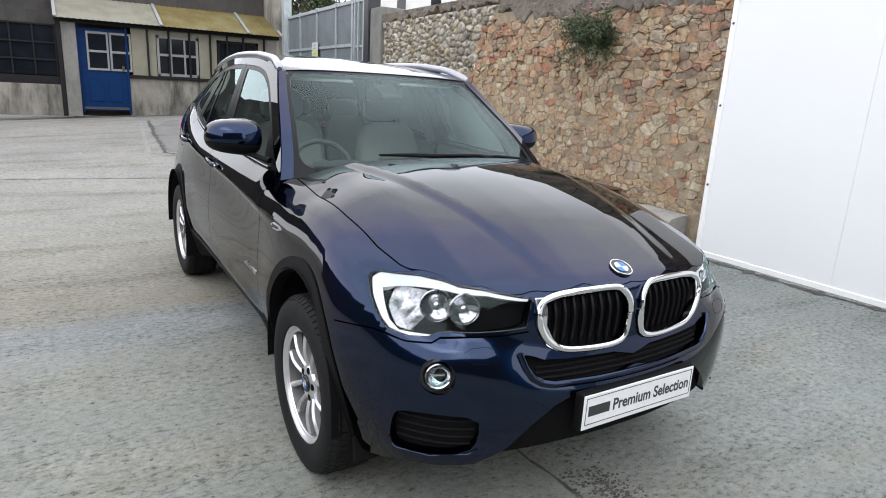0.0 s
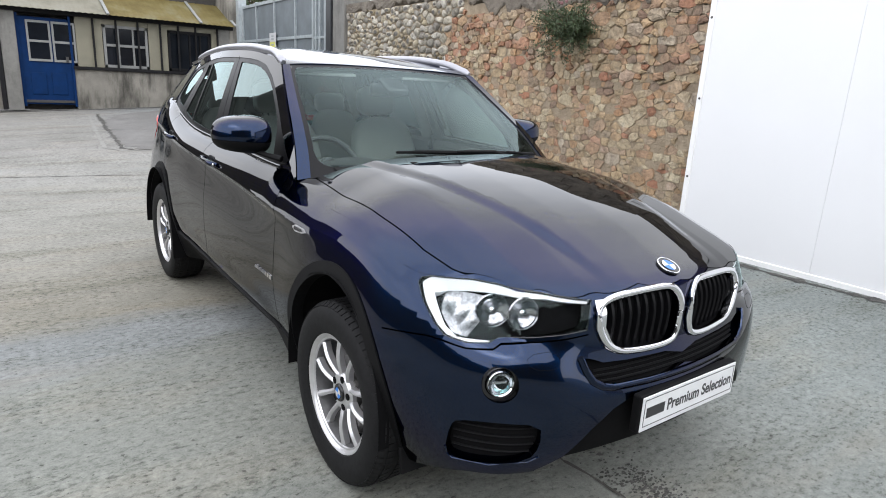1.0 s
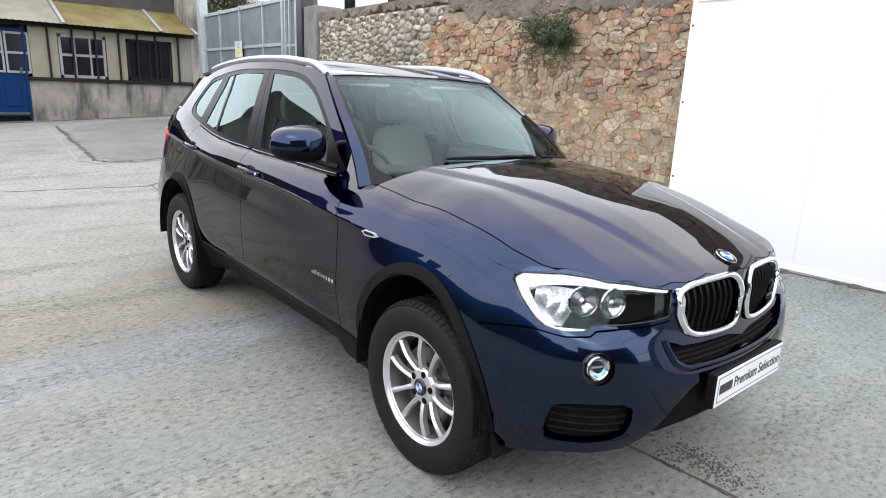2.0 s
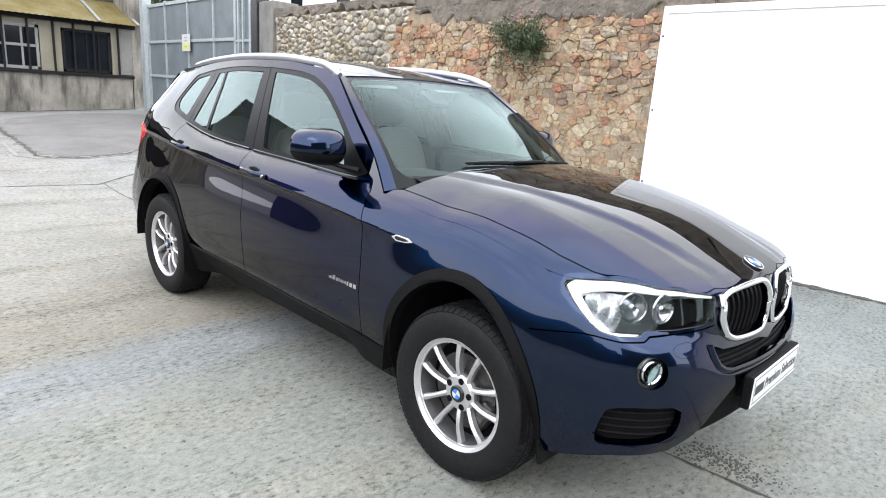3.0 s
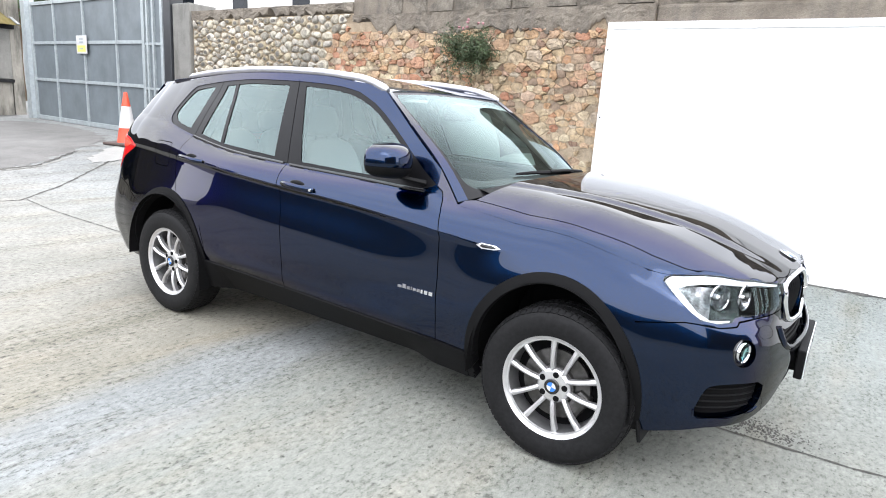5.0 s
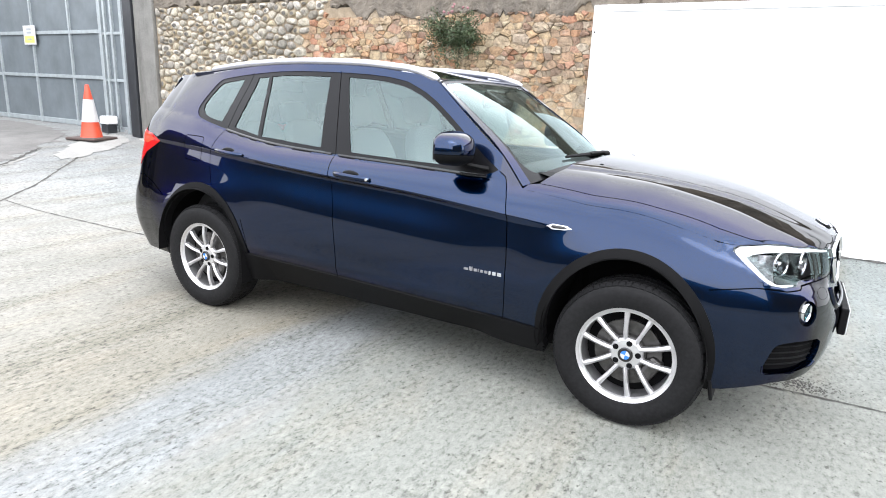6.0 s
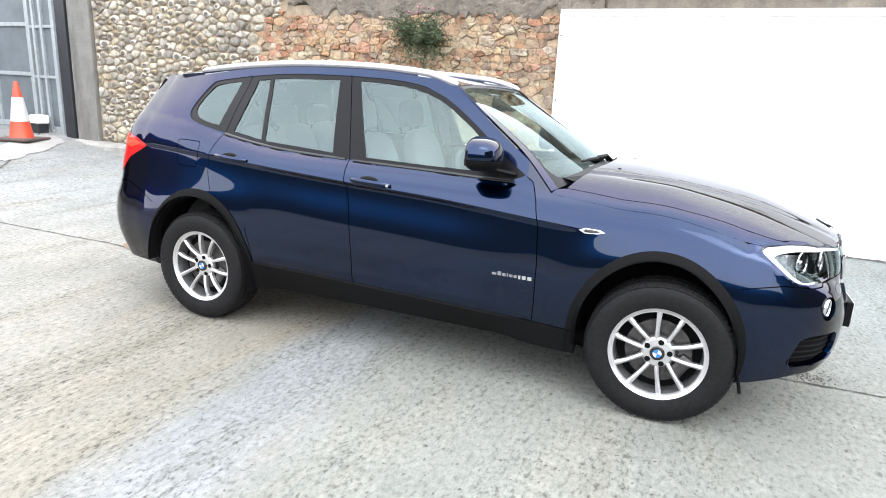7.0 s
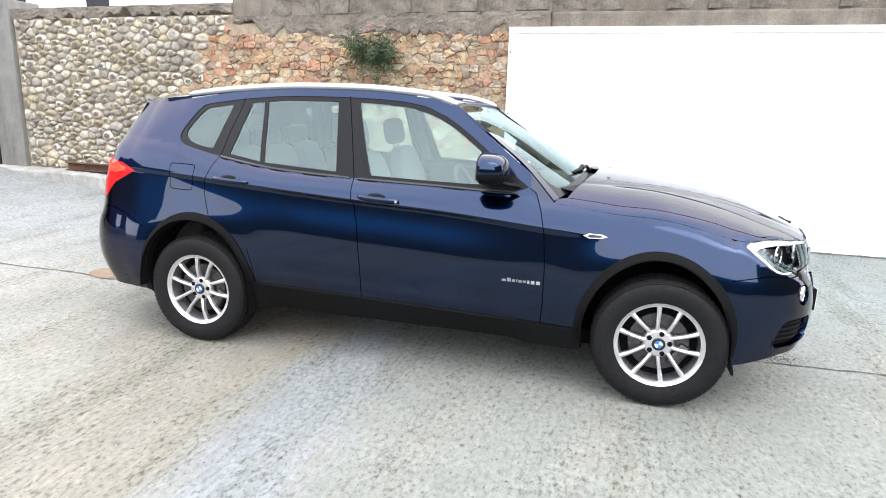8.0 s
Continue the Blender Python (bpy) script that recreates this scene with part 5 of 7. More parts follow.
# ---- bonnet, wings' tops, windscreen, roof ----
SHUT = line((0.722, 0.535), (0.735, 0.25), (0.735, -0.05), (0.726, -0.3), (0.703, -0.43), (0.68, -0.482))
BACK = line((0.0, 0.395), (0.25, 0.41), (0.5, 0.455), (0.722, 0.535))
HOOD_FRONT = [(float(q[0]), float(q[1]) + 0.003) for u, _, q in _meet if u < -0.565]
BONNET = spaced(HOOD_FRONT + SHUT[::-1].tolist()[1:] + BACK[::-1].tolist()[1:], 0.03, closed=True)
WING_EDGE = [(float(q[0]) + 0.0025, float(q[1])) for u, _, q in _meet if u > -0.55]
WING_TOP = spaced(SHUT[::-1].tolist()[:] + [(0.735, 0.565), (0.75, 0.598)] + WING_EDGE[::-1], 0.03, closed=True)
# rows of points along the fold beside the raised middle
_hy = np.linspace(-0.8, 0.5, 60)
_hfolds = [np.stack([dome_edge(_hy) + d, _hy], 1) for d in (-0.036, -0.024, -0.012, 0.0, 0.011, 0.021)]
_hfolds = [f[inside(BONNET, f)] for f in _hfolds]
H2, HTRI, HMID, _ = partition([BONNET, WING_TOP], [], np.arange(0, 0.86, 0.02), np.arange(-0.84, 0.72, 0.02), 0.004, lambda g: inside(BONNET, g) | inside(WING_TOP, g), _hfolds)


class RightHood:
    core, flip = np.array([0, 0, -1.0]), None

    def __call__(self, p):
        return hood(p) * [-1, 1, 1]


# the shut line is a narrow gap: the wing's top begins a little outside it
def shrink(p2, centre_line, by):
    """Moves a panel's edge points back from a seam."""
    out = p2.copy()
    d = near_line(centre_line, p2)
    out[d < 1e-4, 0] += by
    return out


_bonnet = HTRI[inside(BONNET, HMID)]
_wing = HTRI[inside(WING_TOP, HMID) & ~inside(BONNET, HMID)]
bonnet = piece("bonnet", sheet("bonnet", RightHood(), shrink(H2, SHUT, -0.0025), _bonnet, PAINT, 0.02, both=True), car)
_w2 = shrink(H2, SHUT, 0.0025)
piece("wing_top", sheet("wing_top", RightHood(), _w2, _wing, PAINT, 0.02, soften=soft_top), wings[0])
piece("wing_top", sheet("wing_top", RightHood(), _w2, _wing, PAINT, 0.02, mirror=True, soften=soft_top), wings[1])


def flank_point(y, z):
    return float(flank_x(np.array([y]), np.array([z]))[0])


edge_y = curve_of([(0, 0.602), (0.3, 0.77), (0.6, 0.953), (1.0, 1.19)])
edge_z = curve_of([(0, _screen_edge[0][1] + 0.004), (0.3, 1.222), (0.6, 1.36), (1.0, 1.535)])
mid_y = curve_of([(0, 0.465), (0.5, 0.845), (1.0, 1.268)])
mid_z = curve_of([(0, 1.12), (0.5, 1.352), (1.0, 1.555)])


class Screen:
    """The windscreen: parameters across and up."""
    core, flip = np.array([0, 1.6, 0.6]), None

    def __call__(self, p):
        a, v = p[:, 0], p[:, 1]
        ey, ez = edge_y(v), edge_z(v)
        ex = flank_x(ey, ez) - 0.004
        w = np.abs(a) ** 2.3
        return np.stack([a * ex, mid_y(v) + (ey - mid_y(v)) * w, mid_z(v) + (ez - mid_z(v)) * w], 1)


screen = Screen()


class RightScreen:
    core, flip = np.array([0, 1.6, 0.6]), None

    def __call__(self, p):
        return screen(p) * [-1, 1, 1]


S_ALL = spaced([(0, 0), (1, 0), (1, 1), (0, 1)], 0.04, closed=True)
S_GLASS = spaced([(0, 0), (0.932, 0), (0.932, 1), (0, 1)], 0.04, closed=True)
S_CLEAR = spaced([(0, 0.045), (0.76, 0.045)] + [(0.77 + 0.13 * math.sin(w), 0.185 - 0.14 * math.cos(w)) for w in np.linspace(0.1, 1.5, 8)] + [(0.902, 0.6), (0.9, 0.9), (0.885, 0.95), (0.85, 0.968), (0, 0.968)], 0.03, closed=True)
S2, STRI, SMID, _ = partition([S_ALL, S_GLASS, S_CLEAR], [], np.arange(0, 1.0, 0.045), np.arange(0, 1.0, 0.045), 0.004, lambda g: inside(S_ALL, g))
_ok, _clear = inside(S_GLASS, SMID), inside(S_CLEAR, SMID)
windscreen = piece("windscreen", sheet("windscreen", RightScreen(), S2, STRI[_ok & _clear], SCREEN, 0, both=True), car, "curved green tinted windscreen")
piece("frit_band", sheet("frit_band", RightScreen(), S2, STRI[_ok & ~_clear], SATIN, 0.01, both=True), windscreen, "black printed border")
_post = inside(S_ALL, SMID) & ~_ok
for flip in (False, True):
    piece("windscreen_pillar", sheet("windscreen_pillar", RightScreen(), S2, STRI[_post], PAINT, 0.012, 0.005, mirror=flip), car)

roof_mid_z = curve_of([(1.2, 1.548), (1.27, 1.56), (1.5, 1.596), (1.8, 1.6365), (2.1, 1.661), (2.4, 1.664), (2.7, 1.646), (3.0, 1.61), (3.4, 1.555)])


class Roof:
    """The roof: parameters are the share of the half width, and the way back."""
    core, flip = np.array([0, 2.0, 0.6]), None

    def __call__(self, p):
        a, v = p[:, 0], p[:, 1]
        f_y = mid_y(np.ones_like(a)) + (1.19 - mid_y(np.ones_like(a))) * np.abs(a) ** 2.3
        b_y = 3.36 - 0.13 * np.abs(a) ** 3
        y = f_y + (b_y - f_y) * v
        zs = roof_side_z(y)
        xs = flank_x(y, zs)
        w = 0.72 * np.abs(a) ** 2.2 + 0.28 * np.abs(a) ** 8
        z = roof_mid_z(y) + (zs - roof_mid_z(y)) * w
        return np.stack([-a * xs, y, z], 1)


R_ALL = spaced([(0, 0), (1, 0), (1, 1), (0, 1)], 0.03, closed=True)
R2, RTRI, RMID, _ = partition([R_ALL], [], np.arange(0, 1, 0.05), np.arange(0, 1, 0.015), 0.004, lambda g: inside(R_ALL, g))
piece("roof", sheet("roof", Roof(), R2, RTRI[inside(R_ALL, RMID)], PAINT, 0.02, both=True), car)


class HeadLining:
    core, flip = np.array([0, 2.0, 0.6]), True

    def __call__(self, p):
        q = Roof()(p)
        return q * [0.96, 1, 1] - [0, 0, 0.035]


piece("headlining", sheet("headlining", HeadLining(), R2, RTRI[inside(R_ALL, RMID)], LINING, 0, both=True), car, "pale cloth headlining")

# rear spoiler
bm = bmesh.new()
rows = []
for k in range(25):
    a = -1 + 2 * k / 24
    y0, z0 = 3.3 - 0.1 * abs(a) ** 3, 1.55 - 0.02 * a * a
    x = (flank_point(y0 - 0.02, 1.53) - 0.014) * a
    rows.append([bm.verts.new(c) for c in ((x * 0.97, y0 - 0.08, z0 + 0.008), (x * 0.97, y0 + 0.045, z0 - 0.002), (x * 0.985, y0 + 0.06, z0 - 0.018), (x * 0.99, y0 + 0.03, z0 - 0.1), (x * 0.99, y0 - 0.06, z0 - 0.1))])
for r, s in zip(rows[:-1], rows[1:]):
    for i in range(5):
        bm.faces.new((r[i], r[(i + 1) % 5], s[(i + 1) % 5], s[i]))
bm.faces.new(rows[0]), bm.faces.new(rows[-1][::-1])
part("roof_spoiler", bm, PAINT, car, "", True)

# roof rails
for side in (-1, 1):
    pts, radii = [], []
    for k in range(12):
        t = k / 11
        y = 1.2 + (3.06 - 1.2) * t
        zs = float(roof_side_z(y))
        x = flank_point(y, zs) - 0.012
        rise = 0.013 * float(step(0.0, 0.12, t) * step(1.0, 0.86, t))
        pts.append((side * (x - 0.01 * float(step(0, 0.1, t))), y, zs + 0.006 + rise * 0.8))
        radii.append(0.025 if 0.01 < t < 0.99 else 0.014)
    along = [curve_of([(k / 11, q[i]) for k, q in enumerate(pts)]) for i in range(3)]
    pts = [tuple(float(c(k / 60)) for c in along) for k in range(61)]
    radii = [0.012] + [0.021] * 59 + [0.012]
    part("roof_rail", sweep(pts, radii, 16, 1.15), RAIL, car, "satin aluminium roof rail", True)
    # fairing under the rail
    low = [(x * 1.0, y, z - 0.022) for x, y, z in pts]
    part("rail_foot", sweep(low[1:9], 0.02, 8, 1.2), RAIL, car, "satin aluminium roof rail foot", True)
    part("rail_foot", sweep(low[-9:-1], 0.02, 8, 1.2), RAIL, car, "satin aluminium roof rail foot", True)

# scuttle and wipers
bm = bmesh.new()
rows = []
for k in range(31):
    a = -1 + 2 * k / 30
    x = a * 0.62
    yb = float(np.interp(abs(x), BACK[:, 0], BACK[:, 1]))
    ys = 0.475 + (0.61 - 0.475) * abs(a * 0.9) ** 2.3
    rows.append([bm.verts.new((x, yb - 0.02, 1.105 - 0.02 * abs(a))), bm.verts.new((x, ys + 0.03, 1.118 - 0.005 * abs(a)))])
for r, s in zip(rows[:-1], rows[1:]):
    bm.faces.new((r[0], s[0], s[1], r[1]))
part("scuttle", bm, TRIM, car, "black plastic scuttle panel")


def screen_xyz(a, v, lift):
    p = np.array([[a, v]])
    q = screen(p)[0]
    e = 1e-3
    n = np.cross(screen(p + [e, 0]) - screen(p - [e, 0]), screen(p + [0, e]) - screen(p - [0, e]))[0]
    n /= np.linalg.norm(n)
    if n[2] < 0:
        n = -n
    return Vector(q + n * lift)


for a0, a1, v1 in ((0.42, -0.42, 0.1), (0.8, 0.06, 0.085)):
    # blades lie on the low edge of the glass
    blade = [screen_xyz(a1 + (a0 - a1) * k / 16, 0.04 + (v1 - 0.04) * (1 - k / 16) * 0.9, 0.016) for k in range(17)]
    w = part("wiper", sweep(blade, [0.006 + 0.006 * math.sin(math.pi * k / 16) for k in range(17)], 6), TRIM, car, "black wiper")
    arm = [blade[0] * 0 + screen_xyz(a0 + 0.04, -0.02, 0.02), screen_xyz(a0 * 0.85 + a1 * 0.15, 0.045, 0.035), screen_xyz((a0 + a1) / 2, 0.06, 0.026)]
    part("arm", sweep(arm, [0.013, 0.011, 0.007], 8), TRIM, w, "", True)

# ---- dark inner shell, floor and wheel wells ----


class Inner:
    """The skin drawn in: a near-black sheet standing in for shade behind gaps and openings."""
    core, flip = np.array([0.0, 1.4, 0.6]), None

    def __init__(self, by):
        self.by = by

    def __call__(self, p):
        q = right(p)
        e = 1e-4
        n = np.cross(right(p + [e, 0]) - right(p - [e, 0]), right(p + [0, e]) - right(p - [0, e]))
        n /= np.maximum(np.linalg.norm(n, axis=1), 1e-9)[:, None]
        flip = np.sign((n * (q - [0, 1.4, 0.6])).sum(1))
        return q - n * flip[:, None] * self.by


_glazed = np.isin(kind_of, ["front_pane", "rear_pane", "rear_fixed", "quarter_pane"])
_wells = np.zeros(len(TRI), bool)
for o in ARCH_IN:
    _wells |= inside(o, MID)
for (yc, zc, a, b) in ARCHES:
    _wells |= (np.abs(_u - yc) < a) & (_z < zc)
_shell = _in & ~((_u > 3.15) & (_z > 1.1)) & ~_glazed & ~_wells & (kind_of != "lamp")
piece("inner_shell", sheet("inner_shell", Inner(0.03), P2, TRI[_shell], DARK, 0, both=True), car, "near-black sheet that stands in for shade behind the gaps")
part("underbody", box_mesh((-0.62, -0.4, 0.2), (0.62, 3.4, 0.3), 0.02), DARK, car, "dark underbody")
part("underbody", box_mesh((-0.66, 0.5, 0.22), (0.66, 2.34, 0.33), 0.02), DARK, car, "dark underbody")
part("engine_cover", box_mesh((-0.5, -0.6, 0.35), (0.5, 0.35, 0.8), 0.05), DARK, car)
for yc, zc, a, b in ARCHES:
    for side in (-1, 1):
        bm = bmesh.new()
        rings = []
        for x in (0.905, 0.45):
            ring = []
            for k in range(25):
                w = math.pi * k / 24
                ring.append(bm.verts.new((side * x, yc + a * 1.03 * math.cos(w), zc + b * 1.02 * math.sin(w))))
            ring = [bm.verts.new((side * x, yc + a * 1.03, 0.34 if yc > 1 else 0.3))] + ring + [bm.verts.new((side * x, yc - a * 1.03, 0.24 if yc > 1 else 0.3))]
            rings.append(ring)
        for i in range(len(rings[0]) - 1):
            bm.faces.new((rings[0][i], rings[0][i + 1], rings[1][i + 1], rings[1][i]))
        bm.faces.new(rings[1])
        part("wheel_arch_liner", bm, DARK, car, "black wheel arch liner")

# ---- wheels ----


def build_wheel():
    """One wheel standing on its tyre, its outer face towards -x, its hub at the origin."""
    wheel = new("wheel")
    prof = []
    for r, d in ((0.222, -0.085), (0.232, -0.102), (0.262, -0.112), (0.30, -0.1125), (0.325, -0.105), (0.339, -0.09), (0.346, -0.07), (0.349, -0.03), (0.349, 0.03), (0.346, 0.07), (0.339, 0.09), (0.325, 0.105), (0.29, 0.1125), (0.25, 0.108), (0.222, 0.09)):
        prof.append((r, d))
    tyre = part("tyre", lathe(prof, 96), RUBBER, wheel, "black road tyre", True)
    # tread blocks on the shoulder
    bm = bmesh.new()
    for k in range(72):
        w = 2 * math.pi * k / 72
        for d in (-0.088, -0.052, 0.0, 0.052, 0.088):
            before = set(bm.verts)
            wide = 0.03 if abs(d) < 0.08 else 0.026
            add_box(bm, (d - wide / 2, -0.0118, -0.004), (d + wide / 2, 0.0118, 0.0035))
            fresh = [v for v in bm.verts if v not in before]
            r = 0.3485 if abs(d) < 0.03 else (0.3472 if abs(d) < 0.08 else 0.3385)
            lean = 0 if abs(d) < 0.08 else math.copysign(30, d)
            bmesh.ops.transform(bm, matrix=pose(0, 0, 0, math.degrees(w + (0.02 if d in (-0.052, 0.052) else 0))) @ Matrix.Translation((d, 0, r)) @ pose(0, 0, 0, 0, lean, 0) @ Matrix.Translation((-d, 0, 0)), verts=fresh)
    tagged(part("tread", bm, RUBBER, tyre, "small rubber tread blocks"), kind="stuff")
    bm = lathe([(0.2235, -0.084), (0.231, -0.088), (0.2325, -0.094), (0.228, -0.097), (0.2195, -0.0925), (0.214, -0.085), (0.2075, -0.084), (0.2055, -0.078)], 80)
    rim = part("rim", bm, ALLOY, wheel, "silver alloy rim with five paired spokes", True)
    part("well", lathe([(0.2055, -0.078), (0.203, -0.05), (0.2, 0.0), (0.2, 0.09), (0.222, 0.09)], 64), WELL, rim, "inner side of the rim with its shade painted in", True)
    # spokes: five pairs that open towards the rim
    for k in range(10):
        pair, which = divmod(k, 2)
        base = 2 * math.pi * pair / 5 + math.pi / 2
        turn = 1 if which == 0 else -1
        inner = Vector((math.cos(base + 0.4 * turn), math.sin(base + 0.4 * turn))) * 0.06
        outer = Vector((math.cos(base + 0.27 * turn), math.sin(base + 0.27 * turn))) * 0.221
        across = Vector((-(outer - inner).y, (outer - inner).x)).normalized()
        bm = bmesh.new()
        rows = []
        for i in range(7):
            t = i / 6
            c = inner.lerp(outer, t)
            half = 0.0108 - 0.0022 * math.sin(math.pi * t) + 0.0035 * t * t
            d = -0.066 - 0.012 * math.sin(math.pi * min(1, t * 1.1)) - 0.013 * t
            ring = []
            for q, dd in ((-1, 0.03), (-1.0, 0.008), (-0.2, 0.0), (0.25, 0.0), (1.0, 0.008), (1, 0.03)):
                e = c + across * (q * half)
                ring.append(bm.verts.new((d + dd, e.x, e.y)))
            rows.append(ring)
        for a, b in zip(rows[:-1], rows[1:]):
            for i in range(5):
                bm.faces.new((a[i], a[i + 1], b[i + 1], b[i]))
        bm.faces.new(rows[0]), bm.faces.new(rows[-1][::-1])
        part("spoke", bm, ALLOY, rim, "", True)
    part("hub", cap_ends(lathe([(0.078, -0.035), (0.076, -0.06), (0.066, -0.07), (0.04, -0.073)], 40)), ALLOY, rim, "", True)
    part("centre_cap", cap_ends(lathe([(0.0345, -0.07), (0.0345, -0.079), (0.031, -0.082)], 32)), GLOSS_BLACK, rim, "black round centre cap", True)
    for k, m in enumerate((BADGE_BLUE, CONE_WHITE, BADGE_BLUE, CONE_WHITE)):
        bm = bmesh.new()
        vs = [bm.verts.new((-0.0832, 0, 0))] + [bm.verts.new((-0.0832, 0.021 * math.cos(w), 0.021 * math.sin(w))) for w in np.linspace(math.pi / 2 * k, math.pi / 2 * (k + 1), 7)]
        bm.faces.new(vs[::-1])
        piece("quadrant", finish("quadrant", bm, m), rim)
    for k in range(5):
        w = 2 * math.pi * k / 5 + math.pi / 2
        # raised near-black discs paint the shade of the sunk bolt holes
        part("bolt_hole_shade", moved(cap_ends(lathe([(0.0135, -0.0695), (0.0135, -0.0735), (0.011, -0.0745)], 14)), Matrix.Translation((0, 0.056 * math.cos(w), 0.056 * math.sin(w)))), DARK, rim, "near-black disc in place of a shaded bolt hole")
    part("brake_disc", cap_ends(lathe([(0.155, -0.012), (0.155, -0.03), (0.09, -0.03), (0.085, -0.045)], 48)), STEEL, wheel, "grey brake disc")
    part("caliper", moved(box_mesh((-0.05, -0.16, -0.07), (0.01, -0.09, 0.07), 0.02), pose(0, 0, 0, 20)), STEEL, wheel, "steel brake caliper")
    part("barrel", cap_ends(lathe([(0.199, 0.0), (0.199, 0.085), (0.05, 0.085)], 40)), DARK, wheel)
    return wheel


wheel = build_wheel()
wheel.parent = car
tagged(wheel, "silver alloy wheel with a black tyre")
wheel.matrix_local = pose(-0.797, 0.0, 0.347, 12)
for x, y, turn, spin in ((-0.776, 2.81, 0, 12), (0.797, 0.0, 180, 40), (0.776, 2.81, 180, 75)):
    w = copy_thing(wheel, pose(x, y, 0.347, 0, 0, turn) @ pose(0, 0, 0, spin))

# ---- head lamps ----


def patch_on(name, outline, mat, parent, lift, rim=0.0, label="", round_by=0, step_by=0.02, mirror_parent=None):
    """A piece of the skin within an outline, raised or sunk."""
    l = spaced(np.asarray(outline, float).tolist(), step_by, closed=True)
    lo, hi = l.min(0), l.max(0)
    p2, tri, mid, _ = partition([l], [], np.arange(lo[0], hi[0] + 0.02, step_by), np.arange(lo[1], hi[1] + 0.02, step_by), 0.004, lambda g: inside(l, g))
    tri = tri[inside(l, mid)]
    obs = [piece(name, sheet(name, right, p2, tri, mat, rim, lift), parent[0], label), piece(name, sheet(name, right, p2, tri, mat, rim, lift, mirror=True), parent[1], label)]
    return obs


def tube_on(name, pts, radius, mat, parent, lift, closed=False, label="", squash=1.0, sides=8, ease=0):
    """A bead that follows the skin, on both sides of the car."""
    xyz = np.array([skin_xyz(u, z, lift)[0] for u, z in pts])
    for _ in range(ease):
        xyz = 0.5 * xyz + 0.25 * (np.roll(xyz, 1, 0) + np.roll(xyz, -1, 0))
    for side, par in ((1, parent[0]), (-1, parent[1])):
        part(name, sweep([(side * x, y, z) for x, y, z in xyz], radius, sides, squash, closed), mat, par, label, True)


def drawn_in(outline, by):
    """An outline offset towards its inside."""
    p = np.asarray(outline, float)
    d = np.roll(p, -1, 0) - np.roll(p, 1, 0)
    n = np.stack([-d[:, 1], d[:, 0]], 1) / np.maximum(np.hypot(*d.T), 1e-9)[:, None]
    area = 0.5 * np.sum(p[:, 0] * np.roll(p[:, 1], -1) - np.roll(p[:, 0], -1) * p[:, 1])
    return p + n * by * (1 if area > 0 else -1)


lamps = panel("head_lamp", "lamp", LENS, car, 0, 0.0, "clear head lamp with a white light guide")
patch_on("housing", drawn_in(LAMP, -0.002), DARK, lamps, -0.055, 0, "black lamp housing")
tube_on("seal", LAMP, 0.0032, GLOSS_BLACK, lamps, -0.004, True, "black lamp seal", sides=6)
# bright guide along the top and down the outer edge
top_edge = [(-1.045, 0.871), (-0.95, 0.885), (-0.862, 0.895), (-0.7, 0.904), (-0.565, 0.906), (-0.42, 0.903), (-0.398, 0.888)]
low_edge = [(-0.452, 0.866), (-0.49, 0.868), (-0.56, 0.873), (-0.65, 0.878), (-0.8, 0.881), (-0.9, 0.88), (-1.04, 0.864)]
patch_on("light_guide", top_edge + low_edge, WHITE_GUIDE, lamps, -0.008, 0.02, "bright white light guide")
patch_on("light_guide", [(-0.399, 0.887), (-0.459, 0.834), (-0.512, 0.79), (-0.552, 0.768), (-0.59, 0.766), (-0.538, 0.79), (-0.488, 0.835), (-0.452, 0.868)], WHITE_GUIDE, lamps, -0.009, 0.02, "bright white light guide")
patch_on("light_guide", [(-0.56, 0.766), (-0.626, 0.758), (-0.69, 0.76), (-0.7, 0.763), (-0.6, 0.767)], WHITE_GUIDE, lamps, -0.010, 0.015, "bright white light guide")
patch_on("side_reflector", [(-0.475, 0.868), (-0.5, 0.835), (-0.56, 0.788), (-0.62, 0.784), (-0.7, 0.868)], LAMP_SIDE, lamps, -0.045, 0.0, "grey side reflector")
for x, z, r in ((0.745, 0.829, 0.052), (0.64, 0.837, 0.05)):
    c, n = skin_xyz(front_u(x), z, -0.02)
    for side, par in ((1, lamps[0]), (-1, lamps[1])):
        way = Vector((side * n[0] * 0.35, n[1], n[2] * 0.1)).normalized()
        m = Matrix.Translation((side * c[0], c[1], c[2])) @ way.to_track_quat("X", "Z").to_matrix().to_4x4()
        part("lamp_bowl", moved(lathe([(r, 0.0), (r * 1.06, -0.004), (r, -0.008), (r * 0.9, -0.008), (r * 0.6, -0.02), (r * 0.12, -0.026)], 28), m), LAMP_BOWL, par, "round chrome reflector", True)
        ball = bmesh.new()
        bmesh.ops.create_uvsphere(ball, u_segments=20, v_segments=12, radius=r * 0.3)
        part("bulb_lens", moved(ball, m @ Matrix.Translation((-0.016, 0, 0))), CHROME, par, "", True)

# brighter band in the tail lamps
patch_on("lamp_band", [(3.4, 1.085), (3.47, 1.11), (3.65, 1.135), (3.95, 1.125), (3.95, 1.075), (3.65, 1.06), (3.5, 1.05)], LAMP_RED, tail_lamps, 0.006, 0.003, "brighter red upper band")

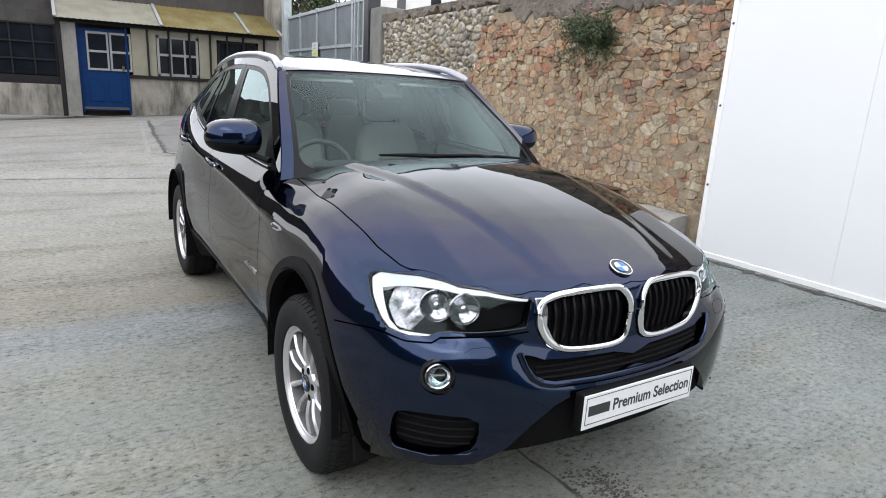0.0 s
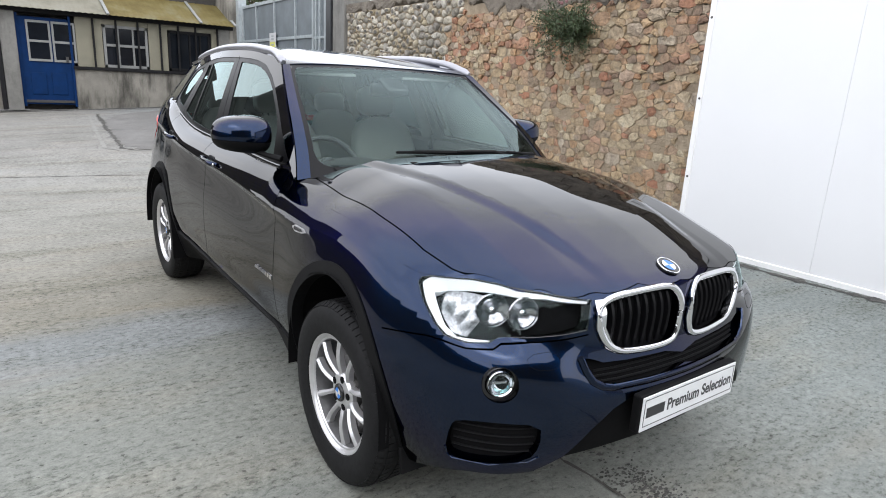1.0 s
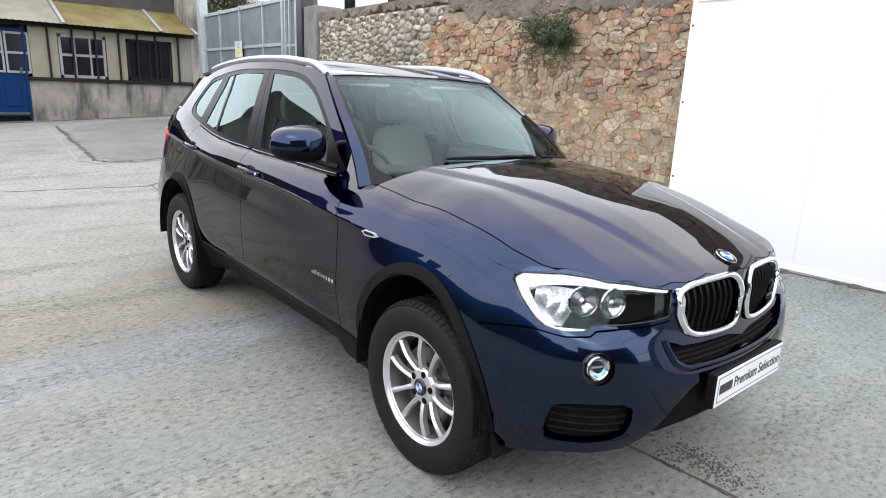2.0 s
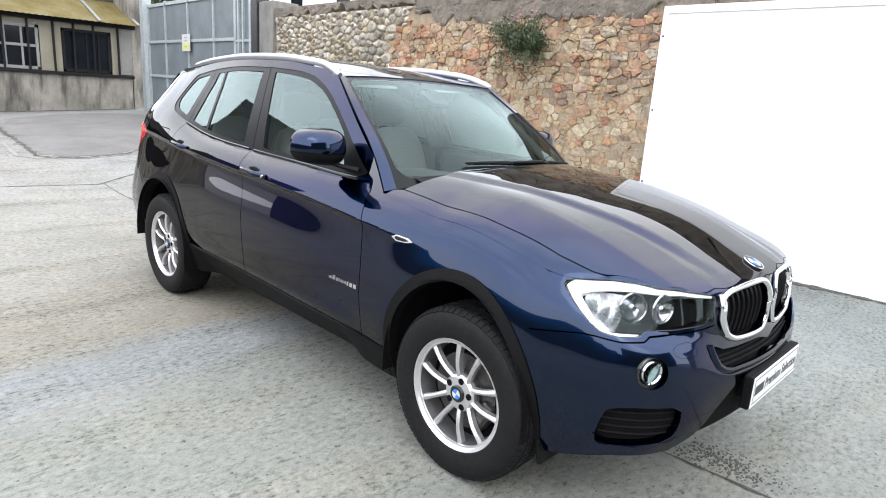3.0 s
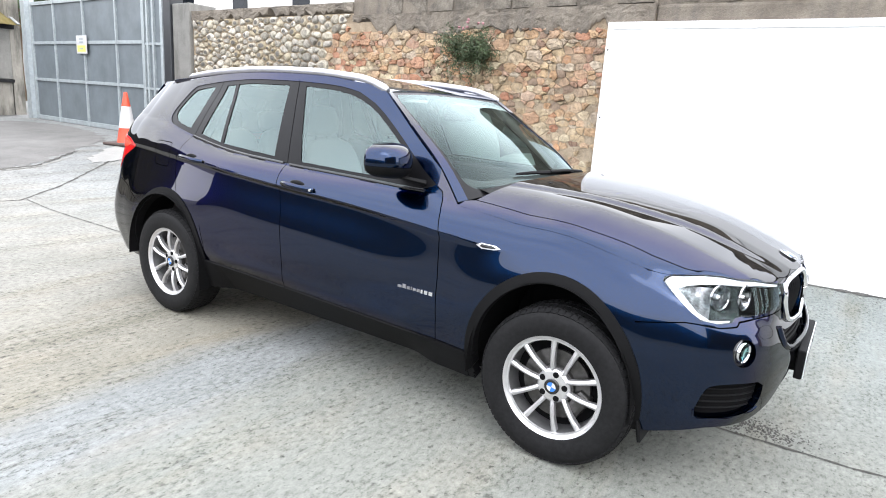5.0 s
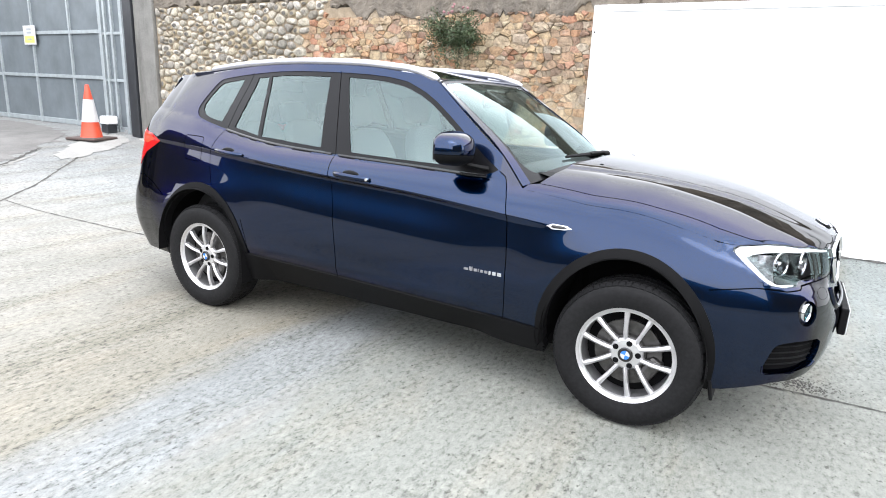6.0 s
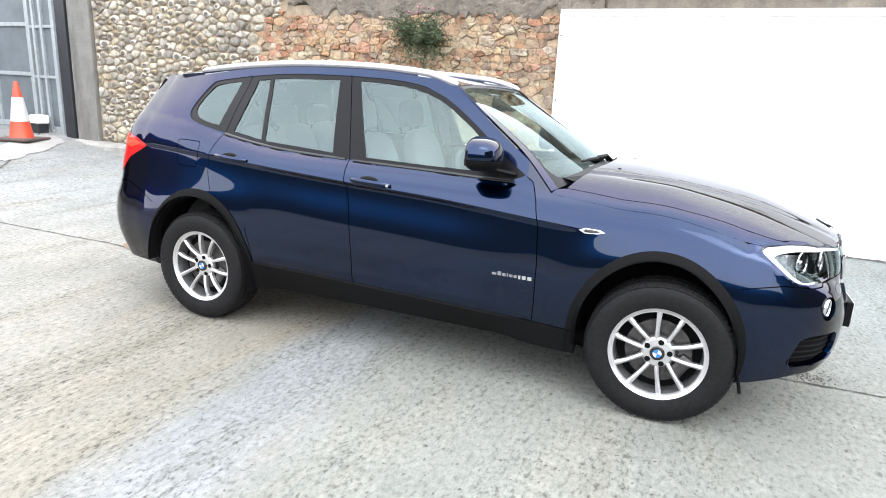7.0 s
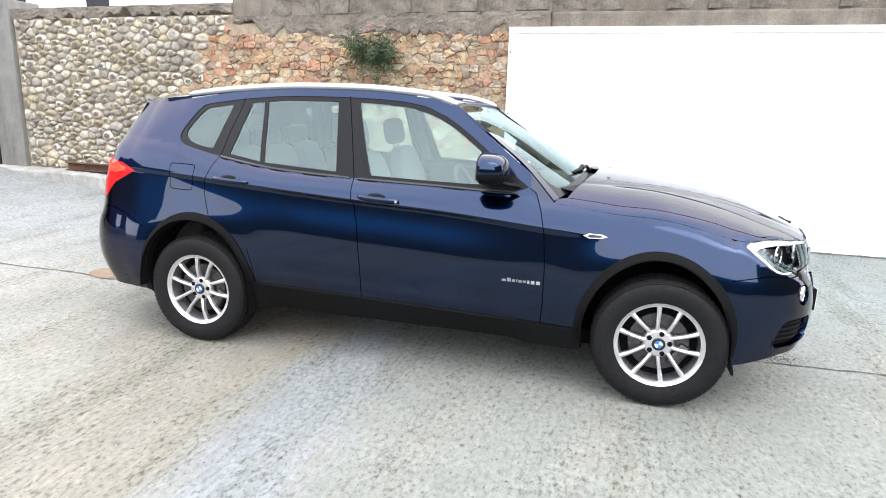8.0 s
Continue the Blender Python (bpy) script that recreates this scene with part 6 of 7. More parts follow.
# ---- kidney grilles ----


def eased(outline, times=4):
    """A closed outline with its kinks smoothed away."""
    p = spaced(np.asarray(outline, float).tolist(), 0.014, closed=True)
    for _ in range(times):
        p = 0.5 * p + 0.25 * (np.roll(p, 1, 0) + np.roll(p, -1, 0))
    return p


grilles = []
for side in (0, 1):
    g = new("grille")
    g.parent = car
    tagged(g, "kidney-shaped grille with a chrome surround and black slats")
    grilles.append(g)
tube_on("surround", eased(drawn_in(KIDNEY, 0.004)), 0.0092, CHROME, grilles, 0.008, True, "chrome surround", 1.25, 10, 5)
patch_on("backing", KIDNEY, DARK, grilles, -0.06, 0)
# heavier chrome at the outer corner
patch_on("corner_plate", [(-1.06, 0.872), (-1.09, 0.872), (-1.103, 0.84), (-1.1, 0.79), (-1.125, 0.745), (-1.16, 0.71), (-1.145, 0.7), (-1.105, 0.72), (-1.08, 0.77), (-1.066, 0.83)], CHROME, grilles, 0.01, 0.02, "chrome corner plate")
kin = drawn_in(KIDNEY, 0.014)
kmax, kmin = kin[:, 0].max(), kin[:, 0].min()
for k in range(9):
    u = kmin + (kmax - kmin) * (k + 0.7) / 9.6
    # the slat's ends, where an upright crosses the outline
    zs = []
    for a, b in zip(kin, np.roll(kin, -1, 0)):
        if (a[0] - u) * (b[0] - u) < 0:
            zs.append(a[1] + (b[1] - a[1]) * (u - a[0]) / (b[0] - a[0]))
    if len(zs) < 2:
        continue
    z0, z1 = min(zs), max(zs)
    pts = [skin_xyz(u, z0 + (z1 - z0) * i / 8, -0.02 + 0.012 * math.sin(math.pi * i / 8)) for i in range(9)]
    for side, par in ((1, grilles[0]), (-1, grilles[1])):
        bm = bmesh.new()
        rows = []
        for q, n in pts:
            c = Vector((side * q[0], q[1], q[2]))
            nn = Vector((side * n[0], n[1], n[2]))
            t = nn.cross(Vector((0, 0, 1))).normalized()
            rows.append([bm.verts.new(c + t * w + nn * d) for w, d in ((-0.0075, -0.03), (-0.0055, -0.002), (0, 0.003), (0.0055, -0.002), (0.0075, -0.03))])
        for a, b in zip(rows[:-1], rows[1:]):
            for i in range(4):
                bm.faces.new((a[i], a[i + 1], b[i + 1], b[i]))
        part("slat", bm, SATIN, par, "black upright slat", True)

# ---- lower intakes, vents, fog lamps ----
both_bumper = (front_bumper, front_bumper)
# near-black backing sheets: the inner shade of the openings set as colour
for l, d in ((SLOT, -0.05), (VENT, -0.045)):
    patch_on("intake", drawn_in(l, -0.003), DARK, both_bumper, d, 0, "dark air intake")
for z in (0.62, 0.637, 0.654):
    tube_on("intake_bar", [(front_u(x), z + 0.03 * max(0, (x - 0.3)) ) for x in np.linspace(0.0, 0.4, 9)], 0.004, TRIM, both_bumper, -0.025, False, "thin black bar")
tube_on("intake_lip", [(front_u(x), z) for x, z in spaced([(0.466, 0.706), (0.448, 0.665), (0.425, 0.632), (0.39, 0.612), (0.35, 0.603), (0.2, 0.598), (0.0, 0.597)], 0.02)], 0.009, PAINT, both_bumper, 0.002, False, "painted lip below the intake", 1.4, 10)
for k in range(4):
    z = 0.394 + 0.03 * k
    tube_on("vent_blade", [(u, z + 0.06 * (-0.6 - u) * 0.3) for u in np.linspace(-0.868, -0.588 - 0.004 * k, 8)], 0.005, TRIM, both_bumper, -0.028, False, "black vent blade", 0.7)
tube_on("vent_lip", [(-0.574, 0.40), (-0.58, 0.372), (-0.6, 0.36), (-0.725, 0.363), (-0.85, 0.382), (-0.88, 0.40)], 0.004, PAINT, both_bumper, 0.001, False)
fog_c, fog_n = skin_xyz(FOG_U, FOG_Z, -0.012)
for side in (1, -1):
    way = Vector((side * fog_n[0] * 0.5, fog_n[1], 0)).normalized()
    m = Matrix.Translation((side * fog_c[0], fog_c[1], fog_c[2] + 0.004)) @ way.to_track_quat("X", "Z").to_matrix().to_4x4()
    f = part("fog_lamp", moved(lathe([(0.04, -0.03), (0.043, 0.0), (0.04, 0.006), (0.036, 0.0)], 32), m), CHROME, car, "round chrome-rimmed fog lamp", True)
    part("reflector", moved(lathe([(0.037, 0.0), (0.03, -0.013), (0.014, -0.022), (0.0005, -0.024)], 28), m), FOG_BOWL, f, "", True)
    part("lens", moved(cap_ends(lathe([(0.0372, 0.001), (0.02, 0.005), (0.004, 0.006)], 28)), m), LENS, f, "", True)
    part("bulb_shield", moved(box_mesh((-0.009, -0.022, -0.004), (-0.004, 0.022, 0.004), 0.002), m), CHROME, f)
    part("surround", moved(lathe([(0.046, -0.006), (0.056, -0.004), (0.058, -0.03), (0.03, -0.034)], 32), m), GLOSS_BLACK, f, "gloss black surround", True)
tube_on("washer_cover_edge", WASHER, 0.0006, DARK, both_bumper, 0.0002, True, "fine seam of the washer cover", sides=5)

# ---- number plate holder ----
plate = part("plate_holder", box_mesh((-0.275, -0.878, 0.445), (0.275, -0.845, 0.575), 0.006), TRIM, front_bumper, "black plate holder")
part("plate_bracket", box_mesh((-0.22, -0.856, 0.46), (0.22, -0.79, 0.56), 0.006), TRIM, front_bumper)
sheet_ob = part("plate", box_mesh((-0.268, -0.883, 0.45), (0.268, -0.8785, 0.571), 0.003), PLATE_WHITE, plate, "white show plate with dark lettering")

# frame line, lettering and maker's bar of the plate
for lo, hi in (((-0.258, 0.466), (0.258, 0.4685)), ((-0.258, 0.5585), (0.258, 0.561)), ((-0.258, 0.4685), (-0.2555, 0.5585)), ((0.2555, 0.4685), (0.258, 0.5585))):
    part("frame_line", box_mesh((lo[0], -0.8838, lo[1]), (hi[0], -0.8828, hi[1])), INK, sheet_ob)
part("emblem_bar", box_mesh((-0.246, -0.8838, 0.495), (-0.15, -0.8828, 0.531)), INK, sheet_ob, "dark bar in place of the maker's mark")


def lettering(words, size, m, mat, parent, wide=None):
    cu = bpy.data.curves.new("lettering", "FONT")
    cu.body, cu.size, cu.extrude = words, size, 0.0004
    cu.offset = 0.0014
    cu.align_x, cu.align_y = "LEFT", "CENTER"
    tmp = bpy.data.objects.new("lettering", cu)
    scene.collection.objects.link(tmp)
    deps = bpy.context.evaluated_depsgraph_get()
    me = bpy.data.meshes.new_from_object(tmp.evaluated_get(deps))
    bpy.data.objects.remove(tmp)
    me.materials.clear()
    me.materials.append(mat)
    w = max(v.co.x for v in me.vertices)
    k = wide / w if wide else 1
    for v in me.vertices:
        v.co = (v.co.x * k, v.co.y, v.co.z)
    ob = new("lettering", me)
    ob.parent = parent
    ob.matrix_local = m
    return ob


lettering("Premium Selection", 0.058, pose(-0.136, -0.8832, 0.512, 90), INK, sheet_ob, 0.382)

# ---- mirrors, handles, badges ----
for side, door in ((-1, front_doors[0]), (1, front_doors[1])):
    m = new("mirror")
    m.parent = door
    tagged(m, "body-coloured door mirror with a black foot")

    def shell(z_lo, z_hi, grow):
        bm = bmesh.new()
        bmesh.ops.create_uvsphere(bm, u_segments=40, v_segments=24, radius=1.0)
        for v in bm.verts:
            x, y, z = v.co
            k = lambda t, p: math.copysign(abs(t) ** p, t)
            x, y, z = k(x, 0.62), k(y, 0.7), k(z, 0.72)
            # flat glass side to the rear, thinner outer end
            thick = 0.122 * (1 - 0.25 * max(x, 0))
            y = y * thick if y < 0 else y * 0.04
            v.co = (x * 0.118, y, z * (0.079 - 0.012 * x) * (1.0 if z > 0 else 0.9))
        bmesh.ops.bisect_plane(bm, geom=list(bm.verts) + list(bm.edges) + list(bm.faces), plane_co=(0, 0, z_lo), plane_no=(0, 0, 1), clear_inner=True)
        bmesh.ops.bisect_plane(bm, geom=list(bm.verts) + list(bm.edges) + list(bm.faces), plane_co=(0, 0, z_hi), plane_no=(0, 0, 1), clear_outer=True)
        bmesh.ops.scale(bm, verts=bm.verts, vec=(grow * 1.1, grow * 1.1, grow * 1.12))
        return bm

    place = Matrix.Translation((side * 0.905 if side < 0 else 0.868, 0.965 if side < 0 else 1.02, 1.212)) @ Matrix.Diagonal((side, 1, 1, 1)) @ pose(0, 0, 0, 0, -3, -9)
    part("cap", moved(shell(-0.018, 1, 1.0), place), PAINT, m, "", True)
    part("lower_shell", moved(shell(-1, -0.02, 0.985), place), TRIM, m, "black lower shell", True)
    part("glass", moved(box_mesh((-0.09, 0.036, -0.052), (0.085, 0.041, 0.052), 0.002), place), CHROME, m, "mirror glass")
    foot = [(side * 0.77, 0.80, 1.118), (side * 0.82, 0.85, 1.132), (side * 0.87, 0.92, 1.152)]
    part("foot", sweep(foot, [0.022, 0.017, 0.018], 12, 0.65), TRIM, m, "black mirror foot", True)

for door, other, y0, z0 in ((front_doors[0], front_doors[1], 1.575, 1.012), (rear_doors[0], rear_doors[1], 2.545, 1.061)):
    for side, par in ((-1, door), (1, other)):
        def at(y, z, out):
            return (side * (flank_point(y, z) + out), y, z)
        bar = [at(y0 - 0.115, z0 - 0.006, 0.004), at(y0 - 0.09, z0 - 0.003, 0.026), at(y0 - 0.03, z0, 0.034), at(y0 + 0.05, z0 + 0.004, 0.034), at(y0 + 0.1, z0 + 0.006, 0.028), at(y0 + 0.125, z0 + 0.007, 0.004)]
        h = part("handle", sweep(bar, [0.009, 0.0125, 0.0135, 0.0135, 0.0125, 0.009], 10, 1.15), PAINT, par, "body-coloured pull handle", True)
        bm = bmesh.new()
        bmesh.ops.create_uvsphere(bm, u_segments=24, v_segments=10, radius=1.0)
        bmesh.ops.transform(bm, matrix=Matrix.Translation(at(y0 + 0.02, z0 + 0.006, -0.004)) @ Matrix.Diagonal((0.006, 0.062, 0.025, 1)), verts=bm.verts)
        # flat dark oval instead of a hollow: its shade is put into the colour
        part("recess_shade", bm, SATIN, h, "dark oval painted in for the shade of the finger hollow", True)
    bm = bmesh.new()
    if y0 < 2:
        c = (-(flank_point(1.455, 1.005) + 0.022), 1.465, z0 - 0.006)
        part("lock", moved(cap_ends(lathe([(0.009, 0), (0.008, -0.006)], 16)), Matrix.Translation(c)), CHROME, door, "small lock cover")
    bm.free()

# window seal along the belt, and the mirror triangle
for side, par in ((-1, front_doors[0]), (1, front_doors[1])):
    pts = [(side * (float(belt_x(y) - tail_taper(y, 1.2)) + 0.004), y, float(belt_line(y)) + 0.002) for y in np.linspace(0.8, 1.74, 20)]
    part("belt_seal", sweep(pts, 0.008, 8, 1.2), GLOSS_BLACK, par, "black window seal", True)
for side, par in ((-1, rear_doors[0]), (1, rear_doors[1])):
    pts = [(side * (float(belt_x(y) - tail_taper(y, 1.2)) + 0.004), y, float(belt_line(y)) + 0.002) for y in np.linspace(1.79, 2.68, 20)]
    part("belt_seal", sweep(pts, 0.008, 8, 1.2), GLOSS_BLACK, par, "black window seal", True)

# wing side repeaters and the silver model marks on the doors
rep = [(0.43, 0.897), (0.40, 0.908), (0.33, 0.905), (0.305, 0.894), (0.34, 0.885), (0.4, 0.882)]
patch_on("side_badge", rep, ALLOY, wings, 0.004, 0.006, "silver side vent badge", step_by=0.012)
patch_on("side_badge_lens", [(0.405, 0.893), (0.4, 0.903), (0.345, 0.901), (0.325, 0.894), (0.345, 0.89), (0.39, 0.889)], GLOSS_BLACK, wings, 0.009, 0.003, "dark inset", step_by=0.012)
y = 0.845
for w, h in ((0.024, 0.012), (0.02, 0.02), (0.018, 0.014), (0.006, 0.016), (0.018, 0.013), (0.018, 0.013)):
    patch_on("model_mark", [(y, 0.612), (y, 0.612 + h), (y - w, 0.612 + h), (y - w, 0.612)], RAIL, front_doors, 0.004, 0.004, "small silver mark in place of letters", step_by=0.01)
    y -= w + 0.006
for w in (0.012, 0.02, 0.022):
    patch_on("model_mark", [(y, 0.609), (y, 0.627), (y - w, 0.627), (y - w, 0.609)], CHROME, front_doors, 0.004, 0.004, "small silver mark in place of letters", step_by=0.01)
    y -= w + 0.008

# round bonnet badge
bp = hood(np.array([[0.0, -0.722]]))[0]
e = 1e-3
slope_y = (hood(np.array([[0.0, -0.722 + e]]))[0] - hood(np.array([[0.0, -0.722 - e]]))[0])
tilt = math.degrees(math.atan2(slope_y[2], slope_y[1]))
bm_m = Matrix.Translation(Vector(bp)) @ pose(0, 0, 0, tilt)
badge = part("badge", moved(cap_ends(lathe([(0.041, -0.004), (0.041, 0.004), (0.038, 0.007), (0.03, 0.0065)], 40, "z")), bm_m), GLOSS_BLACK, bonnet, "round blue and white badge", True)
part("badge_ring", moved(sweep([(0.0395 * math.cos(w), 0.0395 * math.sin(w), 0.006) for w in np.linspace(0, 2 * math.pi, 40, endpoint=False)], 0.002, 6, 1, True), bm_m), CHROME, badge, "", True)
for k, mt in enumerate((BADGE_BLUE, CONE_WHITE, BADGE_BLUE, CONE_WHITE)):
    bm = bmesh.new()
    vs = [bm.verts.new((0, 0, 0.0082))] + [bm.verts.new((0.026 * math.cos(w), 0.026 * math.sin(w), 0.0082)) for w in np.linspace(math.pi / 2 * k, math.pi / 2 * (k + 1), 8)]
    bm.faces.new(vs)
    part("quadrant", moved(bm, bm_m), mt, badge)

# air deflectors ahead of the front wheels, and low exhaust side
for side in (-1, 1):
    part("air_deflector", moved(box_mesh((-0.07, -0.008, -0.075), (0.07, 0.008, 0.02), 0.006), pose(side * 0.765, -0.365, 0.28, -12)), TRIM, car, "black rubber air deflector")
# washer jets on the bonnet
for x in (-0.36, 0.36):
    q = hood(np.array([[abs(x), 0.33]]))[0]
    part("washer_jet", moved(box_mesh((-0.014, -0.008, 0.0), (0.014, 0.01, 0.006), 0.002), Matrix.Translation((x, 0.33, q[2] - 0.004))), TRIM, bonnet, "black washer jet")

# ---- cabin ----


def build_seat(name, x, y, wide, parent_label):
    seat = new(name)
    seat.parent = car
    tagged(seat, parent_label)

    def cushion(n, half, mid, turn, bulge, mat=LEATHER):
        bm = bmesh.new()
        bmesh.ops.create_uvsphere(bm, u_segments=28, v_segments=18, radius=1.0)
        k = lambda t, p: math.copysign(abs(t) ** p, t)
        for v in bm.verts:
            a, b, c = (k(t, 0.5) for t in v.co)
            v.co = (a * half[0] * (1 - bulge * max(c, 0) * 0.3), b * half[1] * (1 + 0.12 * abs(a) ** 3), c * half[2])
        part(n, moved(bm, pose(*mid, *turn)), mat, seat, "", True)

    cushion("cushion", (wide / 2, 0.27, 0.075), (x, y, 0.62), (-5, 0, 0), 0.2)
    cushion("backrest", (wide / 2 * 0.98, 0.065, 0.33), (x, y + 0.33, 0.92), (-16, 0, 0), 0.35)
    return seat, cushion


for x in (-0.36, 0.36):
    s, c = build_seat("front_seat", x, 1.45, 0.5, "pale leather front seat with a headrest")
    c("headrest", (0.135, 0.045, 0.095), (x, 1.93, 1.345), (-10, 0, 0), 0.1)
    for dx in (-0.05, 0.05):
        part("headrest_post", sweep([(x + dx, 1.9, 1.2), (x + dx, 1.93, 1.3)], 0.006, 8), DASH, s, "", True)
for x in (-0.42, 0.0, 0.42):
    s, c = build_seat("rear_seat", x, 2.3, 0.42, "pale leather rear seat with a headrest")
    c("headrest", (0.12, 0.045, 0.075), (x, 2.78, 1.29), (-10, 0, 0), 0.1)
part("cabin_floor", box_mesh((-0.76, 0.6, 0.34), (0.76, 3.4, 0.42), 0.01), CARPET, car, "dark carpeted floor")
part("boot_floor", box_mesh((-0.62, 2.95, 0.42), (0.62, 3.4, 0.95), 0.02), CARPET, car, "dark boot lining")
for side, par in ((-1, front_doors[0]), (1, front_doors[1]), (-1, rear_doors[0]), (1, rear_doors[1])):
    y0, y1 = (0.75, 1.74) if par in front_doors else (1.8, 2.66)
    bm = bmesh.new()
    rows = []
    for k in range(13):
        y = y0 + (y1 - y0) * k / 12
        zb = float(belt_line(y)) - 0.005
        d = float(tail_taper(y, 1.2))
        rows.append([bm.verts.new((side * 0.76, y, 0.42)), bm.verts.new((side * (0.755 - d), y, 0.8)), bm.verts.new((side * (0.725 - d), y, zb - 0.03)), bm.verts.new((side * (0.745 - d), y, zb))])
    for a, b in zip(rows[:-1], rows[1:]):
        for i in range(3):
            bm.faces.new((a[i], b[i], b[i + 1], a[i + 1]))
    part("inner_panel", bm, DASH, par, "dark inner door panel", True)
bm = bmesh.new()
rows = []
for k in range(25):
    a = -1 + 2 * k / 24
    x = 0.73 * a
    hump = 0.035 * math.exp(-(((x + 0.36) / 0.17) ** 2))
    ys = 0.5 + 0.24 * abs(a) ** 2.3
    rows.append([bm.verts.new(c) for c in ((x, ys + 0.02, 1.09), (x, 0.86, 1.075 + hump), (x, 0.98, 1.05 + hump * 1.2), (x, 1.05, 0.98), (x, 1.04, 0.8), (x, 0.96, 0.45))])
for a, b in zip(rows[:-1], rows[1:]):
    for i in range(5):
        bm.faces.new((a[i], b[i], b[i + 1], a[i + 1]))
dash = part("dashboard", bm, DASH, car, "dark soft dashboard", True)
part("centre_console", box_mesh((-0.12, 0.95, 0.42), (0.12, 1.75, 0.7), 0.04), DASH, car, "dark centre console")
wheel_m = pose(-0.36, 1.17, 1.0, 65)
sw = part("steering_wheel", moved(sweep([(0.185 * math.cos(w), 0.185 * math.sin(w), 0) for w in np.linspace(0, 2 * math.pi, 48, endpoint=False)], 0.0155, 10, 1, True), wheel_m), DASH, car, "dark leather steering wheel", True)
part("boss", moved(cap_ends(lathe([(0.075, 0.0), (0.07, 0.02), (0.04, 0.03)], 28, "z")), wheel_m), DASH, sw, "", True)
for w in (0.1, math.pi - 0.1, -math.pi / 2):
    part("spoke", moved(sweep([(0.05 * math.cos(w), 0.05 * math.sin(w), 0.008), (0.18 * math.cos(w), 0.18 * math.sin(w), 0.0)], 0.014, 8, 0.6), wheel_m), DASH, sw, "", True)
part("column", sweep([(-0.36, 1.16, 0.99), (-0.36, 0.95, 0.9)], 0.05, 12), DASH, sw, "", True)
rm = part("inner_mirror", moved(box_mesh((-0.12, -0.014, -0.035), (0.12, 0.014, 0.035), 0.013), pose(0, 1.15, 1.435, -8)), GLOSS_BLACK, car, "dark inner mirror with its sensor box")
part("sensor_box", moved(box_mesh((-0.07, -0.09, -0.045), (0.07, 0.06, -0.004), 0.018), pose(0, *screen_xyz(0, 0.82, 0)[1:], 28)), GLOSS_BLACK, rm)
part("mirror_stalk", sweep([screen_xyz(0, 0.8, -0.03), (0, 1.15, 1.44)], 0.012, 8), GLOSS_BLACK, rm, "", True)
for x in (-0.34, 0.34):
    part("sun_visor", moved(box_mesh((-0.19, -0.075, -0.008), (0.19, 0.075, 0.008), 0.007), pose(x, 1.33, 1.515, 10)), LINING, car, "pale folded sun visor")
for side in (-1, 1):
    pts = [(side * (flank_point(1.78 + 0.0 * t, 1.12 + 0.44 * t) - 0.07), 1.765 + 0.09 * t, 1.12 + 0.44 * t) for t in np.linspace(0, 1, 8)]
    part("pillar_lining", sweep(pts, 0.04, 10, 1.0), PILLAR_CLOTH, car, "grey pillar lining", True)
    pts = [(side * (flank_point(0.78 + 0.44 * t, 1.15 + 0.37 * t) - 0.055), 0.79 + 0.42 * t, 1.14 + 0.37 * t) for t in np.linspace(0, 1, 8)]
    part("pillar_lining", sweep(pts, 0.03, 10, 1.0), PILLAR_CLOTH, car, "grey pillar lining", True)
    pts = [(side * (flank_point(2.68, 1.22 + 0.32 * t) - 0.08), 2.72 - 0.1 * t, 1.2 + 0.34 * t) for t in np.linspace(0, 1, 8)]
    part("pillar_lining", sweep(pts, 0.045, 10, 1.0), PILLAR_CLOTH, car, "grey pillar lining", True)

for ob in car.children_recursive:
    if ob.type == "MESH" and ob.data.materials and ob.data.materials[0] in (GLASS, SCREEN, LENS):
        ob.visible_shadow = False

# ---- marks of the yard: joints, patches ----


def ribbon(name, pts, width, mat, label, lift=0.004, ragged=0.35, seed=1):
    """A narrow uneven strip lying on the ground: joint dirt, worn edges, painted foot shadow."""
    rng = np.random.RandomState(seed)
    p = spaced(pts, 0.06)
    p = p + np.cumsum(rng.normal(0, 0.0045, p.shape), 0) - np.linspace(0, 1, len(p))[:, None] * 0
    d = np.gradient(p, axis=0)
    n = np.stack([-d[:, 1], d[:, 0]], 1) / np.hypot(*d.T)[:, None]
    w = width / 2 * (1 + ragged * rng.normal(0, 1, len(p))).clip(0.25, 2.6)
    verts, faces = [], []
    for (x, y), (nx, ny), h in zip(p, n, w):
        for s in (-1, 1):
            a, b = x + s * nx * h, y + s * ny * h
            verts.append((a, b, float(ground_height(a, b)) + lift))
    for i in range(len(p) - 1):
        faces.append((2 * i, 2 * i + 1, 2 * i + 3, 2 * i + 2))
    tagged(new(name, data_mesh(name, verts, faces, mat)), label, "joint", kind="structure")


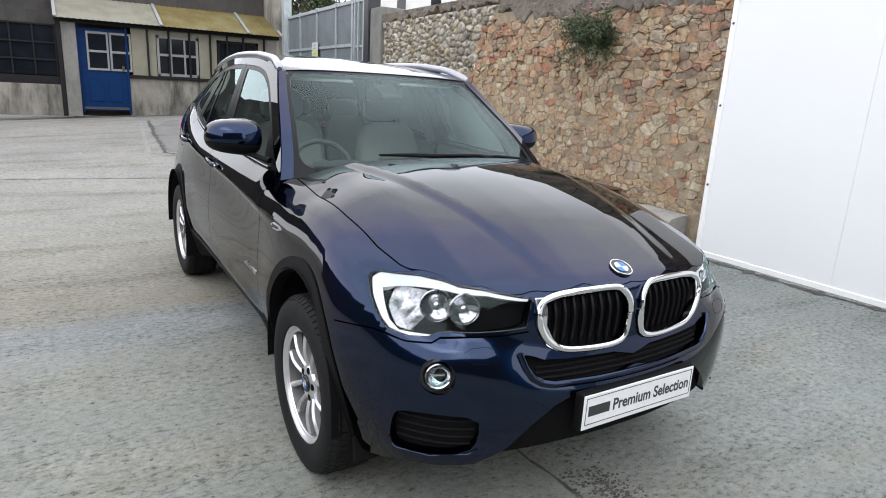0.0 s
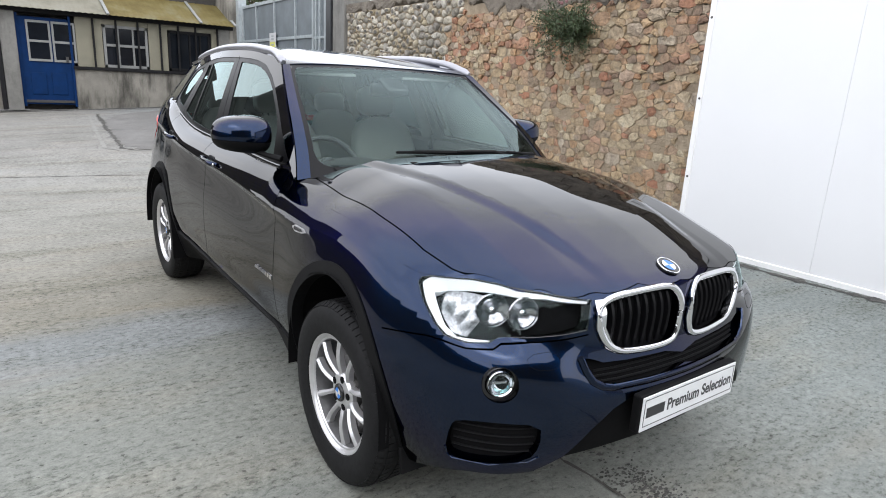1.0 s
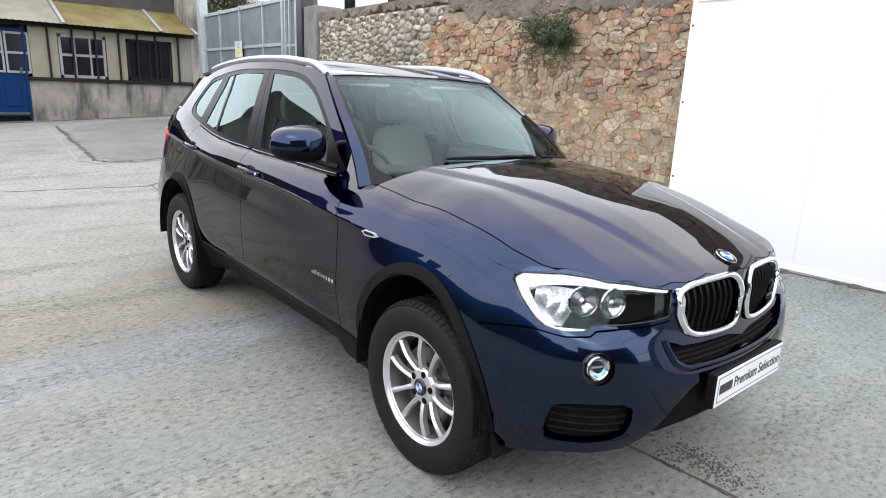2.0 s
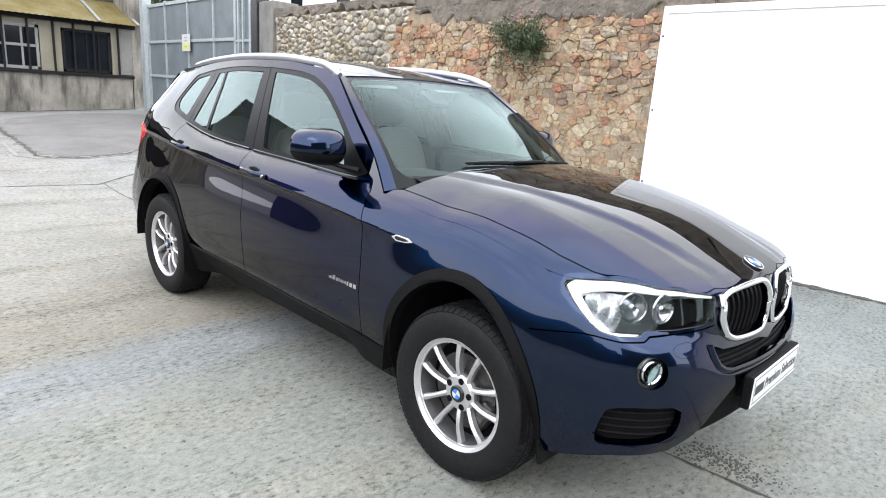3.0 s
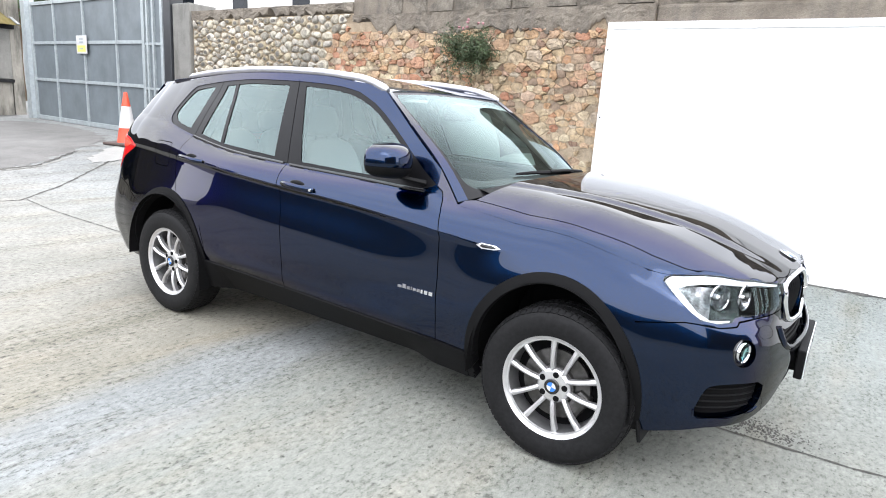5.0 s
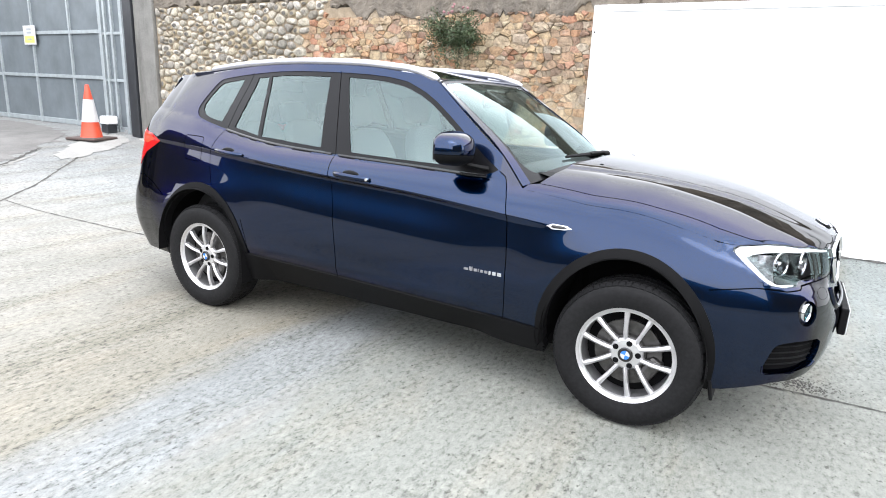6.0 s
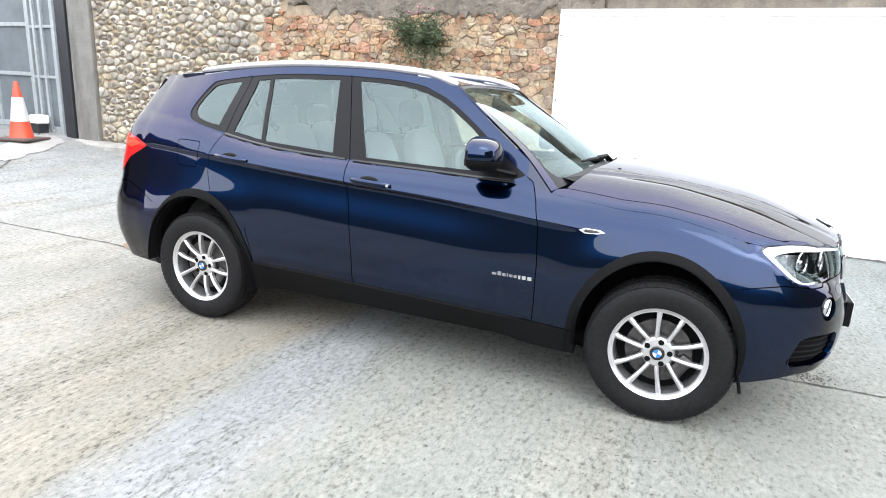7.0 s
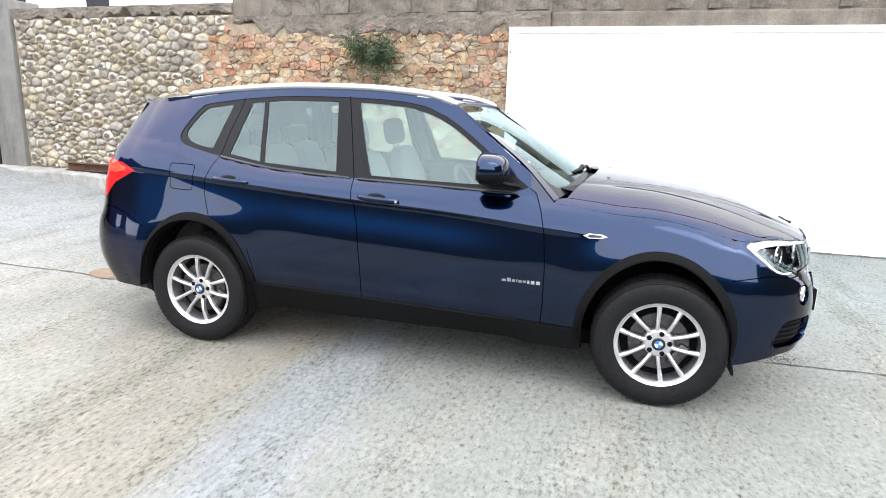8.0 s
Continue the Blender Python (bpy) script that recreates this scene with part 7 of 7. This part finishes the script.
def blotch(name, outline, mat, label, lift=0.004, seed=3, rough=0.05, category="patch"):
    """A flat patch with an uneven edge that follows the ground."""
    rng = np.random.RandomState(seed)
    l = rounded(outline, 2)
    span = np.ptp(l, axis=0).max()
    l = spaced(l.tolist(), min(0.12, span / 12), closed=True)
    l = l + rng.normal(0, rough, l.shape)
    lo, hi = l.min(0), l.max(0)
    g = max(0.02, span / 40)
    p2, tri, mid, _ = partition([l], [], np.arange(lo[0], hi[0], g), np.arange(lo[1], hi[1], g), 0.004, lambda q: inside(l, q))
    tri = tri[inside(l, mid)]
    verts = [(x, y, float(ground_height(x, y)) + lift) for x, y in p2]
    faces = []
    for a, b, c in tri:
        q = (p2[b] - p2[a])[0] * (p2[c] - p2[a])[1] - (p2[b] - p2[a])[1] * (p2[c] - p2[a])[0]
        faces.append((a, b, c) if q > 0 else (a, c, b))
    tagged(new(name, data_mesh(name, verts, faces, mat)), label, category, kind="structure")


ribbon("joint", [(-0.03, -4.5), (-0.02, -1.4), (-0.06, -0.7), (-0.08, -0.4), (-0.03, 2.0), (-0.01, 4.0), (0.03, 5.0), (0.06, 6.2), (0.12, 7.5)], 0.014, CRACK, "dark dirt-filled joint between concrete slabs", seed=4)
ribbon("joint", [(0.12, 7.5), (0.9, 8.15), (2.2, 9.4), (3.4, 10.6), (4.0, 11.2)], 0.03, CRACK, "dark dirt-filled joint between concrete slabs", seed=5)
ribbon("joint", [(0.12, 7.52), (-2.5, 7.9), (-7.0, 8.4)], 0.02, CRACK, "dark dirt-filled joint between concrete slabs", seed=6)
blotch("asphalt_patch", [(0.6, 16.6), (0.05, 11.6), (-0.06, 9.85), (0.6, 9.55), (1.3, 9.75), (2.3, 10.7), (3.9, 11.9), (4.2, 17.4)], ASPHALT, "grey worn asphalt patch before the gate", 0.005, 7, 0.075)
ribbon("patch_edge", [(0.5, 16.4), (0.05, 11.6), (-0.06, 9.9), (0.1, 9.7), (0.6, 9.53), (1.3, 9.73), (2.3, 10.68)], 0.06, CRACK, "dark broken edge of the asphalt patch", 0.008, 0.6, 41)
ribbon("patch_strip", [(0.3, 16.4), (-0.1, 11.6), (-0.22, 9.85), (0.0, 9.55), (0.6, 9.38), (1.3, 9.58), (2.0, 10.1)], 0.06, WORN_STRIP, "pale worn strip round the asphalt patch", 0.006, 0.3, 42)
blotch("pale_apron", [(1.9, 9.3), (2.5, 10.35), (4.0, 11.5), (4.05, 10.6), (3.6, 10.2)], PALE_SLAB, "pale concrete apron by the gate", 0.009, 8, 0.03)
rng_d = np.random.RandomState(21)


def crumbs(name, n, cx, cy, sx, sy, most, label):
    """Loose grit: many small flattened lumps lying on the ground."""
    verts, faces = [], []
    for k in range(n):
        x, y = cx + rng_d.normal(0, sx), cy + rng_d.normal(0, sy)
        r = 0.004 + most * rng_d.rand() ** 2.5
        z = float(ground_height(x, y))
        o = len(verts)
        for ring, (s, h) in enumerate(((1.0, -0.001), (0.75, 0.35), (0.3, 0.5))):
            for i in range(6):
                w = i * math.pi / 3 + k
                q = r * s * rng_d.uniform(0.6, 1.3)
                verts.append((x + 1.5 * q * math.cos(w), y + q * math.sin(w), z + (h * r * rng_d.uniform(0.5, 0.9) if h > 0 else h)))
        for ring in range(2):
            for i in range(6):
                a, b = o + ring * 6 + i, o + ring * 6 + (i + 1) % 6
                faces.append((a, b, b + 6, a + 6))
        faces.append(tuple(range(o + 12, o + 18)))
    tagged(new(name, data_mesh(name, verts, faces, DIRT_AND_SHADE)), label, "grit", kind="stuff")


# shadow and stain at the house wall's foot, painted as one dark strip
ribbon("house_foot_shade", [(-9.0, 18.42), (-4.0, 18.4), (0.0, 18.43), (4.6, 18.4)], 0.28, DIRT_AND_SHADE, "dark strip of stain and painted shadow along the foot of the house", 0.006, 0.25, 12)
ribbon("dirt_line", [(3.77, -6.5), (3.78, -2.0), (3.76, 0.2), (3.78, 1.7)], 0.07, DIRT_AND_SHADE, "dark dirt gathered at the foot of the white panel", 0.005, 0.7, 51)
crumbs("loose_grit", 420, 0.11, -0.73, 0.055, 0.13, 0.004, "dark loose grit and dirt lying on the concrete")
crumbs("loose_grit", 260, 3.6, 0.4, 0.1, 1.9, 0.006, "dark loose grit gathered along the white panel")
blotch("round_cover", [(0.26 + 0.19 * math.cos(w), 4.5 + 0.27 * math.sin(w)) for w in np.linspace(0, 2 * math.pi, 20, endpoint=False)], RUST_STAIN, "rust-brown round cover set in the concrete", 0.006, 10, 0.004)

# ---- stones of the wall, each one a piece of its own ----


def stone_mesh(p, proud, rng, soft, mat):
    """A stone in the wall's face from its outline: a rounded back or a broken flat face."""
    c = p.mean(0)
    n = len(p)
    verts, faces = [], []
    lean = rng.normal(0, 0.1 if soft else 0.06, 2)
    rings = ((1.0, -0.02), (0.93, 0.6 * proud), (0.58, proud)) if soft else ((1.0, -0.02), (0.96, 0.8 * proud), (0.6, proud))
    for s, d in rings:
        for q in p:
            w = c + (q - c) * s
            tilt = (w - c) @ lean * (d > 0)
            verts.append((-(d + tilt + rng.normal(0, 0.06 * proud if soft else 0.12 * proud) * (d > 0)), w[0], w[1]))
    verts.append((-(proud * 1.06), c[0], c[1]))
    for r in range(len(rings) - 1):
        for i in range(n):
            a, b = r * n + i, r * n + (i + 1) % n
            faces.append((a, b, b + n, a + n))
    top = (len(rings) - 1) * n
    for i in range(n):
        faces.append((top + i, top + (i + 1) % n, len(verts) - 1))
    return data_mesh("stone", verts, [f[::-1] for f in faces], mat, None, soft)


def scatter(rng, y0, y1, z0, z1):
    """Places for stones of many sizes: the large ones first, the small ones in what is left."""
    spots = np.empty((0, 3))
    for big, small, tries in ((0.12, 0.085, 400), (0.085, 0.06, 1500), (0.06, 0.042, 5000), (0.042, 0.027, 9000)):
        for _ in range(tries):
            y, z, r = rng.uniform(y0, y1), rng.uniform(z0, z1), rng.uniform(small, big)
            cobble = cobbled(y, z)
            if cobble and (r > 0.11 or r < 0.05):
                continue
            if not cobble and r > 0.07 and rng.rand() < 0.6:
                continue
            if not cobble and r > 0.036:
                # broken stones lie in rough courses
                z = z0 + 0.092 * round((z - z0) / 0.092) + rng.normal(0, 0.011)
            d = np.hypot(spots[:, 0] - y, (spots[:, 1] - z) * 1.6)
            if np.all(d > 0.86 * (spots[:, 2] + r)):
                spots = np.vstack([spots, (y, z, r)])
    return spots


def cobbled(y, z):
    return y > 6.05 + 0.68 * (2.4 - z) + 0.15 * math.sin(9 * z)


def cells(spots, lo, hi, stretch):
    """The cell of each place: larger stones push the joint away."""
    p, r = spots[:, :2] * [1, stretch], spots[:, 2]
    box = np.array([(lo[0], lo[1] * stretch), (hi[0], lo[1] * stretch), (hi[0], hi[1] * stretch), (lo[0], hi[1] * stretch)])
    out = []
    for i, c in enumerate(p):
        poly = box
        gaps = ((p - c) ** 2).sum(1)
        for j in np.argsort(gaps)[1:26]:
            n = p[j] - c
            m = c + n * (0.5 + (r[i] ** 2 - r[j] ** 2) / (2 * gaps[j]))
            side = (poly - m) @ n
            kept = []
            for k in range(len(poly)):
                a, b, sa, sb = poly[k], poly[(k + 1) % len(poly)], side[k], side[(k + 1) % len(poly)]
                if sa <= 0:
                    kept.append(a)
                if sa * sb < 0:
                    kept.append(a + (b - a) * sa / (sa - sb))
            if len(kept) > 2:
                poly = np.array(kept)
        out.append(poly / [1, stretch])
    return out


def lay_stones():
    rng = np.random.RandomState(11)
    spots = scatter(rng, 1.6, 9.93, 0.38, 2.73)
    for (y, z, r), poly in zip(spots, cells(spots, (1.6, 0.36), (9.95, 2.745), 1.6)):
        if y < 5.8:
            poly = poly.copy()
            poly[:, 1] = np.minimum(poly[:, 1], 2.48)
        if np.ptp(poly[:, 0]) < 0.03 or np.ptp(poly[:, 1]) < 0.03:
            continue
        one_stone(poly, cobbled(y, z), z + rng.normal(0, 0.2) < 1.6, rng)


def one_stone(cell, cobble, worn, rng):
    """One stone that fills its cell, rounded by the river or broken to an uneven edge."""
    c = cell.mean(0)
    span = np.ptp(cell, axis=0).min()
    if cobble:
        p = rounded(cell, 1)
        way = np.arctan2(p[:, 1] - c[1], p[:, 0] - c[0])
        egg = c + np.stack([np.cos(way), np.sin(way)], 1) * np.ptp(cell, axis=0) * 0.5
        p = (0.88 * p + 0.12 * egg - c) * (1 - rng.uniform(0.012, 0.026) / span) + c
        p = p + rng.normal(0, 0.003, p.shape)
        proud, mat = rng.uniform(0.02, 0.05), GREY_STONE
    else:
        p = np.concatenate([[a, a * 0.5 + b * 0.5] for a, b in zip(cell, np.roll(cell, -1, 0))])
        p = (p - c) * (1 - rng.uniform(0.0, 0.014) / span) + c
        p = p + rng.normal(0, 0.05 * span, p.shape)
        if worn:
            if rng.rand() < 0.08:
                return
            proud, mat = rng.uniform(0.002, 0.014), TAN_STONE if rng.rand() < 0.85 else RED_STONE
        else:
            # the red stones come in drifts
            red = 0.55 + 0.35 * math.sin(2.3 * c[0] + 1.0) * math.sin(4.1 * c[1] + 0.7 * c[0])
            proud, mat = 0.006 + 0.036 * rng.rand() ** 1.8, RED_STONE if rng.rand() < red else TAN_STONE
    me = stone_mesh(p, proud, rng, cobble, mat)
    for v in me.vertices:
        v.co.y -= WALL_Y0
    ob = new("stone", me)
    ob.parent = wall_east


lay_stones()

# ---- blocks of the upper wall ----


def lay_blocks():
    rng = np.random.RandomState(31)
    meshes = []
    for k in range(6):
        ring = np.array([(0, 0), (0.12, 0.004), (0.3, -0.003), (0.428, 0), (0.43, 0.1), (0.428, 0.195), (0.3, 0.2), (0.14, 0.193), (0, 0.196), (0.003, 0.1)]) + rng.normal(0, 0.005, (10, 2))
        meshes.append(stone_mesh(ring.mean(0) + (ring - ring.mean(0)) * 0.975, rng.uniform(0.004, 0.011), rng, False, BLOCK))
    for row in range(2):
        y = -5.0 - 0.22 * (row % 2)
        while y < 5.2:
            if rng.rand() > 0.06:
                ob = new("block", meshes[rng.randint(6)])
                x = wall_x(y) if y > 1.2 else 3.93
                ob.parent = upper
                ob.matrix_local = upper.matrix_world.inverted() @ pose(x + rng.normal(0, 0.003), y + rng.normal(0, 0.004), 2.715 + 0.215 * row, 0, 0, WALL_TURN if y > 1.2 else 0)
            y += 0.445


lay_blocks()

# ---- bush growing out of the wall ----


def build_bush():
    rng = np.random.RandomState(5)
    bush = thing("bush", "small green shrub growing out of the stone wall", "bush")
    root = np.array([-0.02, 0.0, -0.12])
    tips = []
    for k in range(80):
        a = rng.uniform(-1.25, 1.25)
        up = rng.uniform(0.1, 1.0)
        length = rng.uniform(0.3, 0.68)
        way = np.array([-rng.uniform(0.25, 0.95), math.sin(a) * 0.8, up * 0.9 + 0.1 - 0.45 * (rng.rand() < 0.22)])
        way /= np.linalg.norm(way)
        pts = [root + way * length * t + np.array([0, 0, -0.10]) * t * t + rng.normal(0, 0.008, 3) for t in np.linspace(0, 1, 5)]
        tips.append(pts)
        part("branch", sweep(pts, [0.007, 0.006, 0.005, 0.004, 0.002], 5), TWIG, bush)
    verts, faces = [], []
    for pts in tips:
        for _ in range(95):
            t = rng.uniform(0.3, 1.0)
            i = min(3, int(t * 4))
            c = pts[i] + (pts[i + 1] - pts[i]) * (t * 4 - i) + rng.normal(0, 0.028, 3)
            d = rng.normal(0, 1, 3) + [0, 0, 0.6]
            d /= np.linalg.norm(d)
            s = np.cross(d, rng.normal(0, 1, 3))
            s /= np.linalg.norm(s)
            l, w = rng.uniform(0.022, 0.042), rng.uniform(0.005, 0.009)
            o = len(verts)
            fold = np.cross(d, s) * w * 0.5
            verts += [c, c + d * l * 0.5 + s * w + fold, c + d * l, c + d * l * 0.5 - s * w + fold]
            faces += [(o, o + 1, o + 2), (o, o + 2, o + 3)]
    leaves = new("leaves", data_mesh("leaves", verts, faces, LEAF))
    leaves.parent = bush
    tagged(leaves, "narrow dull green leaves", kind="stuff")
    for k in range(7):
        bm = bmesh.new()
        bmesh.ops.create_icosphere(bm, subdivisions=2, radius=0.018)
        for v in bm.verts:
            v.co *= rng.uniform(0.7, 1.3)
        part("flower", moved(bm, Matrix.Translation((-0.2 + rng.normal(0, 0.05), 0.0 + rng.normal(0, 0.1), 0.3 + rng.normal(0, 0.03)))), FLOWER, bush, "small faded pink flower")
    bush.matrix_world = pose(wall_x(3.5) + 0.03, 3.5, 2.22)


build_bush()
